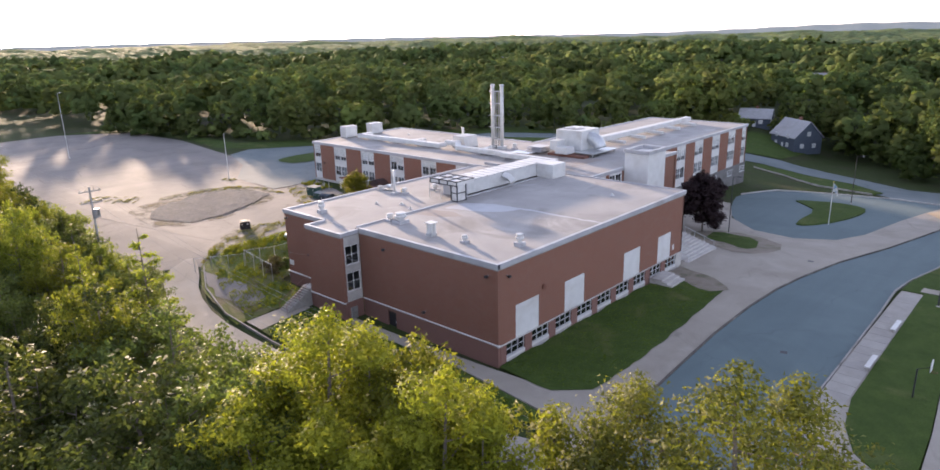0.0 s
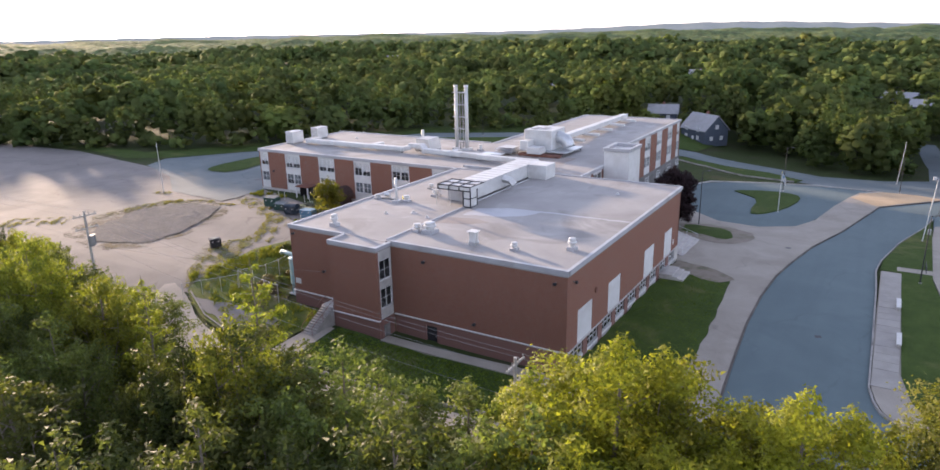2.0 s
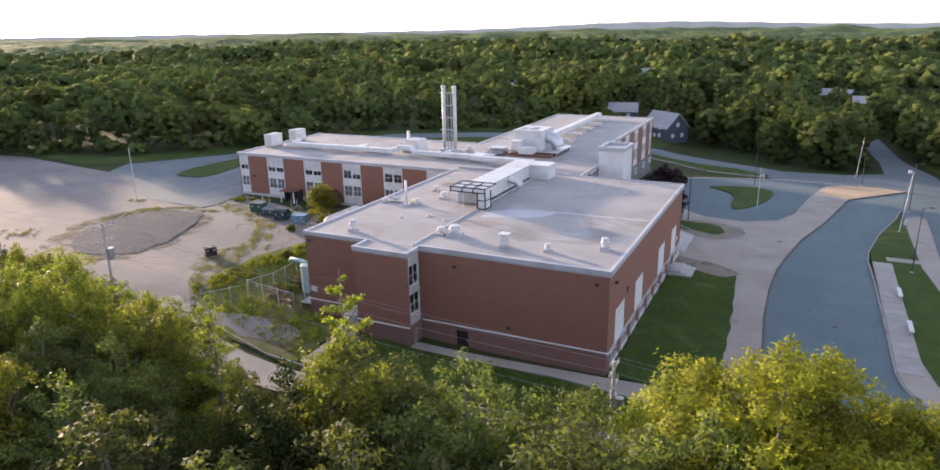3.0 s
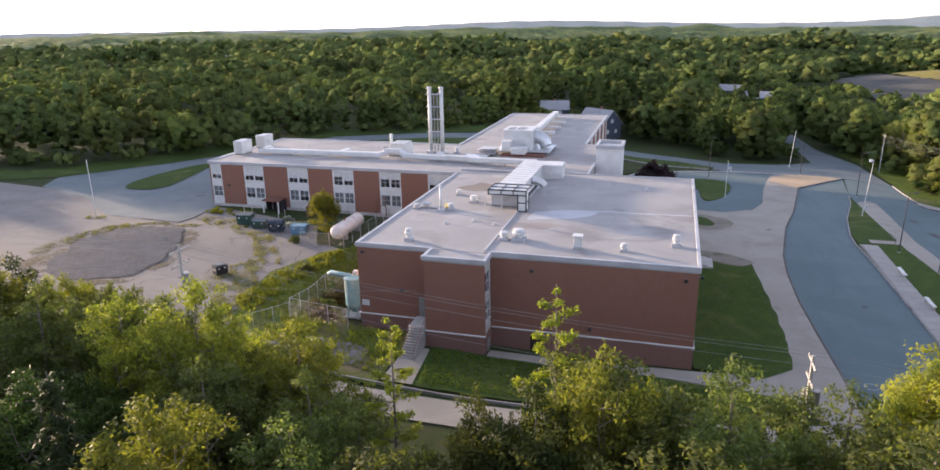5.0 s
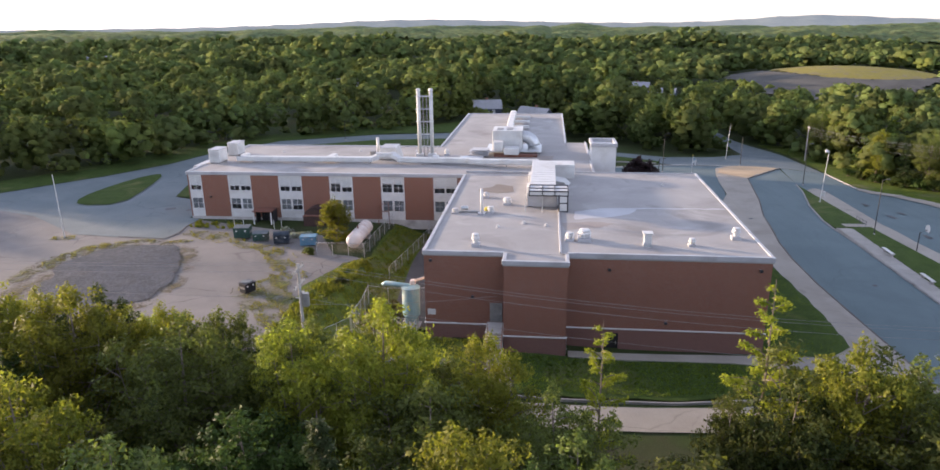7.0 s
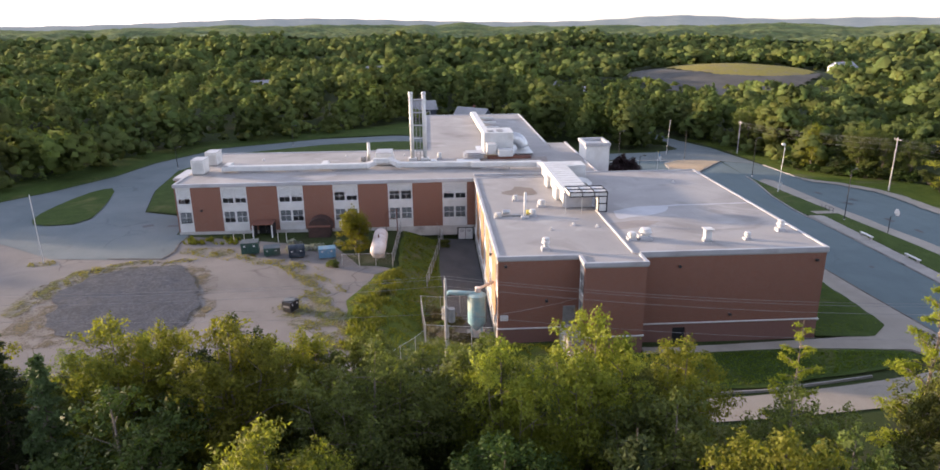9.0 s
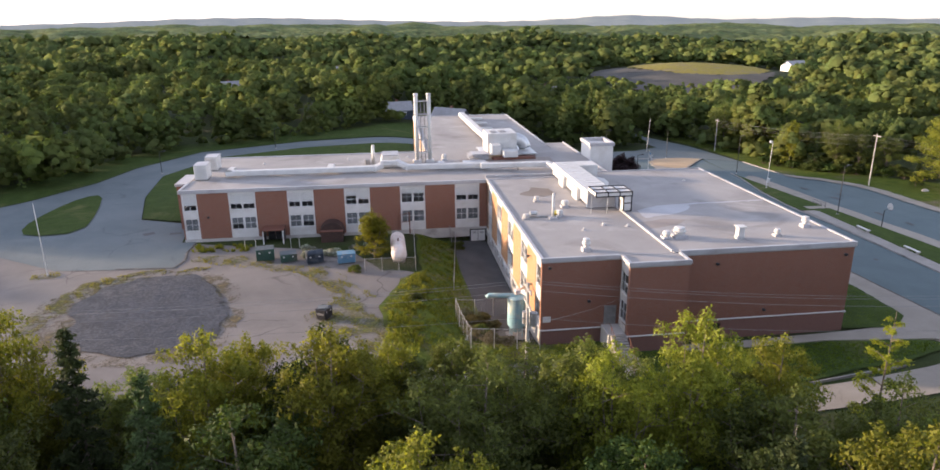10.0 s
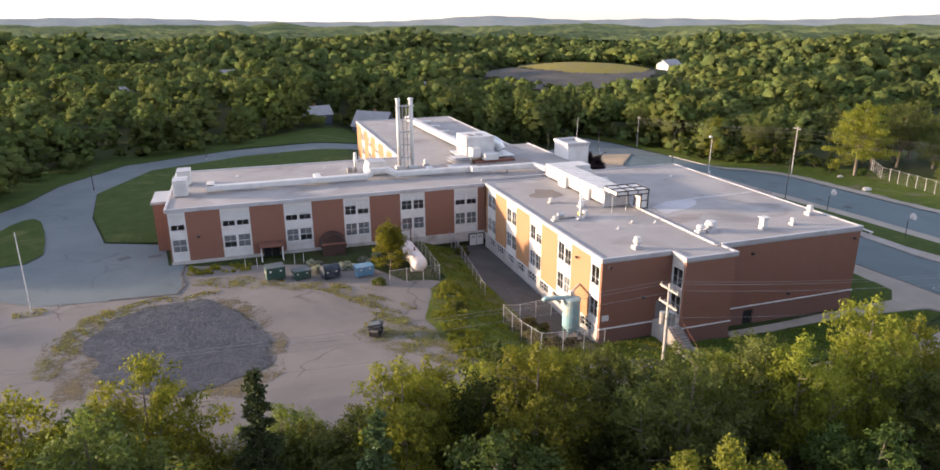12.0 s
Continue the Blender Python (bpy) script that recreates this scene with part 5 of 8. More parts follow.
part("fan_box", boxed(-74.6, -72.9, 103.4, 106.0, 8.6, 10.4, 0.05), DUCT, handler)
part("walkway", boxed(-80.4, -76.2, 99.0, 101.0, 8.2, 8.32, 0.02), GALV, handler)
for x, y in ((-80.2, 99.2), (-76.4, 99.2), (-80.2, 100.8), (-76.4, 100.8)):
    part("leg", boxed(x - 0.06, x + 0.06, y - 0.06, y + 0.06, 7.6, 8.22), STEEL, handler)

gym_duct = empty("gym_duct", (-65.2, 76, 8.0), "big ribbed white duct across the gymnasium roof with a black-framed end", "air duct")
body = part("casing", boxed(-66.9, -63.5, 68.4, 88.0, 8.2, 10.0, 0.04), DUCT, gym_duct)
for k in range(13):
    y = 68.5 + 1.5 * k
    part("rib", boxed(-67.0, -63.4, y, y + 1.28, 10.0, 10.22, 0.04), DUCT, body, "raised white cover panel")
for y in (68.9, 73.5, 78.1, 82.7, 87.3):
    for x in (-66.5, -63.9):
        part("leg", boxed(x - 0.14, x + 0.14, y - 0.14, y + 0.14, 7.8, 8.52), STEEL, body)
for y in (72.0, 79.5):
    part("side_box", boxed(-67.45, -66.9, y, y + 2.6, 7.9, 9.6, 0.05), DUCT, gym_duct)
part("end_box", boxed(-63.5, -60.4, 84.6, 88.0, 8.0, 10.2, 0.05), DUCT, gym_duct)
part("hood", tubed([(-63.4, 76.5, 9.6), (-62.2, 76.5, 9.4), (-61.6, 76.5, 8.8)], 0.6, 4), DUCT, gym_duct, "square white discharge hood")
deck = part("deck", boxed(-66.9, -61.9, 64.9, 68.3, 10.25, 10.75), WHITE, gym_duct, "white panelled deck")
for x in (-66.9, -65.2, -63.6, -61.9):
    part("frame_bar", boxed(x - 0.06, x + 0.06, 64.78, 68.36, 10.74, 10.84), BLACK, deck, "black steel frame bar")
    part("frame_bar", boxed(x - 0.06, x + 0.06, 64.78, 64.9, 10.2, 10.75), BLACK, deck)
for y in (64.84, 66.5, 68.3):
    part("frame_bar", boxed(-66.96, -61.84, y - 0.06, y + 0.06, 10.76, 10.86), BLACK, deck)
for z in (10.2, 10.78):
    part("frame_bar", boxed(-66.96, -61.84, 64.76, 64.88, z - 0.06, z + 0.06), BLACK, deck)
leg_box = part("drop_box", boxed(-63.0, -61.95, 64.95, 66.6, 8.05, 10.2), WHITE, gym_duct, "white drop box in a black frame")
for x in (-63.02, -61.93):
    for y in (64.92, 66.62):
        part("frame_bar", boxed(x - 0.07, x + 0.07, y - 0.07, y + 0.07, 8.0, 10.3), BLACK, leg_box, "black steel frame bar")
for z in (8.1, 9.2):
    for y in (64.9, 66.64):
        part("frame_bar", boxed(-63.02, -61.93, y - 0.05, y + 0.05, z - 0.06, z + 0.06), BLACK, leg_box)
    part("frame_bar", boxed(-61.95, -61.9, 64.92, 66.62, z - 0.06, z + 0.06), BLACK, leg_box)
part("apron", boxed(-67.2, -63.2, 67.6, 68.3, 8.0, 9.9), FASCIA, gym_duct, "pale slatted end panel")
for x in (-67.4, -65.2):
    part("stay", tubed([(x, 65.1, 7.9), (x, 65.1, 10.3)], 0.05, 6), GALV, gym_duct)


def mushroom_vent(x, y, z, top, r, label="white mushroom roof vent on a square kerb"):
    v = empty("roof_vent", (x, y, z), label, "roof vent", "roof vents")
    h = top - z
    part("kerb", boxed(x - r * 0.95, x + r * 0.95, y - r * 0.95, y + r * 0.95, z - 0.05, z + h * 0.3, 0.03), FASCIA, v)
    bm = bmesh.new()
    lathe(bm, [(r * 0.60, h * 0.28), (r * 0.60, h * 0.55), (r * 0.92, h * 0.55), (r * 0.96, h * 0.60), (r * 0.96, h * 0.70), (r * 0.74, h * 0.72), (r * 0.74, h * 0.86), (r * 0.80, h * 0.88), (r * 0.78, h * 0.95), (r * 0.45, h)], 16, (x, y, z))
    part("cap", bm, DUCT, v, smooth=False)
    return v


mushroom_vent(-43.3, 54.8, 8.02, 9.42, 0.5)
mushroom_vent(-48.65, 51.95, 8.02, 8.95, 0.42)
mushroom_vent(-61.95, 53.0, 8.02, 9.0, 0.55)
mushroom_vent(-60.3, 53.2, 8.02, 9.35, 0.8, "large white domed roof vent on a square kerb")
mushroom_vent(-72.45, 50.5, 7.9, 9.42, 0.5)
mushroom_vent(-73.2, 72.3, 7.9, 8.7, 0.45)
mushroom_vent(-70.0, 68.8, 7.9, 8.9, 0.6)
mushroom_vent(-83.4, 104.0, 7.79, 9.0, 0.5)
mushroom_vent(-71.9, 64.4, 7.9, 8.8, 0.5)
mushroom_vent(-76.5, 63.9, 7.9, 8.6, 0.5)
boxv = empty("roof_vent", (-53.5, 51.7, 8.02), "square white roof vent with an open top cage", "roof vent", "roof vents")
part("kerb", boxed(-53.95, -53.05, 51.25, 52.15, 7.98, 8.35, 0.03), GALV, boxv)
part("box", boxed(-53.88, -53.12, 51.32, 52.08, 8.35, 9.46, 0.03), DUCT, boxv)
for dx in (-0.42, 0.42):
    part("bar", boxed(-53.5 + dx - 0.04, -53.5 + dx + 0.04, 51.64, 51.76, 8.3, 9.55), DUCT, boxv)
part("top_plate", boxed(-54.05, -52.95, 51.15, 52.25, 9.5, 9.58), DUCT, boxv)
pipe = empty("vent_pipe", (-73.0, 63.6, 7.9), "tall white vent pipe with a flanged foot", "vent pipe")
part("pipe", tubed([(-73.0, 63.6, 7.85), (-73.0, 63.6, 11.3)], 0.17, 12), DUCT, pipe, smooth=True)
part("foot", boxed(-73.5, -72.5, 63.1, 64.1, 7.85, 8.15, 0.04), FASCIA, pipe)
blower = empty("roof_blower", (-74.4, 64.7, 7.9), "yellow and grey blower on a roof frame", "roof unit")
part("skid", boxed(-76.4, -72.2, 64.2, 65.2, 7.88, 8.1, 0.02), STEEL, blower)
part("housing", boxed(-72.75, -72.1, 64.4, 65.0, 8.1, 8.6, 0.12), YELLOW, blower, "yellow blower housing")
part("motor", tubed([(-75.8, 64.7, 8.45), (-74.9, 64.7, 8.45)], 0.28, 12), GALV, blower)
for x, y, s in ((-67.4, 59.8, 0.3), (-64.6, 58.8, 0.22), (-70.5, 58.0, 0.2), (-116.0, 106.0, 0.25), (-101.0, 107.5, 0.22), (-90.0, 108.0, 0.2), (-47.5, 80.5, 0.22)):
    z = 7.9 if y < 87 and x < -63 else (8.02 if y < 89 else 7.78)
    p = empty("roof_drain", (x, y, z), "small pale pipe outlet on the roof", "roof outlet", "roof outlets")
    part("collar", tubed([(x, y, z - 0.02), (x, y, z + 0.08)], s * 1.4, 12), FASCIA, p)
    part("pipe", tubed([(x, y, z), (x, y, z + 0.32)], s * 0.5, 10), DUCT, p)
puddle = [(-72.5 + 2.1 * math.cos(a) + 0.3 * math.sin(3 * a), 77.0 + 1.6 * math.sin(a) + 0.2 * math.cos(2 * a)) for a in np.linspace(0, 2 * math.pi, 24, endpoint=False)]
bm = bmesh.new()
bm.faces.new([bm.verts.new((x, y, 7.906)) for x, y in puddle])
tagged(part("roof_stain", bm, DIRT), "brown dried silt stain on the roof", "stain")

# lights and boxes on the walls
for face, fixed, u, z in (("S", GY, -77.2, 7.0), ("S", GY, -57.8, 6.4), ("S", GY, -72.6, 2.8), ("S", GY, -42.2, 6.7), ("E", -41.0, 49.8, 6.6), ("W", -78.0, 54.0, 6.4), ("S", 87.1, -122.0, 3.6), ("S", GY, -51.5, 0.4)):
    f = empty("wall_light", place(face, fixed, u, 0.1, z), "small dark floodlight on the brick wall", "wall light", "wall lights")
    part("bracket", wall_box(face, fixed, u - 0.05, u + 0.05, 0.0, 0.25, z - 0.05, z + 0.05), STEEL, f)
    part("lamp", wall_box(face, fixed, u - 0.17, u + 0.17, 0.22, 0.5, z - 0.16, z + 0.1, 0.03), BLACK, f)
for face, fixed, u, z, w, h in (("S", GY, -77.3, 0.7, 0.9, 0.7), ("E", -41.0, 86.3, 0.5, 0.5, 0.7)):
    b = empty("sign_plate", place(face, fixed, u, 0.02, z), "blank white plate on the brick wall", "sign")
    part("plate", wall_box(face, fixed, u - w / 2, u + w / 2, 0.0, 0.04, z - h / 2, z + h / 2, 0.01), WHITE, b)
horn = empty("wall_vent", (-40.9, 56.0, 3.6), "round brown vent on the brick wall", "vent")
part("grille", tubed([(-41.0, 56.0, 3.6), (-40.85, 56.0, 3.6)], 0.32, 14), RUST, horn)

# ---- the yard ----
def dumpster(x, y, turn, w, d, h, material, label, lid=True, round_top=False):
    o = empty("dumpster", (0, 0, 0), label, "dumpster", "dumpsters by the wing")
    bm = boxed(-w / 2, w / 2, -d / 2, d / 2, 0.12, h)
    for v in bm.verts:
        if v.co.z < 0.5:
            v.co.y *= 0.86
    part("body", bm, material, o)
    for k in range(4):
        u = -w / 2 + w * (k + 0.5) / 4
        part("rib", boxed(u - 0.04, u + 0.04, -d / 2 - 0.04, -d / 2 + 0.06, 0.25, h - 0.08), material, o)
    part("rim", boxed(-w / 2 - 0.05, w / 2 + 0.05, -d / 2 - 0.05, d / 2 + 0.05, h - 0.06, h + 0.03, 0.01), material, o)
    for s in (-1, 1):
        part("fork_pocket", boxed(s * w / 2 - 0.06, s * w / 2 + 0.06, -d * 0.35, d * 0.35, h * 0.5, h * 0.68), STEEL, o)
        for q in (-1, 1):
            part("foot", boxed(s * (w / 2 - 0.15) - 0.08, s * (w / 2 - 0.15) + 0.08, q * d * 0.32 - 0.08, q * d * 0.32 + 0.08, 0.0, 0.16), STEEL, o)
    if round_top:
        bm = bmesh.new()
        arc = [(d / 2 * math.cos(a), h + 0.45 * math.sin(a)) for a in np.linspace(0, math.pi, 8)]
        ends = [[bm.verts.new((sx * w / 2, yy, zz)) for yy, zz in arc] for sx in (-1, 1)]
        for i in range(7):
            bm.faces.new((ends[0][i], ends[0][i + 1], ends[1][i + 1], ends[1][i]))
        bm.faces.new(ends[0])
        bm.faces.new(ends[1])
        part("lid", bm, material, o)
    elif lid:
        for s in (-1, 1):
            bm = boxed(min(0, s * w / 2) + 0.02, max(0, s * w / 2) - 0.02, -d / 2, d / 2, h + 0.03, h + 0.09, 0.01)
            for v in bm.verts:
                v.co.z += 0.12 * (v.co.y / d + 0.5)
            part("lid", bm, BIN_GREY, o)
    for k in (-0.3, 0.25):
        part("sticker", boxed(k * w - 0.12, k * w + 0.12, -d / 2 - 0.012, -d / 2 - 0.004, h * 0.68, h * 0.82), WHITE, o)
    o.matrix_basis = pose(x, y, ground_at(x, y, 0.1), 0, 0, turn)
    return o


dumpster(-112.2, 76.8, 8, 2.5, 1.7, 1.75, BIN_GREEN, "dark green steel dumpster with closed lids")
dumpster(-108.8, 75.7, 12, 2.3, 1.5, 1.2, BIN_GREEN, "low dark green dumpster with grey lids")
dumpster(-105.0, 74.6, 14, 2.3, 1.6, 1.45, BIN_NAVY, "dark navy dumpster with a rounded lid", round_top=True)
dumpster(-100.5, 74.0, 10, 2.4, 1.6, 1.5, BIN_BLUE, "blue dumpster with worn white patches", lid=False)
skip = dumpster(-102.4, 55.9, 62, 1.6, 1.3, 1.35, BLACK, "small black dumpster with a grey lid standing in weeds", lid=False)
skip.name = "small_dumpster"
part("lid", boxed(-103.1, -101.9, 55.4, 56.4, ground_at(-102.4, 55.9, 1.5), ground_at(-102.4, 55.9, 1.58), 0.02), BIN_GREY, skip, "grey lid")

tank = empty("storage_tank", (-93.0, 76, ground_at(-93, 76)), "long chalky white tank with rust stains on concrete saddles", "tank")
tz = ground_at(-93, 76, 1.55)
bm = bmesh.new()
prof = [(71.5, 0.05), (71.6, 0.6), (71.85, 0.95), (72.2, 1.1), (79.7, 1.1), (80.05, 0.95), (80.3, 0.6), (80.4, 0.05)]
tube(bm, [(-93.0, y, tz) for y, r in prof], [r for y, r in prof], 20)
part("shell", bm, TANK, tank, smooth=True)
for y in (73.2, 76, 78.8):
    part("band", tubed([(-93.0, y - 0.04, tz), (-93.0, y + 0.04, tz)], 1.115, 20), TANK, tank)
for y in (73.8, 78.4):
    part("saddle", boxed(-93.9, -92.1, y - 0.3, y + 0.3, tz - 1.7, tz - 0.75), CONCRETE, tank)
part("filler_pipe", tubed([(-93.0, 75.0, tz + 1.0), (-93.0, 75.0, tz + 1.6)], 0.1, 8), RUST, tank)
frame_gate = empty("pipe_frame", (-91.4, 86.0, ground_at(-91.4, 86)), "dark rusty pipe frame beside the wing wall", "frame")
part("pipe", tubed([(-92.6, 86.3, -0.6), (-92.6, 86.3, 2.6), (-90.8, 86.3, 3.2), (-90.8, 86.3, -0.6)], 0.09, 8), RUST, frame_gate)
part("crossbar", tubed([(-92.6, 86.3, 1.6), (-90.8, 86.3, 1.6)], 0.06, 8), RUST, frame_gate)

porch = empty("porch", (-112.1, 85, ground_at(-112, 85)), "brown flat porch roof on posts over a dark door", "porch")
pz = ground_at(-112, 84)
part("roof", boxed(-113.8, -110.4, 84.2, 87.0, 1.65, 1.82, 0.03), RUST, porch, "red-brown roof slab")
for x in (-113.6, -110.6):
    part("post", boxed(x - 0.09, x + 0.09, 84.3, 84.5, pz - 0.2, 1.66), FRAME, porch, "white post")
    part("side_wall", boxed(x - 0.06, x + 0.06, 85.4, 87.0, pz - 0.2, 1.66), BLACK, porch)
for x0 in (-113.2, -112.05):
    dr = part("door", boxed(x0, x0 + 1.08, 86.86, 86.98, pz, 1.5), BLACK, porch, "dark glazed door leaf")
    part("glazing", boxed(x0 + 0.2, x0 + 0.88, 86.83, 86.85, 0.4, 1.3), GLASS, dr)
for i, x in enumerate((-116.0, -114.4, -109.2, -107.9)):
    b = empty("bollard", (x, 82.0, ground_at(x, 82)), "thin pale steel guard post", "bollard", "guard posts")
    part("post", tubed([(x, 82.0, ground_at(x, 82) - 0.1), (x, 82.0, ground_at(x, 82, 1.5))], 0.05, 8), POLE_PALE, b)
    part("cap", tubed([(x, 82.0, ground_at(x, 82, 1.5)), (x, 82.0, ground_at(x, 82, 1.56))], 0.06, 8), GALV, b)
shed = empty("storage_shed", (-103.0, 85.4, ground_at(-103, 85)), "dark brown shed with a rounded hood against the wall", "shed")
sz = ground_at(-103, 85)
part("wall", boxed(-104.8, -101.4, 83.8, 86.4, sz - 0.1, sz + 1.7, 0.03), HOOD, shed)
bm = bmesh.new()
arc = [(-103.1 + 1.95 * math.cos(a), sz + 1.1 + 1.9 * math.sin(a)) for a in np.linspace(0, math.pi, 12)]
rows = [[bm.verts.new((x, yy, z)) for x, z in arc] for yy in (84.6, 86.9)]
for i in range(11):
    bm.faces.new((rows[0][i], rows[0][i + 1], rows[1][i + 1], rows[1][i]))
bm.faces.new(rows[0])
bm.faces.new(rows[1])
part("hood", bm, HOOD, shed, "dark brown rounded hood")
part("lid", boxed(-104.9, -101.3, 83.7, 84.7, sz + 1.7, sz + 1.8, 0.02), RUST, shed)
garage = empty("basement_door", (-79.6, 87, -2.0), "white double basement door in a dark frame", "door")
part("frame", boxed(-80.95, -78.25, 86.88, 87.0, -2.4, -0.35), BLACK, garage)
for x0 in (-80.75, -79.55):
    leaf = part("leaf", boxed(x0, x0 + 1.12, 86.82, 86.9, -2.35, -0.5), WHITE, garage)
    part("glazing", boxed(x0 + 0.25, x0 + 0.87, 86.79, 86.81, -1.1, -0.7), GLASS, leaf)

collector = empty("dust_collector", (-80.9, 51.2, ground_at(-81, 51)), "pale teal dust collector on legs with an overhead pipe", "dust collector")
cz = ground_at(-81, 51)
bm = bmesh.new()
lathe(bm, [(0.3, -1.9), (0.98, -1.0), (1.04, -0.95), (1.04, 2.3), (1.09, 2.35), (1.09, 2.5), (0.8, 2.62), (0.1, 2.66)], 20, (-80.2, 51.2, 0))
part("drum", bm, TEAL, collector, smooth=False)
for a in (0.8, 2.4, 3.9, 5.5):
    x, y = -80.2 + 0.85 * math.cos(a), 51.2 + 0.85 * math.sin(a)
    part("leg", tubed([(x, y, cz - 0.1), (x, y, 0.4)], 0.08, 6), TEAL, collector)
part("pipe", tubed([(-80.2, 51.2, 2.4), (-80.6, 51.25, 2.62), (-83.3, 51.7, 2.66), (-83.6, 51.75, 2.4)], 0.28, 12), TEAL, collector, "pale blue overhead pipe", smooth=True)
part("fan_box", boxed(-80.3, -79.7, 51.4, 52.0, 2.6, 3.2, 0.06), TANK, collector)
part("feed_pipe", tubed([(-79.8, 51.9, 3.0), (-78.0, 53.5, 3.1)], 0.16, 10), GALV, collector)
part("hatch", boxed(-81.10, -81.04, 50.9, 51.5, 0.2, 1.8), STEEL, collector)
part("platform", boxed(-81.3, -79.2, 50.1, 52.3, cz + 0.3, cz + 0.38), STEEL, collector)


def mesh_fence(name, line, high, label, spacing=2.6, mesh_gap=0.28):
    """Chain-link fence: posts, a top rail and crossing wires."""
    f = empty(name, (line[0][0], line[0][1], ground_at(*line[0])), label, "fence")
    pts = [Vector((x, y)) for x, y in line]
    for a, b in zip(pts, pts[1:]):
        length = (b - a).length
        k = max(1, round(length / spacing))
        for i in range(k):
            p, q = a + (b - a) * i / k, a + (b - a) * (i + 1) / k
            zp, zq = ground_at(p.x, p.y, 0.1), ground_at(q.x, q.y, 0.1)
            part("post", tubed([(p.x, p.y, zp - 0.4), (p.x, p.y, zp + high + 0.1)], 0.045, 6), GALV, f)
            part("top_rail", tubed([(p.x, p.y, zp + high), (q.x, q.y, zq + high)], 0.025, 5), GALV, f)
            bm = bmesh.new()
            w = (q - p).length
            cnt = int((w + high) / mesh_gap)
            for s in (1, -1):
                for j in range(cnt):
                    u0 = j * mesh_gap - high if s > 0 else j * mesh_gap
                    z0, z1 = 0.05, high
                    ua, ub = (u0, u0 + high) if s > 0 else (u0, u0 - high)
                    lo, hi = (ua, ub)
                    ta, tb = 0.0, 1.0
                    for bound, sign in ((0.0, 1), (w, -1)):
                        fa, fb = sign * (lo - bound), sign * (hi - bound)
                        if fa < 0 and fb < 0:
                            ta, tb = 1.0, 0.0
                        elif fa < 0:
                            ta = max(ta, fa / (fa - fb))
                        elif fb < 0:
                            tb = min(tb, fa / (fa - fb))
                    if tb - ta > 0.02:
                        ends = []
                        for t in (ta, tb):
                            g = (lo + (hi - lo) * t) / w
                            ends.append((p.x + (q.x - p.x) * g, p.y + (q.y - p.y) * g, zp + (zq - zp) * g + z0 + (z1 - z0) * t))
                        tube(bm, ends, 0.005, 3, ends=False)
            if bm.verts:
                part("netting", bm, STEEL, f)
            else:
                bm.free()
    e = pts[-1]
    part("post", tubed([(e.x, e.y, ground_at(e.x, e.y) - 0.3), (e.x, e.y, ground_at(e.x, e.y, high + 0.2))], 0.045, 6), GALV, f)
    return f


mesh_fence("fence", [(-79.5, 58.0), (-86.7, 56.2), (-86.1, 46.4), (-78.6, 46.0)], 2.5, "tall chain-link fence round the dust collector")
mesh_fence("fence", [(-86.2, 46.3), (-87.2, 44.4), (-90.2, 40.9)], 2.0, "chain-link fence at the edge of the yard")
mesh_fence("fence", [(-86.0, 64.8), (-83.4, 86.4)], 1.8, "chain-link fence down the grass slope")
mesh_fence("fence", [(-97.8, 69.6), (-90.8, 69.9), (-90.2, 86.6)], 1.9, "chain-link fence round the white tank")
mesh_fence("fence", [(41.0, 119.0), (31.2, 107.6), (28.0, 98.0), (26.4, 90.0), (25.6, 76.0)], 3.0, "chain-link fence of a far playing field", 3.2, 0.4)
mesh_fence("gate", [(-84.6, 88.0), (-83.6, 84.4)], 2.4, "narrow chain-link gate at the wing", 1.8)

# ---- poles, lamps and wires ----
def utility_pole(x, y, top, label, arms=2, lean=(0, 0), transformer=False):
    z = ground_at(x, y)
    p = empty("utility_pole", (x, y, z), label, "utility pole", "utility poles")
    part("pole", tubed([(x, y, z - 0.5), (x + lean[0], y + lean[1], top)], [0.17, 0.11], 10), POLE_GREY, p)
    for k in range(arms):
        zz = top - 0.5 - 1.3 * k
        arm = part("crossarm", boxed(x + lean[0] - 0.06, x + lean[0] + 0.06, y - 1.2 + lean[1], y + 1.2 + lean[1], zz - 0.07, zz + 0.07), POLE_GREY, p)
        for q in (-1.05, -0.45, 0.45, 1.05):
            part("insulator", tubed([(x + lean[0], y + q + lean[1], zz + 0.05), (x + lean[0], y + q + lean[1], zz + 0.28)], 0.045, 6), STEEL, arm)
    if transformer:
        part("transformer", tubed([(x + 0.45, y, top - 3.6), (x + 0.45, y, top - 2.5)], 0.28, 12), STEEL, p, "grey drum transformer")
        part("transformer", tubed([(x - 0.05, y + 0.5, top - 3.6), (x - 0.05, y + 0.5, top - 2.6)], 0.25, 12), STEEL, p)
        part("bracket", boxed(x - 0.4, x + 0.5, y - 0.05, y + 0.05, top - 3.0, top - 2.9), STEEL, p)
    return p


def wire(a, b, sag, name="power_line", label="thin slack overhead wire between poles", radius=0.012):
    a, b = Vector(a), Vector(b)
    pts = []
    for q in np.linspace(0, 1, 17):
        p = a + (b - a) * float(q)
        p.z -= sag * 4 * float(q) * (1 - float(q))
        pts.append(p)
    tagged(part(name, tubed(pts, radius, 4), STEEL), label, "wire", "overhead wires")


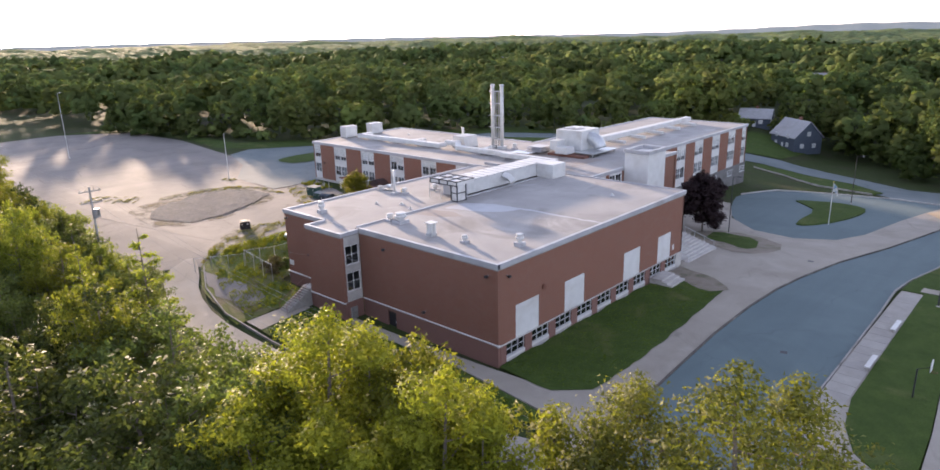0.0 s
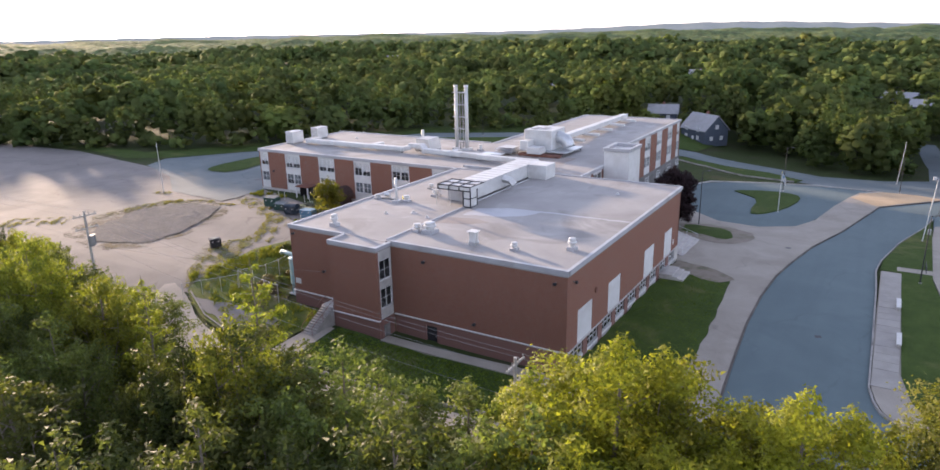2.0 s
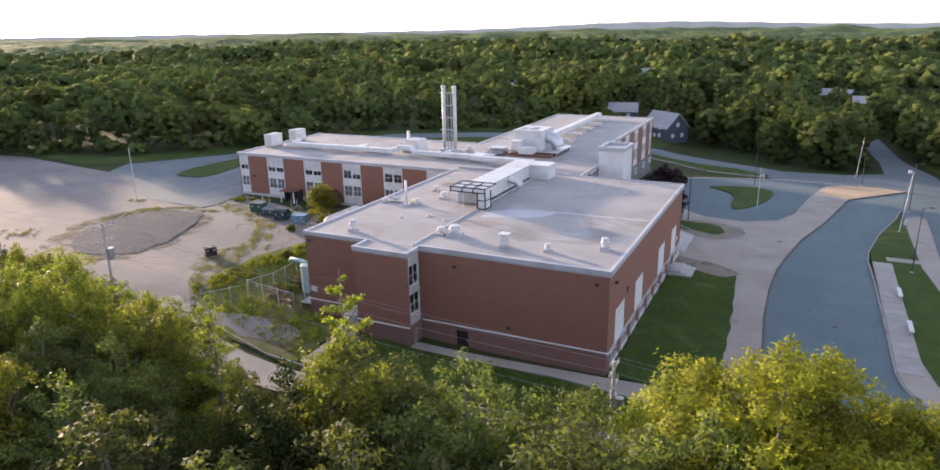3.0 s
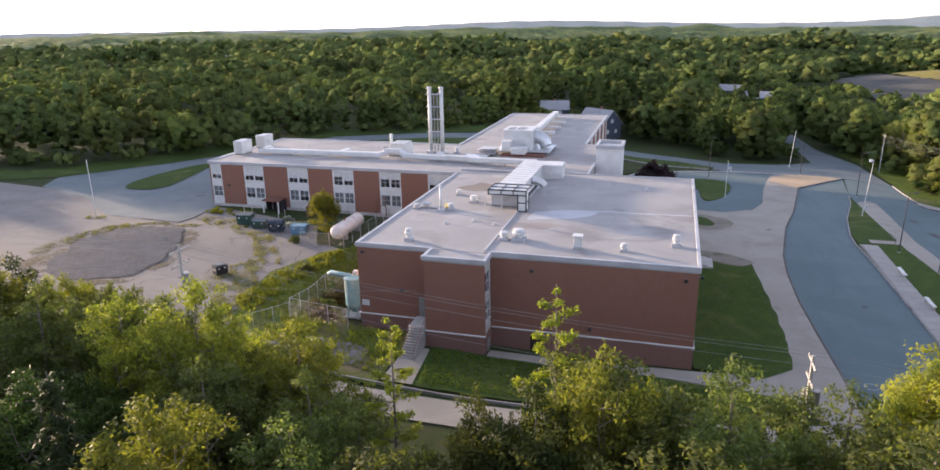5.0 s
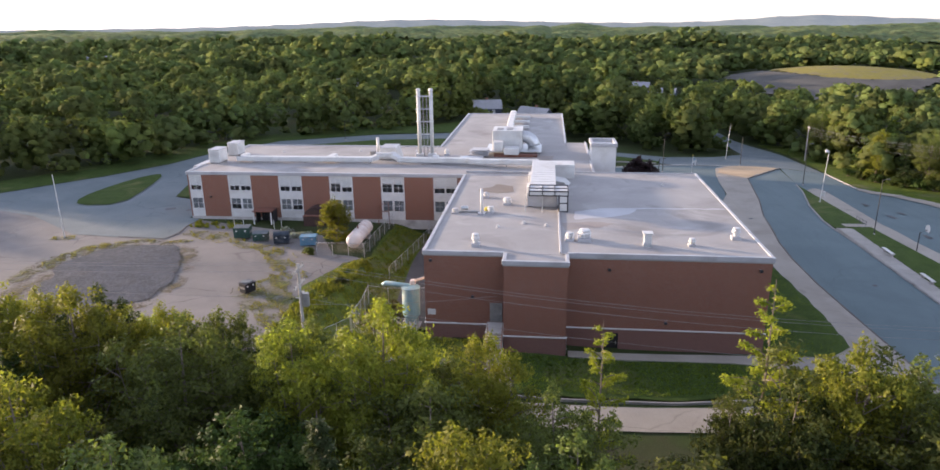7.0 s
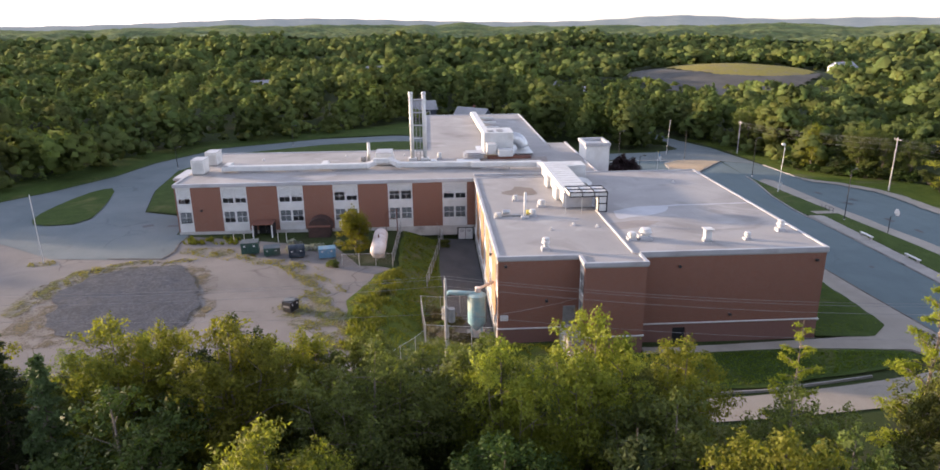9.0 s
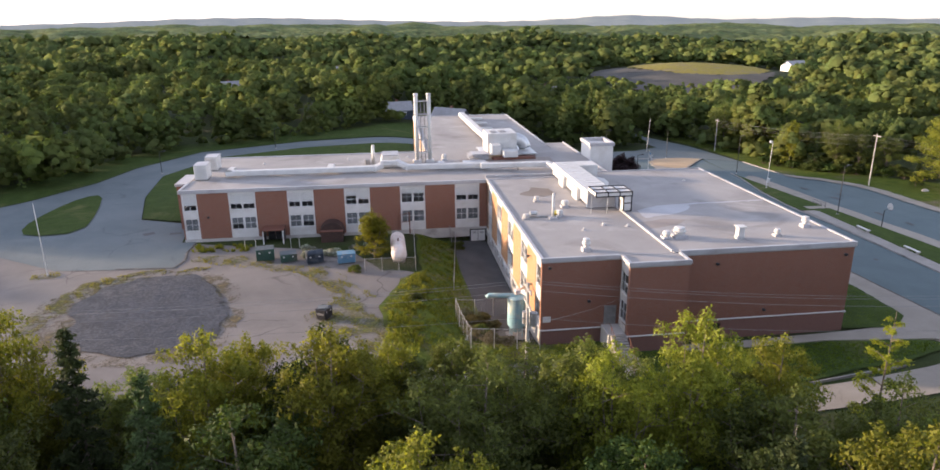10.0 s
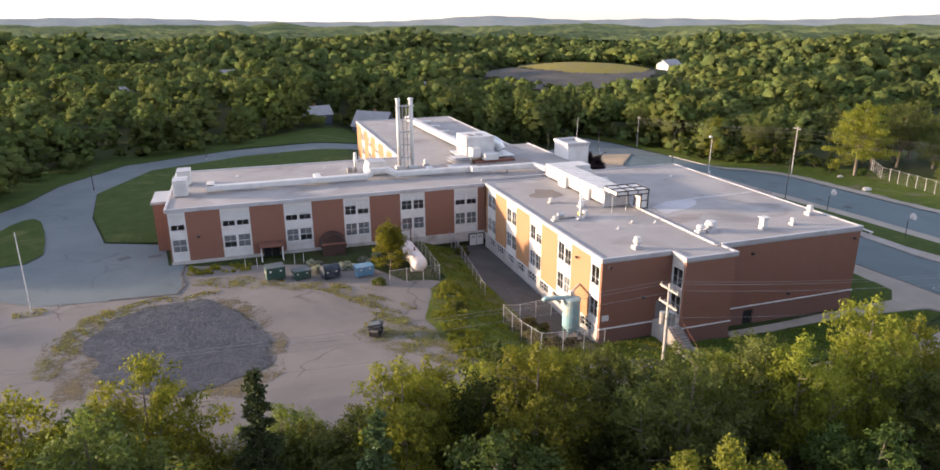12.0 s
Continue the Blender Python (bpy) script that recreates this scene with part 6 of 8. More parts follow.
utility_pole(-84.2, 27.3, 13.9, "weathered wooden utility pole with crossarms and transformers", 2, transformer=True)
utility_pole(-34.8, 25.8, 10.6, "pale wooden utility pole with crossarms", 2, transformer=True)
utility_pole(-146.0, 33.0, 12.5, "weathered wooden utility pole at the lot's edge", 1)
for dy, zo in ((-1.05, 13.7), (0.45, 13.7), (1.05, 13.7), (0.0, 11.0)):
    wire((-84.2, 27.3 + dy, zo), (-34.8, 25.8 + dy, zo - 3.3), 0.9)
    wire((-84.2, 27.3 + dy, zo), (-146.0, 33.0 + dy, min(zo, 12.3)), 1.0)
    wire((-146.0, 33.0 + dy, min(zo, 12.3)), (-215.0, 38.0 + dy, 12.5), 1.2)
    wire((-34.8, 25.8 + dy, zo - 3.3), (24.0, 24.0 + dy, zo - 3.5), 1.0)
wire((-84.2, 27.3, 10.4), (-69.8, 45.6, 4.0), 0.3, label="thin service wire to the school wall")
utility_pole(15.8, 120.0, 7.2, "pale wooden utility pole beyond the lot", 1)
utility_pole(7.8, 179.0, 2.4, "grey wooden utility pole beside the street", 1)
for dy, dz in ((-1.0, 0.0), (-0.4, -0.35), (0.5, -1.0), (1.0, -1.5)):
    wire((15.8, 120.0 + dy, 6.9 + dz), (7.8, 179.0 + dy, 2.1 + dz), 0.7)
    wire((15.8, 120.0 + dy, 6.9 + dz), (62.0, 70.0 + dy, 5.0 + dz), 0.9)
wire((15.8, 120.0, 4.4), (62.0, 70.0, 2.5), 0.9)
wire((15.8, 120.0, 4.4), (7.8, 179.0, 0.2), 0.9)


def lamp_post(x, y, top, material, label, head="arm", lean=(0, 0)):
    z = ground_at(x, y)
    p = empty("lamp_post", (x, y, z), label, "lamp post", "lamp posts")
    part("pole", tubed([(x, y, z - 0.3), (x + lean[0], y + lean[1], top)], [0.09, 0.055], 8), material, p)
    part("base", tubed([(x, y, z - 0.1), (x, y, z + 0.35)], 0.18, 8), CONCRETE, p)
    x, y = x + lean[0], y + lean[1]
    if head == "arm":
        arm = part("arm", tubed([(x, y, top - 0.1), (x + 0.9, y + 0.3, top + 0.05)], 0.04, 6), material, p)
        part("lamp_head", boxed(x + 0.7, x + 1.3, y + 0.12, y + 0.48, top - 0.05, top + 0.1, 0.03), material, arm)
    elif head == "flood":
        part("floodlight", boxed(x - 0.75, x - 0.25, y - 0.2, y + 0.2, top - 0.35, top + 0.15, 0.04), WHITE, p, "white floodlight")
        part("bracket", tubed([(x, y, top - 0.1), (x - 0.5, y, top - 0.1)], 0.04, 6), GALV, p)
        part("cabinet", boxed(x - 0.25, x + 0.25, y - 0.35, y - 0.1, z + 1.3, z + 2.2, 0.03), GALV, p)
    return p


lamp_post(-43.2, 111.6, 6.0, BLACK, "tall dark lamp post beside the grass bed")
lamp_post(-10.4, 93.6, 6.4, BLACK, "dark lamp post on the grass strip")
lamp_post(-9.6, 119.6, 6.2, POLE_PALE, "pale lamp post with a white floodlight", "flood", (0.8, 0.9))
lamp_post(-6.2, 139.2, 4.2, BLACK, "dark lamp post at the strip's end")
lamp_post(-13.4, 181.0, 2.6, POLE_PALE, "pale leaning pole at the edge of the woods", "", (0.7, 0.6))
lamp_post(-12.8, 167.5, 1.4, BLACK, "dark post on the sandy corner", "")
lamp_post(-35.2, 155.3, 3.8, BLACK, "thin dark lamp post beside the lane")
lamp_post(-141.0, 74.5, 9.9, POLE_PALE, "bare white lamp pole in the lot", "")
lamp_post(-205.0, 63.0, 17.0, POLE_PALE, "tall pale lamp pole in the lot")
lamp_post(-145.0, 142.2, 4.2, BLACK, "dark lamp post beside the drive")
lamp_post(-123.8, 173.9, 4.0, BLACK, "dark lamp post beside the drive")

fz = ground_at(-32.9, 131.2, 0.3)
flag = empty("flagpole", (-32.9, 131.2, fz), "white flagpole with a limp white and blue flag", "flagpole")
part("pole", tubed([(-32.9, 131.2, fz - 0.3), (-32.9, 131.2, fz + 7.6)], [0.08, 0.05], 8), DUCT, flag)
part("ball", tubed([(-32.9, 131.2, fz + 7.55), (-32.9, 131.2, fz + 7.7), (-32.9, 131.2, fz + 7.8)], [0.06, 0.1, 0.03], 8), YELLOW, flag)
bm = bmesh.new()
rows = []
for i in range(9):
    q = i / 8
    rows.append([bm.verts.new((-32.82 + 0.75 * q, 131.2 + 0.18 * math.sin(5 * q + j), fz + 7.3 - 1.3 * j / 4 - 0.9 * q * q)) for j in range(5)])
for a, b in zip(rows, rows[1:]):
    for j in range(4):
        bm.faces.new((a[j], a[j + 1], b[j + 1], b[j]))
cloth = part("cloth", bm, WHITE, flag, "hanging white flag", smooth=True)
bm = bmesh.new()
for i in (2, 3, 4, 5):
    q = i / 8
    box(bm, -32.88 + 0.75 * q, -32.78 + 0.75 * q, 131.1, 131.3, fz + 6.2 - 0.9 * q * q, fz + 7.2 - 0.9 * q * q)
part("emblem", bm, BIN_BLUE, cloth, "blue cross on the flag")

for x, y0, y1 in ((-12.72, 81.7, 84.9), (-12.6, 70.4, 73.7)):
    z = ground_at(x, 80, 0.28)
    b = empty("bench", (x, (y0 + y1) / 2, z), "plain white slab bench on the pavement's edge", "bench", "benches by the road")
    part("seat", boxed(x - 0.24, x + 0.24, y0, y1, z + 0.42, z + 0.55, 0.02), WHITE, b)
    for y in (y0 + 0.4, y1 - 0.4):
        part("leg", boxed(x - 0.18, x + 0.18, y - 0.12, y + 0.12, z - 0.1, z + 0.42), CONCRETE, b)


def hoop(x, y):
    z = ground_at(x, y, 0.1)
    h = empty("basketball_hoop", (x, y, z), "basketball hoop with a white fan backboard on a dark post", "basketball hoop", "basketball hoops")
    part("post", tubed([(x, y, z - 0.3), (x, y, z + 3.0), (x + 1.0, y, z + 3.5)], 0.07, 8), BLACK, h)
    bm = bmesh.new()
    fan = [(0.68 * math.cos(a), 0.15 + 0.75 * math.sin(a)) for a in np.linspace(0, math.pi, 10)] + [(-0.45, -0.25), (0.45, -0.25)]
    faces = [[bm.verts.new((x + 1.0 + dx, y + u, z + 3.4 + w)) for u, w in fan] for dx in (0.0, 0.05)]
    bm.faces.new(faces[0])
    bm.faces.new(faces[1][::-1])
    for i in range(len(fan)):
        j = (i + 1) % len(fan)
        bm.faces.new((faces[0][i], faces[0][j], faces[1][j], faces[1][i]))
    part("backboard", bm, WHITE, h, "white fan-shaped backboard")
    ring = [(x + 1.32 + 0.23 * math.cos(a), y + 0.23 * math.sin(a), z + 3.1) for a in np.linspace(0, 2 * math.pi, 13)]
    part("rim", tubed(ring, 0.02, 5), RUST, h)


hoop(-7.6, 85.4)
hoop(-8.2, 67.8)

for x, y, r in ((23.8, 112.6, 0.85), (14.9, 96.9, 1.25)):
    bm = bmesh.new()
    bmesh.ops.create_icosphere(bm, subdivisions=3, radius=1.0)
    for v in bm.verts:
        k = 1 + 0.35 * noise.noise(v.co * 1.6 + Vector((x, y, 0)))
        v.co = Vector((v.co.x * r * 0.9 * k, v.co.y * r * 0.65 * k, v.co.z * r * 0.5 * k))
    z = ground_at(x, y, 0.3)
    b = part("boulder", bm, ROCK, at=Matrix.Translation((x, y, z)))
    tagged(b, "pale rounded boulder on the grass", "boulder", "boulders")

rail = empty("ramp_railing", (-9.5, 101, ground_at(-9.5, 101)), "dark steel railing beside the grass strip", "railing")
for i in range(4):
    y = 98.6 + 1.3 * i
    part("post", tubed([(-9.6, y, ground_at(-9.6, y)), (-9.6, y, ground_at(-9.6, y, 1.2))], 0.035, 6), BLACK, rail)
for h in (0.7, 1.2):
    part("bar", tubed([(-9.6, 98.6, ground_at(-9.6, 98.6, h)), (-9.6, 102.5, ground_at(-9.6, 102.5, h))], 0.03, 6), BLACK, rail)
sheet("cross_path", [(-13, 98.2), (-13, 100.4), (-8.6, 100.4), (-8.6, 98.2)], 0.3, PAVE, "short concrete path between road and lot", "path")

# dark asphalt repairs and drain covers
for x0, y0, w, d, turn in ((-133.0, 92.4, 1.8, 1.5, 0.5), (-128.7, 92.0, 1.9, 1.2, 0.1), (-1.6, 117.7, 0.9, 2.6, 0.0), (-1.4, 107.0, 1.0, 3.0, 0.1), (-2.2, 93.0, 0.9, 2.4, 0.0), (1.8, 110.4, 0.9, 2.2, 0.1), (-1.4, 86.2, 0.8, 2.0, 0.0), (-20.2, 70.0, 0.7, 0.7, 0.3), (-27.5, 103, 0.8, 0.8, 0.2)):
    c, s = math.cos(turn), math.sin(turn)
    poly = [(x0 + c * u - s * v, y0 + s * u + c * v) for u, v in ((-w / 2, -d / 2), (w / 2, -d / 2 * 0.8), (w / 2 * 0.9, d / 2), (-w / 2, d / 2))]
    sheet("asphalt_patch", poly, 0.15 if x0 != -27.5 else 0.3, BLACK, "dark rectangular repair in the asphalt", "patch", gap=1.0)
for cx, cy in ((-24.3, 48.9), (-22.3, 49.1)):
    ring_pts = [(cx + 0.6 * math.cos(a), cy + 0.65 * math.sin(a)) for a in np.linspace(0, 2 * math.pi, 25)]
    zr = ground_at(cx, cy, 0.13)
    tagged(part("chalk_ring", tubed([(x, y, zr) for x, y in ring_pts], 0.018, 4), WHITE), "white painted ring on the road", "road marking", "road markings")

# ---- houses in the trees ----
def house(x, y, turn, w, d, eave, ridge, wall, label, base=None):
    z = ground_at(x, y) if base is None else base
    h = empty("house", (0, 0, 0), label, "house", "houses")
    bm = bmesh.new()
    a = [(-w / 2, -d / 2), (w / 2, -d / 2), (w / 2, d / 2), (-w / 2, d / 2)]
    lo = [bm.verts.new((*p, -1.0)) for p in a]
    hi = [bm.verts.new((*p, eave)) for p in a]
    top = [bm.verts.new((-w / 2, 0, ridge)), bm.verts.new((w / 2, 0, ridge))]
    for i in range(4):
        bm.faces.new((lo[i], lo[(i + 1) % 4], hi[(i + 1) % 4], hi[i]))
    bm.faces.new((hi[1], hi[2], top[1]))
    bm.faces.new((hi[3], hi[0], top[0]))
    bm.faces.new((hi[0], hi[1], top[1], top[0]))
    bm.faces.new((hi[2], hi[3], top[0], top[1]))
    part("wall", bm, wall, h)
    slope = (ridge - eave) / (d / 2)
    for s in (-1, 1):
        bm = bmesh.new()
        e = 0.5
        pts = [(-w / 2 - e, s * (d / 2 + e), eave - slope * e), (w / 2 + e, s * (d / 2 + e), eave - slope * e), (w / 2 + e, 0, ridge), (-w / 2 - e, 0, ridge)]
        under = [bm.verts.new((px, py, pz + 0.03)) for px, py, pz in pts]
        over = [bm.verts.new((px, py, pz + 0.22)) for px, py, pz in pts]
        bm.faces.new(under)
        bm.faces.new(over)
        for i in range(4):
            bm.faces.new((under[i], under[(i + 1) % 4], over[(i + 1) % 4], over[i]))
        part("roof", bm, SHINGLE, h, "grey shingle roof slope")
    part("chimney", boxed(-0.4, 0.4, 0.6, 1.3, eave, ridge + 0.9), BRICK, h)
    for s in (-1, 1):
        for u in (-w * 0.28, w * 0.2):
            for zz in ([1.0] if eave < 4 else [1.0, 3.6]):
                fr = part("window", boxed(u - 0.65, u + 0.65, s * d / 2 - 0.05, s * d / 2 + 0.05, zz, zz + 1.3), FRAME, h, "white framed window")
                part("pane", boxed(u - 0.52, u + 0.52, s * d / 2 - 0.07, s * d / 2 + 0.07, zz + 0.13, zz + 1.17), GLASS, fr)
        for v, zz in ((-d * 0.22, 1.0), (d * 0.22, 1.0), (0.0, eave + 0.2)):
            fr = part("window", boxed(s * w / 2 - 0.05, s * w / 2 + 0.05, v - 0.6, v + 0.6, zz, zz + 1.3), FRAME, h, "white framed window")
            part("pane", boxed(s * w / 2 - 0.07, s * w / 2 + 0.07, v - 0.47, v + 0.47, zz + 0.13, zz + 1.17), GLASS, fr)
    part("door", boxed(-0.5, 0.5, -d / 2 - 0.06, -d / 2 + 0.04, 0.0, 2.05), FRAME, h)
    h.matrix_basis = pose(x, y, z, 0, 0, turn)
    return h


house(-69.5, 227.5, -39, 12.5, 9.0, 4.4, 8.8, SIDING, "dark blue wooden house with white windows and a grey roof")
house(-88.0, 243.0, 12, 10.0, 7.0, 3.0, 5.6, SIDING, "small dark blue outbuilding with a grey roof among the trees")
house(-168.0, 338.0, 30, 15.0, 9.0, 4.6, 7.6, SIDING_W, "pale house with a grey roof in the woods")
house(-118.0, 424.0, 25, 13.0, 9.0, 5.6, 8.6, SIDING_W, "pale house with a grey roof in the woods")
house(-445.0, 540.0, 40, 20.0, 12.0, 6.0, 9.0, SIDING_W, "large pale house far off in the woods")
house(194.0, 438.0, 20, 16.0, 10.0, 6.4, 9.6, SIDING_W, "white two-storey house beside a field", base=-8.5)
house(-14.0, 390.0, -20, 14.0, 9.0, 3.4, 6.0, SIDING, "dark house with a grey roof in the woods")
house(-4.0, 356.0, -20, 12.0, 9.0, 3.4, 6.0, SIDING, "dark house with a grey roof in the woods")

# ---- trees ----
def raw_mesh(name, verts, faces, material):
    """A mesh straight from arrays: verts (n, 3), faces (k, 3 or 4)."""
    mesh = bpy.data.meshes.new(name)
    k, s = faces.shape
    mesh.vertices.add(len(verts))
    mesh.vertices.foreach_set("co", np.ascontiguousarray(verts, np.float32).ravel())
    mesh.loops.add(k * s)
    mesh.loops.foreach_set("vertex_index", np.ascontiguousarray(faces, np.int32).ravel())
    mesh.polygons.add(k)
    mesh.polygons.foreach_set("loop_start", np.arange(0, k * s, s, dtype=np.int32))
    mesh.update(calc_edges=True)
    mesh.materials.append(material)
    return mesh


def unit(v):
    return v / np.maximum(np.linalg.norm(v, axis=-1, keepdims=True), 1e-6)


def leaves(gen, centres, normals, size, long=1.5):
    """Pointed leaf sprays: three corners round each centre, in the plane across its normal."""
    k = len(centres)
    t = unit(np.cross(normals, unit(gen.normal(size=(k, 3)))))
    b = np.cross(normals, t)
    s = (size * gen.uniform(0.6, 1.3, k))[:, None]
    tail = centres - t * s * long * 0.5 - normals * s * 0.15
    v = np.stack([tail - b * s * 0.45, centres + t * s * long * 0.5, tail + b * s * 0.45], 1)
    turn = (np.cross(v[:, 1] - v[:, 0], v[:, 2] - v[:, 0]) * normals).sum(1) < 0
    v[turn] = v[turn][:, ::-1]
    return v.reshape(-1, 3), np.arange(3 * k).reshape(k, 3)


def limb_mesh(paths, material, seg=6):
    bm = bmesh.new()
    for pts, rad in paths:
        tube(bm, pts, rad, seg, ends=False)
    mesh = bpy.data.meshes.new("trunk")
    bm.to_mesh(mesh)
    bm.free()
    mesh.materials.append(material)
    return mesh


def broad_tree(seed, tall, wide, count, leaf, material, label, clear=0.25, size=0.2, bulk=1.0):
    """A broad-leaved tree: several rising leaders with side twigs, spreading lower limbs, and leaf tufts along them all."""
    gen = np.random.default_rng(seed)
    root = empty("tree", (0, 0, 0), label, "tree", "broad-leaved trees")
    lean = gen.normal(0, 0.03, 2)
    stem = [(lean[0] * tall * q + 0.15 * math.sin(5 * q + seed), lean[1] * tall * q + 0.12 * math.cos(4 * q), tall * q * 0.95 - 0.6 * (q == 0)) for q in np.linspace(0, 1, 9)]
    paths = [(stem, list(np.linspace(0.017 * tall, 0.03, 9)))]
    leaders = [np.array(stem[3:])]
    for k in range(7):
        a = k * 2 * math.pi / 7 + gen.uniform(-0.4, 0.4)
        out = wide * gen.uniform(0.30, 0.70)
        low = np.array(stem[2 + k % 3])
        top = tall * gen.uniform(0.84, 1.0) * (1.0 - 0.22 * out / wide)
        way = np.array([math.cos(a), math.sin(a), 0.0])
        ends = [low + way * out * f + np.array([0, 0, (top - low[2]) * g]) for f, g in ((0.0, 0.0), (0.55, 0.32), (0.9, 0.68), (1.0, 1.0))]
        leaders.append(np.array(ends))
        paths.append(([tuple(p) for p in ends], [0.007 * tall, 0.06, 0.035, 0.012]))
    tufts = []
    for line in leaders:
        span = len(line) - 1
        for i in range(13):
            s = 0.22 + 0.76 * (i + gen.uniform(0, 0.8)) / 13
            j = min(int(s * span), span - 1)
            p = line[j] + (line[j + 1] - line[j]) * (s * span - j)
            reach = wide * (0.46 * (1.02 - s) ** 0.6 + 0.11) * gen.uniform(0.65, 1.2)
            a = i * 2.39996 + gen.uniform(-0.5, 0.5)
            tip = p + np.array([math.cos(a) * reach, math.sin(a) * reach, reach * gen.uniform(0.15, 0.75)])
            if i % 2 == 0:
                paths.append(([tuple(p), tuple(tip)], [0.035, 0.012]))
            for q in (0.5, 1.0):
                tufts.append((*(p + (tip - p) * q + gen.normal(0, 0.1, 3)), wide * bulk * gen.uniform(0.080, 0.150) * (1.1 - 0.25 * s)))
        for q, r in ((-0.4, 0.13), (0.1, 0.10), (0.45, 0.07), (0.75, 0.04)):
            tufts.append((*(line[-1] + np.array([gen.normal(0, 0.06), gen.normal(0, 0.06), q])), wide * r * bulk))
    for i in range(18):
        q = clear + (0.62 - clear) * i / 18
        a = i * 2.4 + gen.uniform(-0.4, 0.4)
        base = np.array(stem[int(q * 8)])
        base[2] = q * tall
        reach = wide * gen.uniform(0.6, 1.02)
        tip = base + np.array([math.cos(a) * reach, math.sin(a) * reach, reach * gen.uniform(-0.05, 0.4)])
        paths.append(([tuple(base), tuple((base + tip) / 2 + np.array([0, 0, 0.1 * reach])), tuple(tip)], [0.07, 0.04, 0.015]))
        for q in (0.45, 0.7, 0.9, 1.02):
            tufts.append((*(base + (tip - base) * q + gen.normal(0, 0.25, 3)), wide * bulk * gen.uniform(0.11, 0.19)))
    tufts = np.array(tufts)
    link("trunk", limb_mesh(paths, BARK, 5), BARK, root)
    w = tufts[:, 3] ** 2
    pick = gen.choice(len(tufts), count, p=w / w.sum())
    d = unit(gen.normal(size=(count, 3)))
    r = gen.uniform(0.25, 1.0, count) ** 0.55
    stray = np.where(gen.uniform(0, 1, count) < 0.08, 1.45, 1.0)
    c = tufts[pick, :3] + d * (tufts[pick, 3] * r * stray)[:, None] * np.array([1.15, 1.15, 0.8])
    c[:, 2] *= tall / np.percentile(c[:, 2], 99.9)
    nrm = unit(d * 0.6 + np.array([0, 0, 0.45]) + gen.normal(0, 0.55, (count, 3)))
    v, f = leaves(gen, c, nrm, size)
    mesh = raw_mesh("crown", v, f, material)
    link("crown", mesh, material, root, leaf, smooth=True)
    axis = unit(c - np.array([0, 0, tall * 0.5]))
    mesh.normals_split_custom_set_from_vertices(np.repeat(unit(d * 0.45 + nrm * 0.5 + axis * 0.35), 3, 0).astype(np.float32))
    return root


def conifer(seed, tall, wide, count, material, label, sparse=False):
    """A spruce or larch: whorls of drooping boughs with short needle sprays."""
    gen = np.random.default_rng(seed)
    root = empty("conifer", (0, 0, 0), label, "tree", "conifers")
    stem = [(0.1 * math.sin(3 * q), 0.1 * math.cos(4 * q), tall * q - 0.6 * (q == 0)) for q in np.linspace(0, 1, 7)]
    paths = [(stem, list(np.linspace(0.014 * tall, 0.02, 7)))]
    cs, ns = [], []
    boughs = 60 if not sparse else 38
    for i in range(boughs):
        q = 0.14 + 0.84 * (i / boughs)
        reach = wide * (1 - q) ** (0.75 if not sparse else 0.55) * gen.uniform(0.7, 1.15)
        a = i * 2.39996 + gen.uniform(-0.3, 0.3)
        base = np.array([0, 0, q * tall])
        tip = base + np.array([math.cos(a) * reach, math.sin(a) * reach, (-0.25 if not sparse else 0.18) * reach])
        paths.append(([tuple(base), tuple((base + tip) / 2 + np.array([0, 0, 0.1 * reach])), tuple(tip)], [0.05, 0.03, 0.01]))
        k = max(6, int(count * (reach + 0.3) / (boughs * wide * 0.6)))
        s = gen.uniform(0.15, 1.0, k) ** 0.7
        c = base + (tip - base) * s[:, None] + gen.normal(0, (0.07 if sparse else 0.13) + 0.06 * reach, (k, 3)) * np.array([1, 1, 0.5])
        cs.append(c)
        ns.append(unit(np.array([0, 0, 1.0]) + gen.normal(0, 0.5, (k, 3))))
    link("trunk", limb_mesh(paths, BARK, 5), BARK, root)
    v, f = leaves(gen, np.concatenate(cs), np.concatenate(ns), 0.105 if sparse else 0.17, 2.6)
    link("crown", raw_mesh("crown", v, f, material), material, root)
    return root


def shrub(seed, tall, wide, count, material, name, label, category):
    gen = np.random.default_rng(seed)
    root = empty(name, (0, 0, 0), label, category)
    paths = []
    tips = []
    for i in range(18):
        a = i * 2.4
        r = wide * gen.uniform(0.2, 0.9)
        tip = (math.cos(a) * r, math.sin(a) * r, tall * gen.uniform(0.15, 1.0) * (1.1 - 0.45 * r / wide))
        tips.append(tip)
        paths.append(([(0.1 * math.cos(a), 0.1 * math.sin(a), -0.3), (tip[0] * 0.5, tip[1] * 0.5, tip[2] * 0.6), tip], [0.05, 0.035, 0.01]))
    link("stems", limb_mesh(paths, BARK, 5), BARK, root)
    tips = np.array(tips)
    pick = gen.integers(0, len(tips), count)
    d = unit(gen.normal(size=(count, 3)))
    c = tips[pick] * np.array([0.85, 0.85, 0.86]) + d * gen.uniform(0.3, 1.0, (count, 1)) * np.array([0.40 * wide, 0.40 * wide, 0.17 * tall])
    c[:, 2] = np.maximum(c[:, 2], 0.1)
    v, f = leaves(gen, c, unit(d + np.array([0, 0, 0.6]) + gen.normal(0, 0.4, (count, 3))), 0.2)
    link("leaves", raw_mesh("leaves", v, f, material), material, root)
    return root


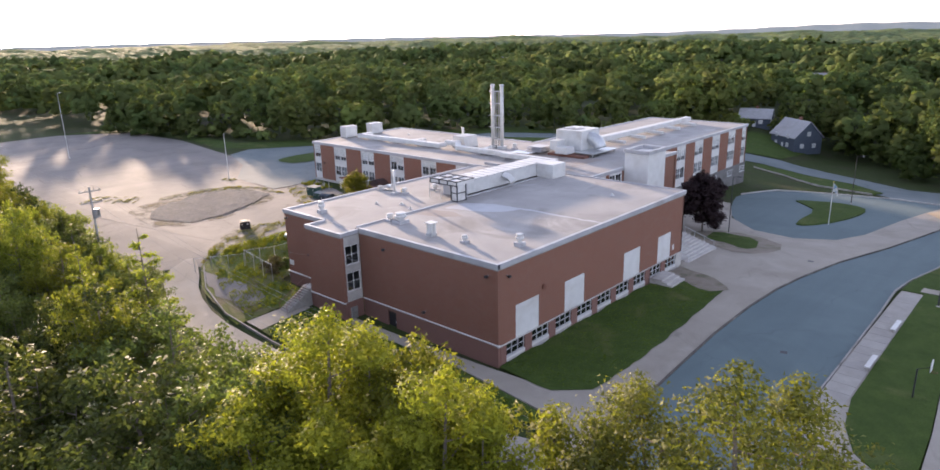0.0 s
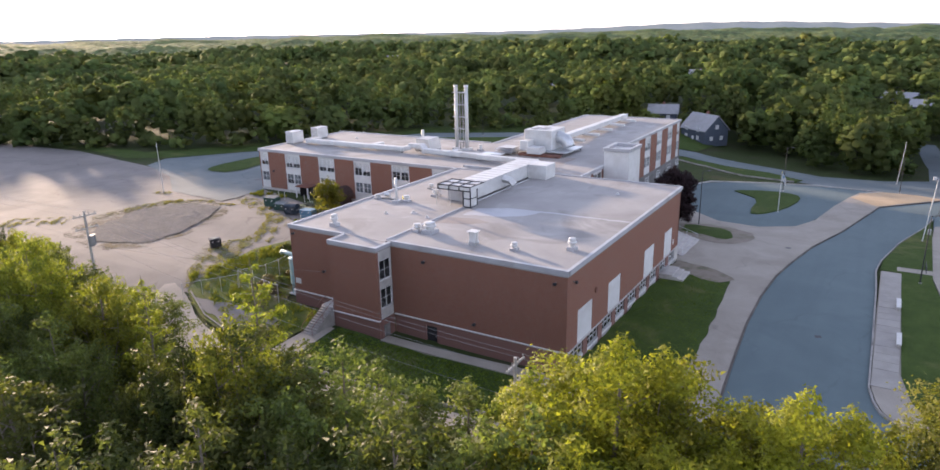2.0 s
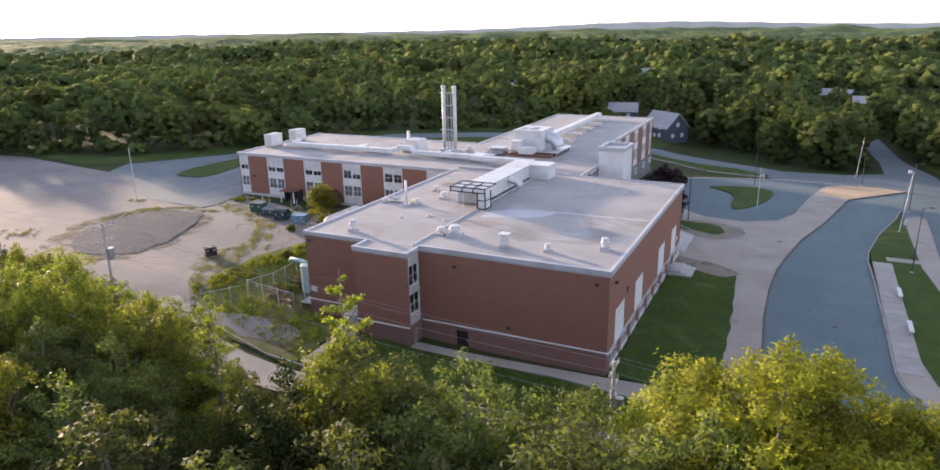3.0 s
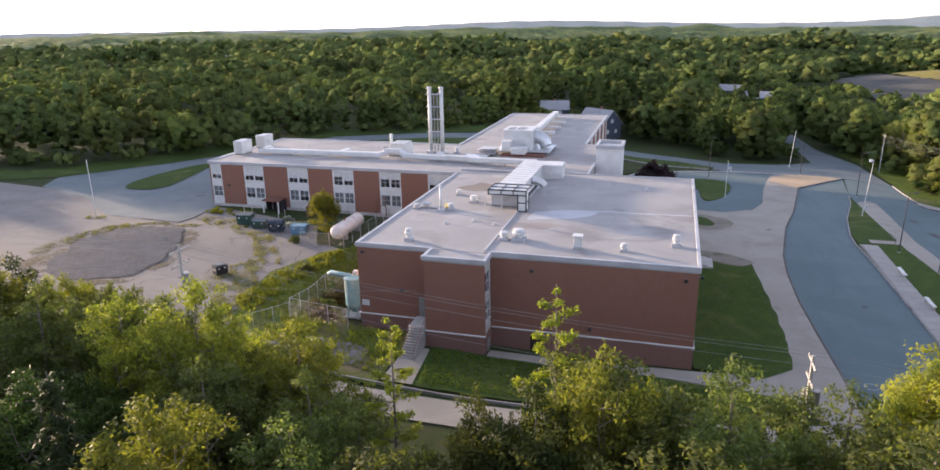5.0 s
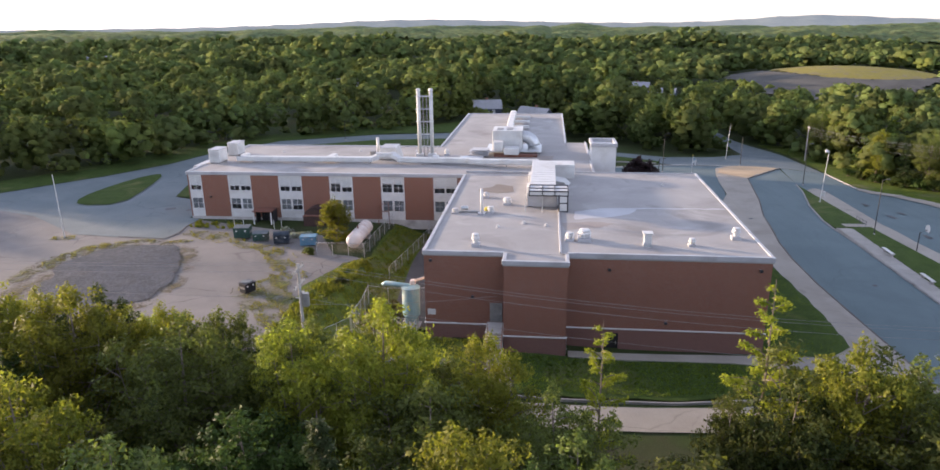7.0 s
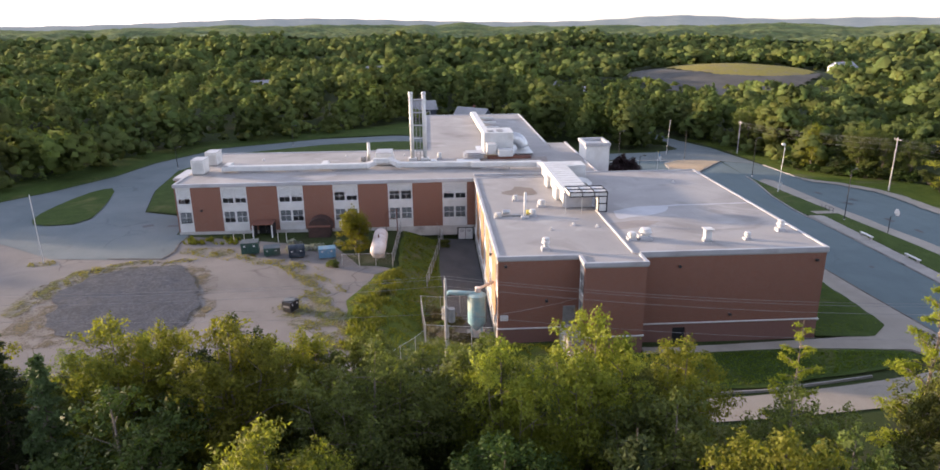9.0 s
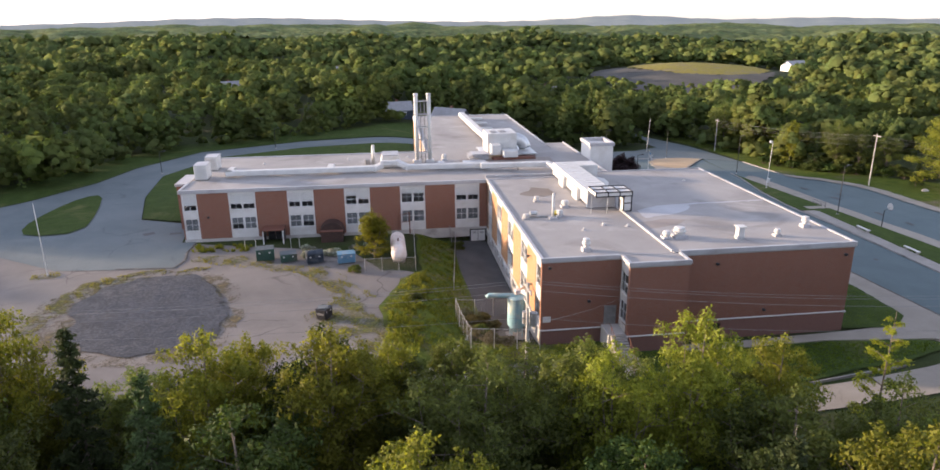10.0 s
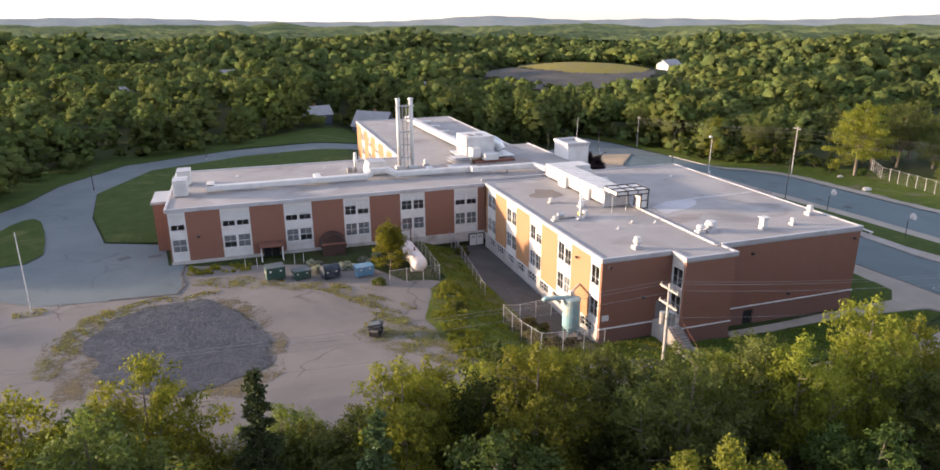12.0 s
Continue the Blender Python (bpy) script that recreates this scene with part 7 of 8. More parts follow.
def plant(proto, x, y, top, wide=1.0, turn=0.0, base=None, proto_tall=16.0, label=""):
    """A copy of a tree that ends at the height top."""
    z = float(height(x, y)) - 0.05 if base is None else base
    s = (top - z) / proto_tall
    m = Matrix.Translation((x, y, z)) @ Matrix.Rotation(turn, 4, "Z") @ Matrix.Diagonal((s * wide, s * wide, s, 1))
    ob = copy_thing(proto, m)
    if label:
        tagged(ob, label)
    return ob


GREEN_LABEL = "green broad-leaved tree in the belt beside the lane"
PROTO = [broad_tree(11 + k, 16.0, w, 20000, "", mat, GREEN_LABEL, clear=c, size=0.172) for k, (w, mat, c) in enumerate(((5.6, LEAF, 0.2), (6.0, LEAF, 0.26), (5.0, LEAF_DARK, 0.18), (5.6, LEAF, 0.22), (4.6, LEAF, 0.16)))]
BRIGHT = broad_tree(31, 16.0, 5.6, 22000, "", LEAF_MAPLE, "sunlit yellow-green maple beside the lane", clear=0.2, size=0.166)
NEAREST = broad_tree(33, 16.0, 5.0, 98000, "", LEAF_BRIGHT, "sunlit yellow-green maple beside the lane", clear=0.2, size=0.10, bulk=1.2)
OLIVE = broad_tree(35, 16.0, 5.0, 105000, "", LEAF_OLIVE, "olive-green maple beside the road", clear=0.2, size=0.092, bulk=1.35)
LIGHT = [broad_tree(71 + k, 16.0, 4.8, 9500, "", LEAF, GREEN_LABEL, clear=0.25, size=0.19) for k in range(2)]
SPRUCE = conifer(41, 16.0, 3.2, 15000, NEEDLE, "dark green spruce among broad-leaved trees")
LARCH = conifer(42, 16.0, 3.8, 9000, LEAF_BRIGHT, "thin open-crowned larch beside the lane", sparse=True)

tree_rng = random.Random(8)
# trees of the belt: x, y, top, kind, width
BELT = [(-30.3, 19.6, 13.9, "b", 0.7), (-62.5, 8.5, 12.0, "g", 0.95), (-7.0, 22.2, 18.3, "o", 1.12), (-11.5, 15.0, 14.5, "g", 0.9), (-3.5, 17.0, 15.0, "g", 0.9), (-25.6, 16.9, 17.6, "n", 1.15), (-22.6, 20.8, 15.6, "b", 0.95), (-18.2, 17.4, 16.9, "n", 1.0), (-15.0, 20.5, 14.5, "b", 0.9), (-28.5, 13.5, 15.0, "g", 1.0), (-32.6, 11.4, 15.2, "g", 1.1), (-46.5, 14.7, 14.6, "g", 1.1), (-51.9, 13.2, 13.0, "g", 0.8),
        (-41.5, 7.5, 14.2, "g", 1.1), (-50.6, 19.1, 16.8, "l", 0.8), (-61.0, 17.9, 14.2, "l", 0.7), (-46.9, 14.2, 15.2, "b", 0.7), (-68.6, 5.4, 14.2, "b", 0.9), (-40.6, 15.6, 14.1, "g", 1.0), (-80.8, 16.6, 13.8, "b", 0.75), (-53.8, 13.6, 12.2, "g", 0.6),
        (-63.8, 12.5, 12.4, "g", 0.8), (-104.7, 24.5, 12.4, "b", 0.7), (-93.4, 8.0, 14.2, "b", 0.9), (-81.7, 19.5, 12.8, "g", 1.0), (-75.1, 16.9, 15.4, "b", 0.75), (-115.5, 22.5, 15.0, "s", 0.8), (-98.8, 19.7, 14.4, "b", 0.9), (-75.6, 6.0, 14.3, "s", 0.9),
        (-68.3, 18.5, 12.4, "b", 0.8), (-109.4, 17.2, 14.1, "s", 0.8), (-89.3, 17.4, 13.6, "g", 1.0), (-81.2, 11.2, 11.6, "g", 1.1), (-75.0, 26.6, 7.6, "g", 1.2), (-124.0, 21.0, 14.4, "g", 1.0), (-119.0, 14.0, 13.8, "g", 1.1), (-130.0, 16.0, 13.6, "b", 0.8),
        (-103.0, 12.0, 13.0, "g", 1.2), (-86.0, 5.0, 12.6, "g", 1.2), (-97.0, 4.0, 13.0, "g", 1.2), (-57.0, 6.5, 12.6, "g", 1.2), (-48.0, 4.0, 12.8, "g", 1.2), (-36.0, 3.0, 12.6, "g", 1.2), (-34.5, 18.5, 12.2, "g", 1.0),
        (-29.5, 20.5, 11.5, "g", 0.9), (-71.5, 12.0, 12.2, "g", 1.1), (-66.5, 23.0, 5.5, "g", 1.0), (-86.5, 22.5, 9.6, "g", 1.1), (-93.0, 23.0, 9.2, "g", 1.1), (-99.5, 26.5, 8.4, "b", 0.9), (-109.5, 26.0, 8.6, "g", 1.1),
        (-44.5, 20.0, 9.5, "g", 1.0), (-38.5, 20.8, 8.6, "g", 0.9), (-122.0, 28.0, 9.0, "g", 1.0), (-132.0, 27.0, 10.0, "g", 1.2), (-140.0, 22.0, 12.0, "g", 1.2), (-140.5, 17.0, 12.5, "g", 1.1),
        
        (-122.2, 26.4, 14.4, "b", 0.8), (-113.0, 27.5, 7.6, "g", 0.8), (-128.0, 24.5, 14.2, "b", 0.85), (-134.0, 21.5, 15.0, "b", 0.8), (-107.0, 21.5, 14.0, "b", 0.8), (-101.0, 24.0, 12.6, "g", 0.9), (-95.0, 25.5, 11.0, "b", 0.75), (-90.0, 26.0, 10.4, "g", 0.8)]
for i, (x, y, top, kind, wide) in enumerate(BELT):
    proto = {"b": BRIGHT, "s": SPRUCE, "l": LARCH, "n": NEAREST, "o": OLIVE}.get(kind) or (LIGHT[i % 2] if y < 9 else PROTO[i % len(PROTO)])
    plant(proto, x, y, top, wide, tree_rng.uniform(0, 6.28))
# lower trees that close the belt towards the lot
for i in range(15):
    x = -139.0 + 4.9 * i
    plant(PROTO[i % len(PROTO)] if i % 4 else BRIGHT, x, 25.5 + 3.0 * math.sin(i * 1.7) - (3.0 if x > -84 else 0.0), 8.6 + 1.4 * math.sin(i * 2.3 + 1), 1.15, i * 0.9)
for i, (x, y, top) in enumerate(((-143, 27, 12.0), (-149, 21, 12.5), (-137, 29, 10.5), (-152, 29, 11.0))):
    plant(BRIGHT if i % 2 == 0 else PROTO[i], x, y, top, 0.95, i * 1.4)
# Out-of-view trees added in the west to keep low sun off the belt
WEST_SHADE_TREES = [(-150, 26), (-158, 20), (-166, 28), (-146, 14), (-157, 8), (-170, 14), (-180, 24), (-178, 8), (-190, 18), (-202, 20), (-198, 6), (-214, 16)]
for i, (x, y) in enumerate(WEST_SHADE_TREES):
    plant(LIGHT[i % 2], x, y, tree_rng.uniform(9.5, 12.5), 1.15, tree_rng.uniform(0, 6.28))
PURPLE = broad_tree(51, 10.4, 3.8, 30000, "", LEAF_PURPLE, "dark purple-leaved tree beside the entrance stairs", clear=0.16, size=0.24, bulk=1.4)
PURPLE.matrix_basis = Matrix.Translation((-47.0, 109.2, float(height(-47, 109.2)) + 0.2))
plant(BRIGHT, 29.0, 113.0, 13.6, 1.32, 1.0, label="large yellowing tree beyond the lot")
for i, (x, y, top, k, w) in enumerate(((26.6, 118.8, 0.9, "s", 1.5), (12.8, 147.0, 6.4, "b", 0.75), (16.6, 142.0, 4.2, "s", 1.1), (20.4, 139.0, 7.6, "g", 0.9), (24.6, 136.0, 6.0, "g", 0.9), (29.5, 132.5, 5.4, "g", 1.0), (46, 104, 8.5, "g", 1.0), (22, 164, 6.0, "g", 1.0), (15, 188, 6.0, "g", 1.1), (36, 96, 1.5, "g", 1.0))):
    proto = {"b": BRIGHT, "s": SPRUCE}.get(k) or PROTO[i % len(PROTO)]
    plant(proto, x, y, top, w, i * 1.3, label="tree at the edge of the woods beyond the lot")
for i, (x, y, top) in enumerate(((44, 122, 8.0), (52, 121, 9.0), (60, 117, 9.5), (50, 130, 10.0), (59, 128, 10.5), (69, 120, 10.0), (68, 131, 11.0), (78, 124, 11.0), (42, 129, 8.5), (80, 112, 11.5), (90, 104, 12.0))):
    plant(LIGHT[i % 2], x, y, top, 1.35, i * 1.7, label="tree at the edge of the woods beyond the lot")
verge_bush = shrub(66, 3.0, 2.2, 2200, LEAF_DARK, "bush", "dense dark green bush at the edge of the woods", "bush")
verge_bush.location = (10.8, 149.0, float(height(10.8, 149)))
for i, (x, y, s) in enumerate(((12.6, 145.4, 1.0), (14.6, 143.0, 0.9), (16.4, 140.4, 1.15), (18.8, 138.6, 1.0), (21.0, 136.6, 1.2), (23.4, 134.6, 1.0), (26.0, 133.4, 1.2), (28.6, 131.0, 1.1), (31.6, 128.6, 1.2), (9.6, 154.0, 0.9), (35.0, 126.4, 1.2), (31.6, 113.6, 0.8))):
    copy_thing(verge_bush, Matrix.Translation((x, y, float(height(x, y)))) @ Matrix.Rotation(i * 1.3, 4, "Z") @ Matrix.Scale(s, 4))
yard = broad_tree(63, 7.2, 2.6, 11000, "", LEAF_BRIGHT, "tall sunlit yellow-green shrub beside the white tank", clear=0.06, size=0.15, bulk=1.35)
yard.name = "shrub"
tagged(yard, category="shrub")
yard.location = (-96.6, 75.0, float(height(-96.6, 75.0)) + 0.05)
low = shrub(62, 1.6, 1.5, 1500, LEAF, "bush", "low green bush in the fenced yard", "bush")
low.location = (-84.5, 52.0, float(height(-84.5, 52)) + 0.1)
for i, (x, y, s) in enumerate(((-99.2, 70.0, 0.7), (-91.5, 60.0, 0.7), (-83.4, 83.0, 0.9), (-84.0, 50.0, 0.6))):
    copy_thing(low, Matrix.Translation((x, y, float(height(x, y)) + 0.1)) @ Matrix.Rotation(i * 1.1, 4, "Z") @ Matrix.Scale(s, 4))
dry = shrub(65, 1.7, 1.6, 1600, DRY_LEAF, "bush", "dry brown-green brush in the fenced yard", "bush")
dry.location = (-84.8, 54.6, float(height(-84.8, 54.6)) + 0.1)
for i, (x, y, s) in enumerate(((-83.4, 56.0, 0.8), (-82.4, 54.0, 0.7), (-85.2, 50.4, 1.0), (-83.6, 48.6, 0.9), (-81.8, 48.0, 0.7), (-85.4, 57.2, 0.7))):
    copy_thing(dry, Matrix.Translation((x, y, float(height(x, y)) + 0.1)) @ Matrix.Rotation(i * 1.9, 4, "Z") @ Matrix.Scale(s, 4))
# weeds with white flower heads behind the bins
flower_rng = random.Random(21)
tuft = shrub(64, 1.0, 0.7, 420, FLOWER, "flowering_weed", "clump of tall weeds with white flower heads", "weed")
tuft.location = (-106.5, 78.4, float(height(-106.5, 78.4)) + 0.05)
for i in range(16):
    x, y = flower_rng.uniform(-108.5, -97.0), flower_rng.uniform(77.0, 81.5)
    copy_thing(tuft, Matrix.Translation((x, y, float(height(x, y)) + 0.05)) @ Matrix.Rotation(i * 1.3, 4, "Z") @ Matrix.Scale(flower_rng.uniform(0.7, 1.3), 4))
for p in (*PROTO, *LIGHT, NEAREST, OLIVE, BRIGHT, SPRUCE, LARCH):
    for o in (p, *p.children_recursive):
        bpy.data.objects.remove(o)

# ---- grass and weeds: blades in tufts ----
def blades(name, label, patches, dense, low, high, lift, material, seed, sparse=0.0):
    """Tufts of three blades over ground outlines; sparse leaves bare places between them."""
    gen = np.random.default_rng(seed)
    verts = []
    for poly in patches:
        p = np.array(poly)
        (x0, y0), (x1, y1) = p.min(0), p.max(0)
        k = int((x1 - x0) * (y1 - y0) * dense)
        x, y = gen.uniform(x0, x1, k), gen.uniform(y0, y1, k)
        keep = inside(poly, x, y)
        if sparse:
            wave = np.sin(x * 0.9 + 1.7 * np.sin(y * 0.55)) * np.cos(y * 0.8 + 1.3 * np.sin(x * 0.45)) + 0.6 * np.sin(x * 2.3 + y * 1.9)
            keep &= wave + gen.normal(0, 0.25, k) > sparse
        x, y = x[keep], y[keep]
        z = height(x, y) + lift
        for _ in range(3):
            a, h = gen.uniform(0, 6.28, len(x)), gen.uniform(low, high, len(x))
            w, tip = 0.22 * h + 0.02, gen.normal(0, 0.45, (2, len(x))) * h
            side = np.stack([np.cos(a) * w, np.sin(a) * w, np.zeros(len(x))], -1)
            foot = np.stack([x + gen.normal(0, 0.08, len(x)), y + gen.normal(0, 0.08, len(x)), z - 0.02], -1)
            verts.append(np.stack([foot - side, foot + side, foot + np.stack([tip[0], tip[1], h], -1)], 1).reshape(-1, 3))
    v = np.concatenate(verts)
    mesh = raw_mesh(name, v, np.arange(len(v)).reshape(-1, 3), material)
    return tagged(link(name, mesh, material), label, "grass", kind="stuff")


SLOPE = [(-72, 38.2), (-84, 40.8), (-90, 44), (-93.4, 50), (-95.4, 58), (-92.6, 65.6), (-89.6, 70), (-89.6, 86), (-84.4, 86), (-84.6, 72), (-84, 58), (-83, 51), (-79.4, 48), (-72, 47)]
blades("grass", "short green grass beside the school walls", [[(-67.2, 37.8), (-52, 38.2), (-38, 40.8), (-32.4, 42.6), (-33.4, 43.8), (-45, 45.2), (-62, 44.9), (-67.8, 45.0)], [(-40.4, 48.8), (-34.2, 48.4), (-31.6, 51), (-31.3, 59), (-31.7, 69), (-32.3, 80), (-32.8, 82), (-40.4, 84)]], 16, 0.08, 0.2, 0.24, BLADE, 81)
blades("rough_grass", "rough sunlit grass on the slope beside the school", [SLOPE], 13, 0.10, 0.34, 0.2, ROUGH_BLADE, 82, -0.35)
blades("weeds", "straggling yellow-green weeds at the lot's edge", [
    [(-124, 80), (-115, 79), (-109, 74), (-103, 72.5), (-99, 66), (-96, 61), (-100, 60), (-106, 69), (-113, 73), (-120, 76)], [(-105, 56), (-101.5, 62), (-98, 60), (-95, 53), (-91.5, 46), (-92.5, 42.6), (-97, 47), (-101, 51)],
    [(-136.6, 66), (-133.4, 72.4), (-128, 74.6), (-119, 75), (-121, 73.4), (-128.5, 72.8), (-133.0, 68), (-135, 60), (-136.6, 60)], [(-143, 73), (-140, 73.4), (-138.6, 75), (-141, 76), (-143.2, 75)],
    [(-150, 50), (-141, 56), (-138, 52), (-147, 45)]], 16, 0.05, 0.22, 0.1, WEED_BLADE, 83, 0.15)

blades("tall_weeds", "tall yellow-green weeds along the edge of the slope", [[(-95.4, 46), (-94.6, 58), (-91.6, 67), (-89.6, 69.5), (-88.6, 66), (-90.6, 57), (-91.2, 48), (-93, 44)], [(-123.6, 81.6), (-115.4, 81), (-115.2, 83.4), (-123.6, 85)]], 14, 0.2, 0.62, 0.16, ROUGH_BLADE, 84, -0.2)

# ---- woods: too many trees to count ----
CAMPUS = [(-266, 16), (-264, 60), (-244, 86), (-206, 102), (-188, 107), (-174, 117), (-164, 131), (-160, 151), (-151, 175), (-133, 184), (-117, 193), (-98, 214), (-84, 236), (-60, 236), (-46, 219), (-37, 198), (-25, 187), (-11, 190), (-11, 275), (1, 275), (4, 216), (9, 194),
          (11, 168), (12.5, 151), (16, 143.5), (23, 136.5), (35, 127), (48, 119), (78, 124), (96, 128), (96, -400), (-290, -400)]
HOUSES = ((194, 438, 17), (178, 424, 14), (-14, 390, 10), (-4, 356, 10), (-69.5, 228, 9), (-88, 244, 7), (-168, 338, 10), (-118, 424, 9), (-445, 540, 14))


def edge_gap(px, py):
    """How far each place lies from the edge of the school's grounds."""
    best = np.full(px.shape, 1e9)
    for (x1, y1), (x2, y2) in zip(CAMPUS, CAMPUS[1:]):
        dx, dy = x2 - x1, y2 - y1
        q = np.clip(((px - x1) * dx + (py - y1) * dy) / (dx * dx + dy * dy), 0, 1)
        best = np.minimum(best, np.hypot(px - x1 - q * dx, py - y1 - q * dy))
    return best


def woods_spots(gap, near, far, seed):
    """Jittered tree places between two distances, outside the school's grounds and within the open side."""
    gen = np.random.default_rng(seed)
    ax, ay = np.meshgrid(np.arange(-far, far, gap), np.arange(-far * 0.4, far, gap))
    px = (ax + gen.uniform(-0.62, 0.62, ax.shape) * gap).ravel() - 70
    py = (ay + gen.uniform(-0.62, 0.62, ay.shape) * gap).ravel() + 80
    d = np.hypot(px + 70, py - 80)
    yaw = np.degrees(np.arctan2(-px - 70, py - 80))
    keep = (d >= near) & (d < far) & (yaw > -62) & (yaw < 88) & ~inside(CAMPUS, px, py)
    keep &= ~inside([(38, 452), (38, 382), (58, 334), (106, 332), (150, 372), (182, 416), (166, 458), (140, 492), (72, 490)], px, py)
    for hx, hy, gap_round in HOUSES:
        keep &= np.hypot(px - hx, py - hy) > gap_round
    return px[keep], py[keep], gen


def crowns(px, py, gen, lobes, per, wide, tall, tri, name, label, low=1.25, material=None, deep=False, level=1, bulk=(0.34, 0.54)):
    """Crowns as domes of solid leafy lobes with loose sprays on them, all in one mesh."""
    material = material or WOODS_LEAF
    k = len(px)
    g = height(px, py)
    patch = 0.5 + 0.5 * np.sin(px / 37 + 1.3) * np.cos(py / 29 + 0.7)
    young = inside([(-34, 330), (-20, 300), (20, 262), (70, 262), (140, 296), (190, 400), (60, 380), (34, 400), (-34, 384)], px, py)
    tl = tall * gen.uniform(0.58, 1.14, k) * (0.80 + 0.38 * patch) * np.where(young, 0.55, 1.0)
    for hx, hy, gap_round in HOUSES:
        away = np.array([-70.0 - hx, -5.0 - hy])
        away = away / np.hypot(*away)
        along, across = (px - hx) * away[0] + (py - hy) * away[1], (px - hx) * away[1] - (py - hy) * away[0]
        tl = np.where((along > 0) & (along < 70) & (np.abs(across) < gap_round), np.minimum(tl, 3.0 + 0.05 * along), tl)
    big_tree = gen.uniform(0, 1, k) < 0.22
    r = wide * gen.uniform(0.60, 1.25, k) * np.where(young, 0.7, 1.0) * np.where(big_tree, 1.25, 1.0)
    tl = tl * np.where(big_tree, 1.12, 1.0)
    grand = (px > -75) & (py > 185) & (px < 110) & (np.hypot(px + 70, py - 80) < 255)
    tl = tl * np.where(grand, 1.28, 1.0)
    r = r * np.where(grand, 1.22, 1.0)
    spiky = gen.uniform(0, 1, k) < 0.16 * (0.4 + 1.4 * (1 - patch))
    r = np.where(spiky, r * 0.5, r)
    tl = np.where(spiky, tl * 1.15, tl)
    half = np.where(spiky, tl * 0.45, np.minimum(tl * 0.45, r * gen.uniform(0.72, 1.0, k)))
    half = tl * 0.46 if deep else half
    hub = np.stack([px, py, g + tl - half], -1)
    span = np.stack([r, r, half], -1)
    base = bmesh.new()
    bmesh.ops.create_icosphere(base, subdivisions=level, radius=1.0)
    ico = np.array([v.co[:] for v in base.verts])
    ico_f = np.array([[v.index for v in f.verts] for f in base.faces if f.calc_center_median().z > -0.55])
    base.free()
    q = len(ico)
    # lobes spread over the upper dome, the first at the hub
    up = 1 - low * (np.arange(lobes) + gen.uniform(0.0, 0.9, (k, lobes))) / lobes
    az = np.arange(lobes) * 2.39996 + gen.uniform(0, 6.28, (k, 1)) + gen.uniform(-0.45, 0.45, (k, lobes))
    flat = np.sqrt(np.maximum(0, 1 - up ** 2)) * np.where(spiky[:, None], 0.62 - 0.42 * up, 1.0)
    way = np.stack([np.cos(az) * flat, np.sin(az) * flat, up], -1)
    lob = hub[:, None] + way * span[:, None] * gen.uniform(0.50, 0.84, (k, lobes, 1))
    big = r[:, None] * gen.uniform(*bulk, (k, lobes)) * np.where(spiky[:, None], 0.75, 1.0)
    shape = ico[None, None] * big[..., None, None] * gen.uniform(0.58, 1.3, (k, lobes, q, 1)) * np.array([1.0, 1.0, 0.82])
    cv = lob[:, :, None] + shape
    cn = unit(ico[None, None] * 0.5 + way[:, :, None] * 0.75 + gen.normal(0, 0.26, (k, lobes, q, 3)))
    cf = (ico_f[None] + (np.arange(k * lobes) * q)[:, None, None]).reshape(-1, 3)
    verts, norms, faces = [cv.reshape(-1, 3)], [cn.reshape(-1, 3)], [cf]
    if per:
        d = unit(gen.normal(size=(k, lobes, per, 3)) + way[:, :, None] * 0.6 + np.array([0, 0, 0.35]))
        cen = (lob[:, :, None] + d * (big[:, :, None] * gen.uniform(0.85, 1.22, (k, lobes, per)))[..., None] * np.array([1.0, 1.0, 0.85])).reshape(-1, 3)
        d = d.reshape(-1, 3)
        c = len(cen)
        nrm = unit(d + gen.normal(0, 0.55, (c, 3)))
        t = unit(np.cross(nrm, gen.normal(size=(c, 3))))
        b = np.cross(nrm, t)
        s = (np.repeat(tri * np.clip(r / wide, 0.7, 1.6), lobes * per) * gen.uniform(0.55, 1.35, c))[:, None]
        v = np.stack([cen - t * s, cen + t * s * 0.8 + b * s * 0.5, cen + b * s * 1.1 - t * s * 0.2], 1)
        turn = (np.cross(v[:, 1] - v[:, 0], v[:, 2] - v[:, 0]) * nrm).sum(1) < 0
        v[turn] = v[turn][:, ::-1]
        verts.append(v.reshape(-1, 3))
        norms.append(np.repeat(unit(d * 0.45 + nrm * 0.3 + np.repeat(way.reshape(-1, 3), per, 0) * 0.6), 3, 0))
        faces.append(np.arange(3 * c).reshape(c, 3) + k * lobes * q)
    mesh = raw_mesh(name, np.concatenate(verts), np.concatenate(faces), material)
    ob = link(name, mesh, material, smooth=True)
    mesh.normals_split_custom_set_from_vertices(np.concatenate(norms).astype(np.float32))
    return tagged(ob, label, "woods", kind="stuff")


sx, sy, sg = woods_spots(8.6, 0, 330, 1)
rim = edge_gap(sx, sy) < 22
crowns(sx[rim], sy[rim], sg, 40, 16, 5.2, 14.0, 0.34, "woods_edge", "tall leafy trees along the edge of the woods", 1.8, deep=True, bulk=(0.12, 0.25))
crowns(sx[~rim], sy[~rim], sg, 24, 8, 5.9, 14.5, 0.40, "woods", "mixed green woodland standing round the school grounds", 1.08, bulk=(0.12, 0.27))
sx, sy, sg = woods_spots(4.6, 0, 330, 3)
rim = edge_gap(sx, sy) < 11
crowns(sx[rim], sy[rim], sg, 6, 12, 2.4, 4.6, 0.3, "woods_brush", "green brush at the foot of the woods", 1.7, deep=True)
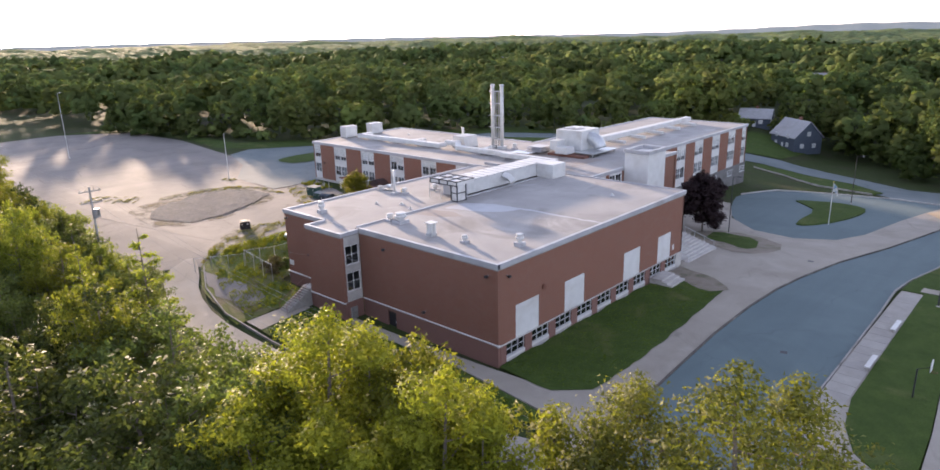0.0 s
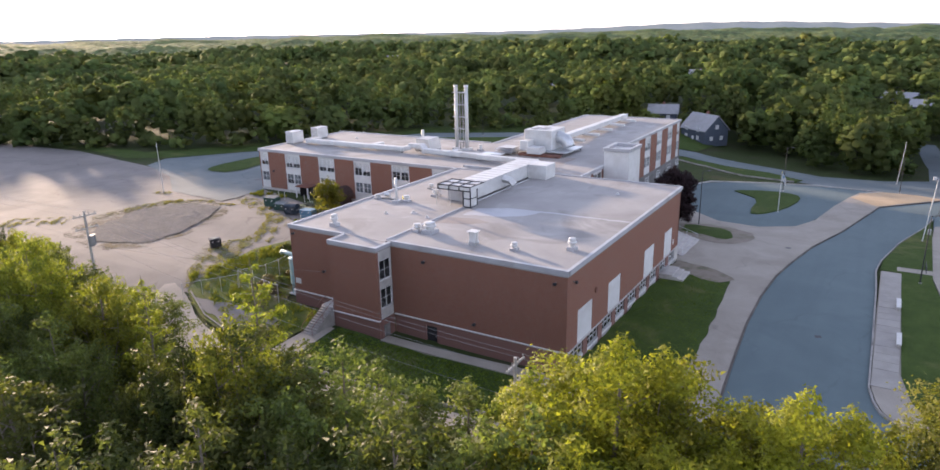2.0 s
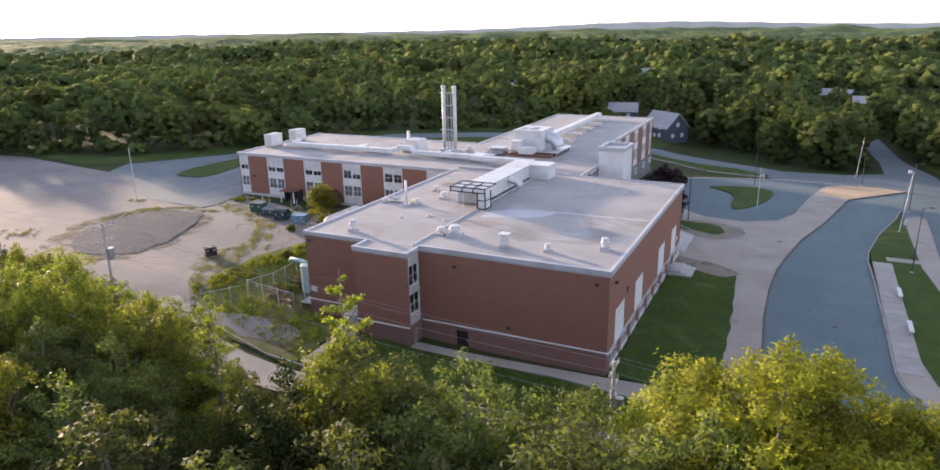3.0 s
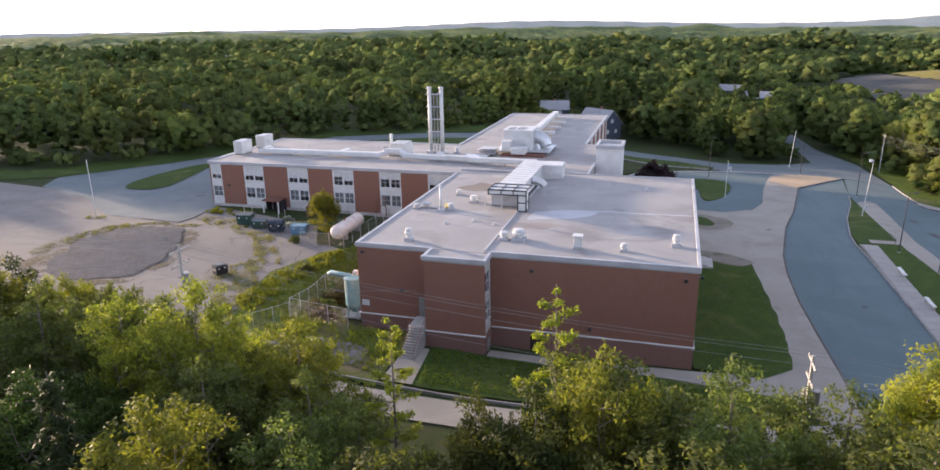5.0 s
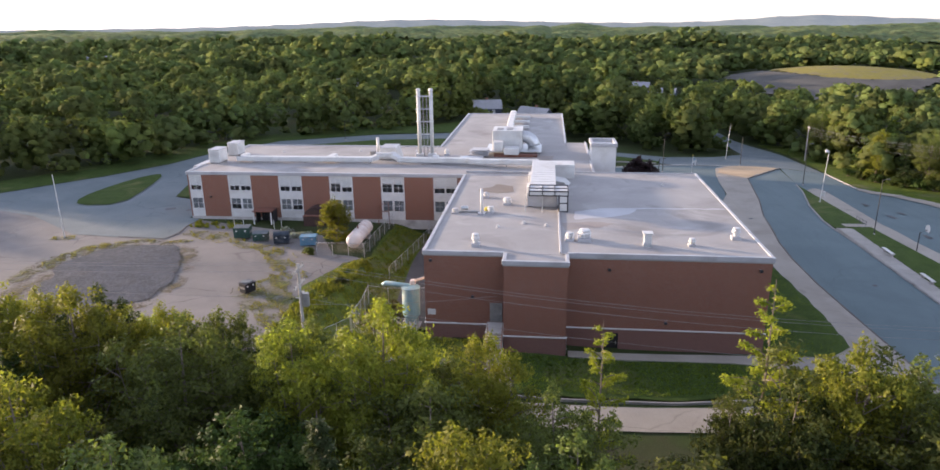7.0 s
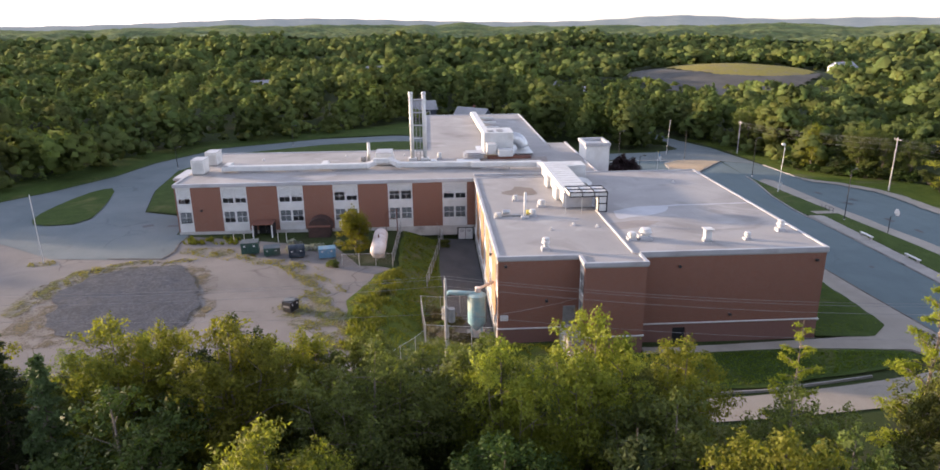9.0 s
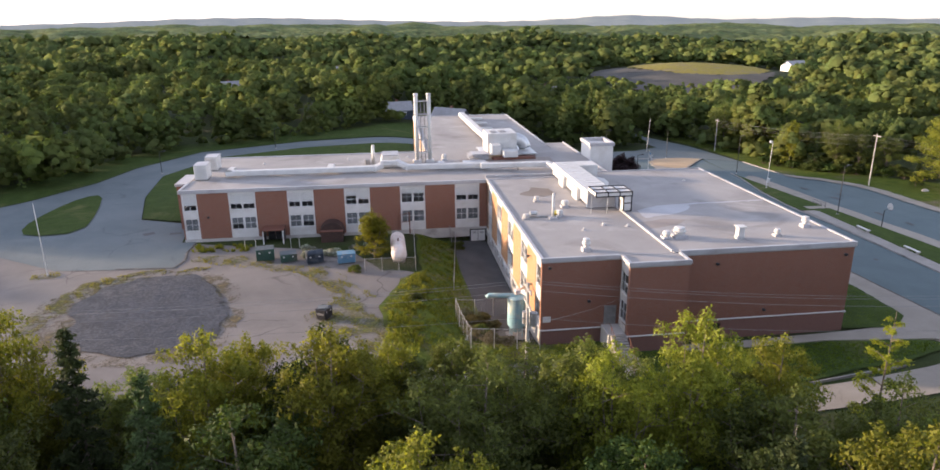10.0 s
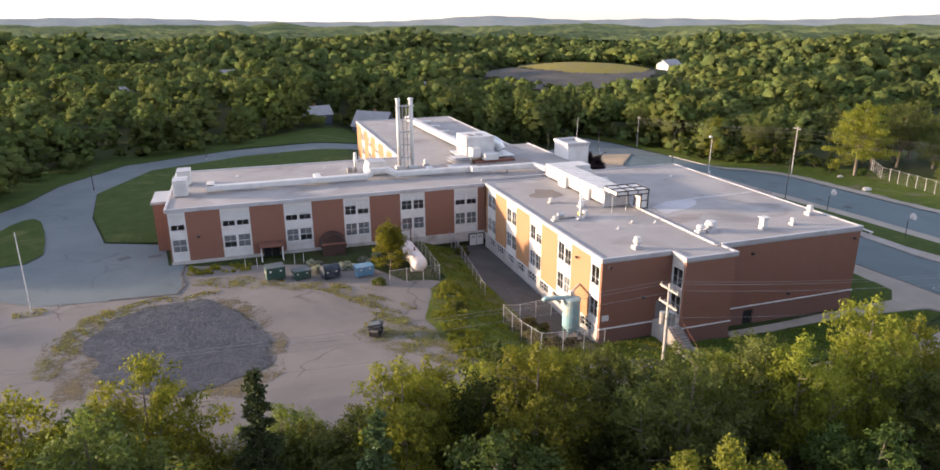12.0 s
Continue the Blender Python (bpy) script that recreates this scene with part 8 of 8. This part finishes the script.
sx, sy, sg = woods_spots(9.6, 330, 560, 2)
crowns(sx, sy, sg, 7, 5, 6.6, 13.5, 0.62, "far_woods", "green woodland on the rolling land beyond", bulk=(0.28, 0.48))
sx, sy, sg = woods_spots(11.6, 560, 950, 4)
crowns(sx, sy, sg, 3, 0, 6.9, 13.5, 1.0, "farther_woods", "green woodland on the farther slopes", bulk=(0.46, 0.66))
# added undergrowth whose dark leaf colour paints the shaded gaps beneath the belt
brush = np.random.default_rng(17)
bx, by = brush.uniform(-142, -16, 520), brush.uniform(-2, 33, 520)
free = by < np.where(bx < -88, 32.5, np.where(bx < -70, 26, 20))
crowns(bx[free], by[free], brush, 5, 40, 2.4, 5.2, 0.2, "undergrowth", "undergrowth beneath the belt of trees, leaves darkened for the shaded gaps", 1.6, BRUSH_LEAF, True, bulk=(0.22, 0.36))


def rolling(name, near, far, across, deep, material, label, ridge=None):
    """Treetops of far land as one lumpy sheet between two distances; ridge adds a skyline of its own."""
    yaw = np.radians(np.linspace(-66, 92, across))
    rad = near * (far / near) ** np.linspace(0, 1, deep)
    yy, rr = np.meshgrid(yaw, rad)
    x, y = -70 - np.sin(yy) * rr, 80 + np.cos(yy) * rr
    gen = np.random.default_rng(5)
    lump = 4.5 * np.minimum(1.0, near / rr * 1.2)
    z = height(x, y) + 8 + lump * gen.uniform(0, 1, x.shape) + 2.0 * np.sin(x / 23) * np.cos(y / 31)
    if ridge is not None:
        crest = ridge(np.degrees(yy)) + 1.2 * np.sin(np.degrees(yy) * 2.1) + gen.normal(0, 0.35, x.shape)
        z = -25 + (crest + 25) * step(near, far * 0.93, rr)
    x, y = x + gen.uniform(-2, 2, x.shape), y + gen.uniform(-4, 4, x.shape)
    k, q = x.shape
    i = np.arange(k * q).reshape(k, q)
    f = np.stack([i[:-1, :-1], i[:-1, 1:], i[1:, 1:], i[1:, :-1]], -1).reshape(-1, 4)
    mesh = raw_mesh(name, np.stack([x, y, z], -1).reshape(-1, 3), f, material)
    tagged(link(name, mesh, material, smooth=ridge is not None), label, "woods", kind="stuff")


def skyline(a):
    """Heights of the far hills, by degrees from north towards west."""
    rise = lambda at, wide, high: high * np.exp(-((a - at) / wide) ** 2)
    return 2 + rise(11, 11, 25) + rise(60, 32, 12) + rise(-20, 5.5, 24) + rise(-34, 5, 11) + rise(-56, 9, 28)


rolling("distant_woods", 930, 2100, 620, 70, FAR_LEAF, "wooded land running away towards the hills")
rolling("backdrop_hills", 2100, 3200, 500, 24, HILLS, "smooth hills along the horizon, haze painted as a pale blue-green glow", skyline)
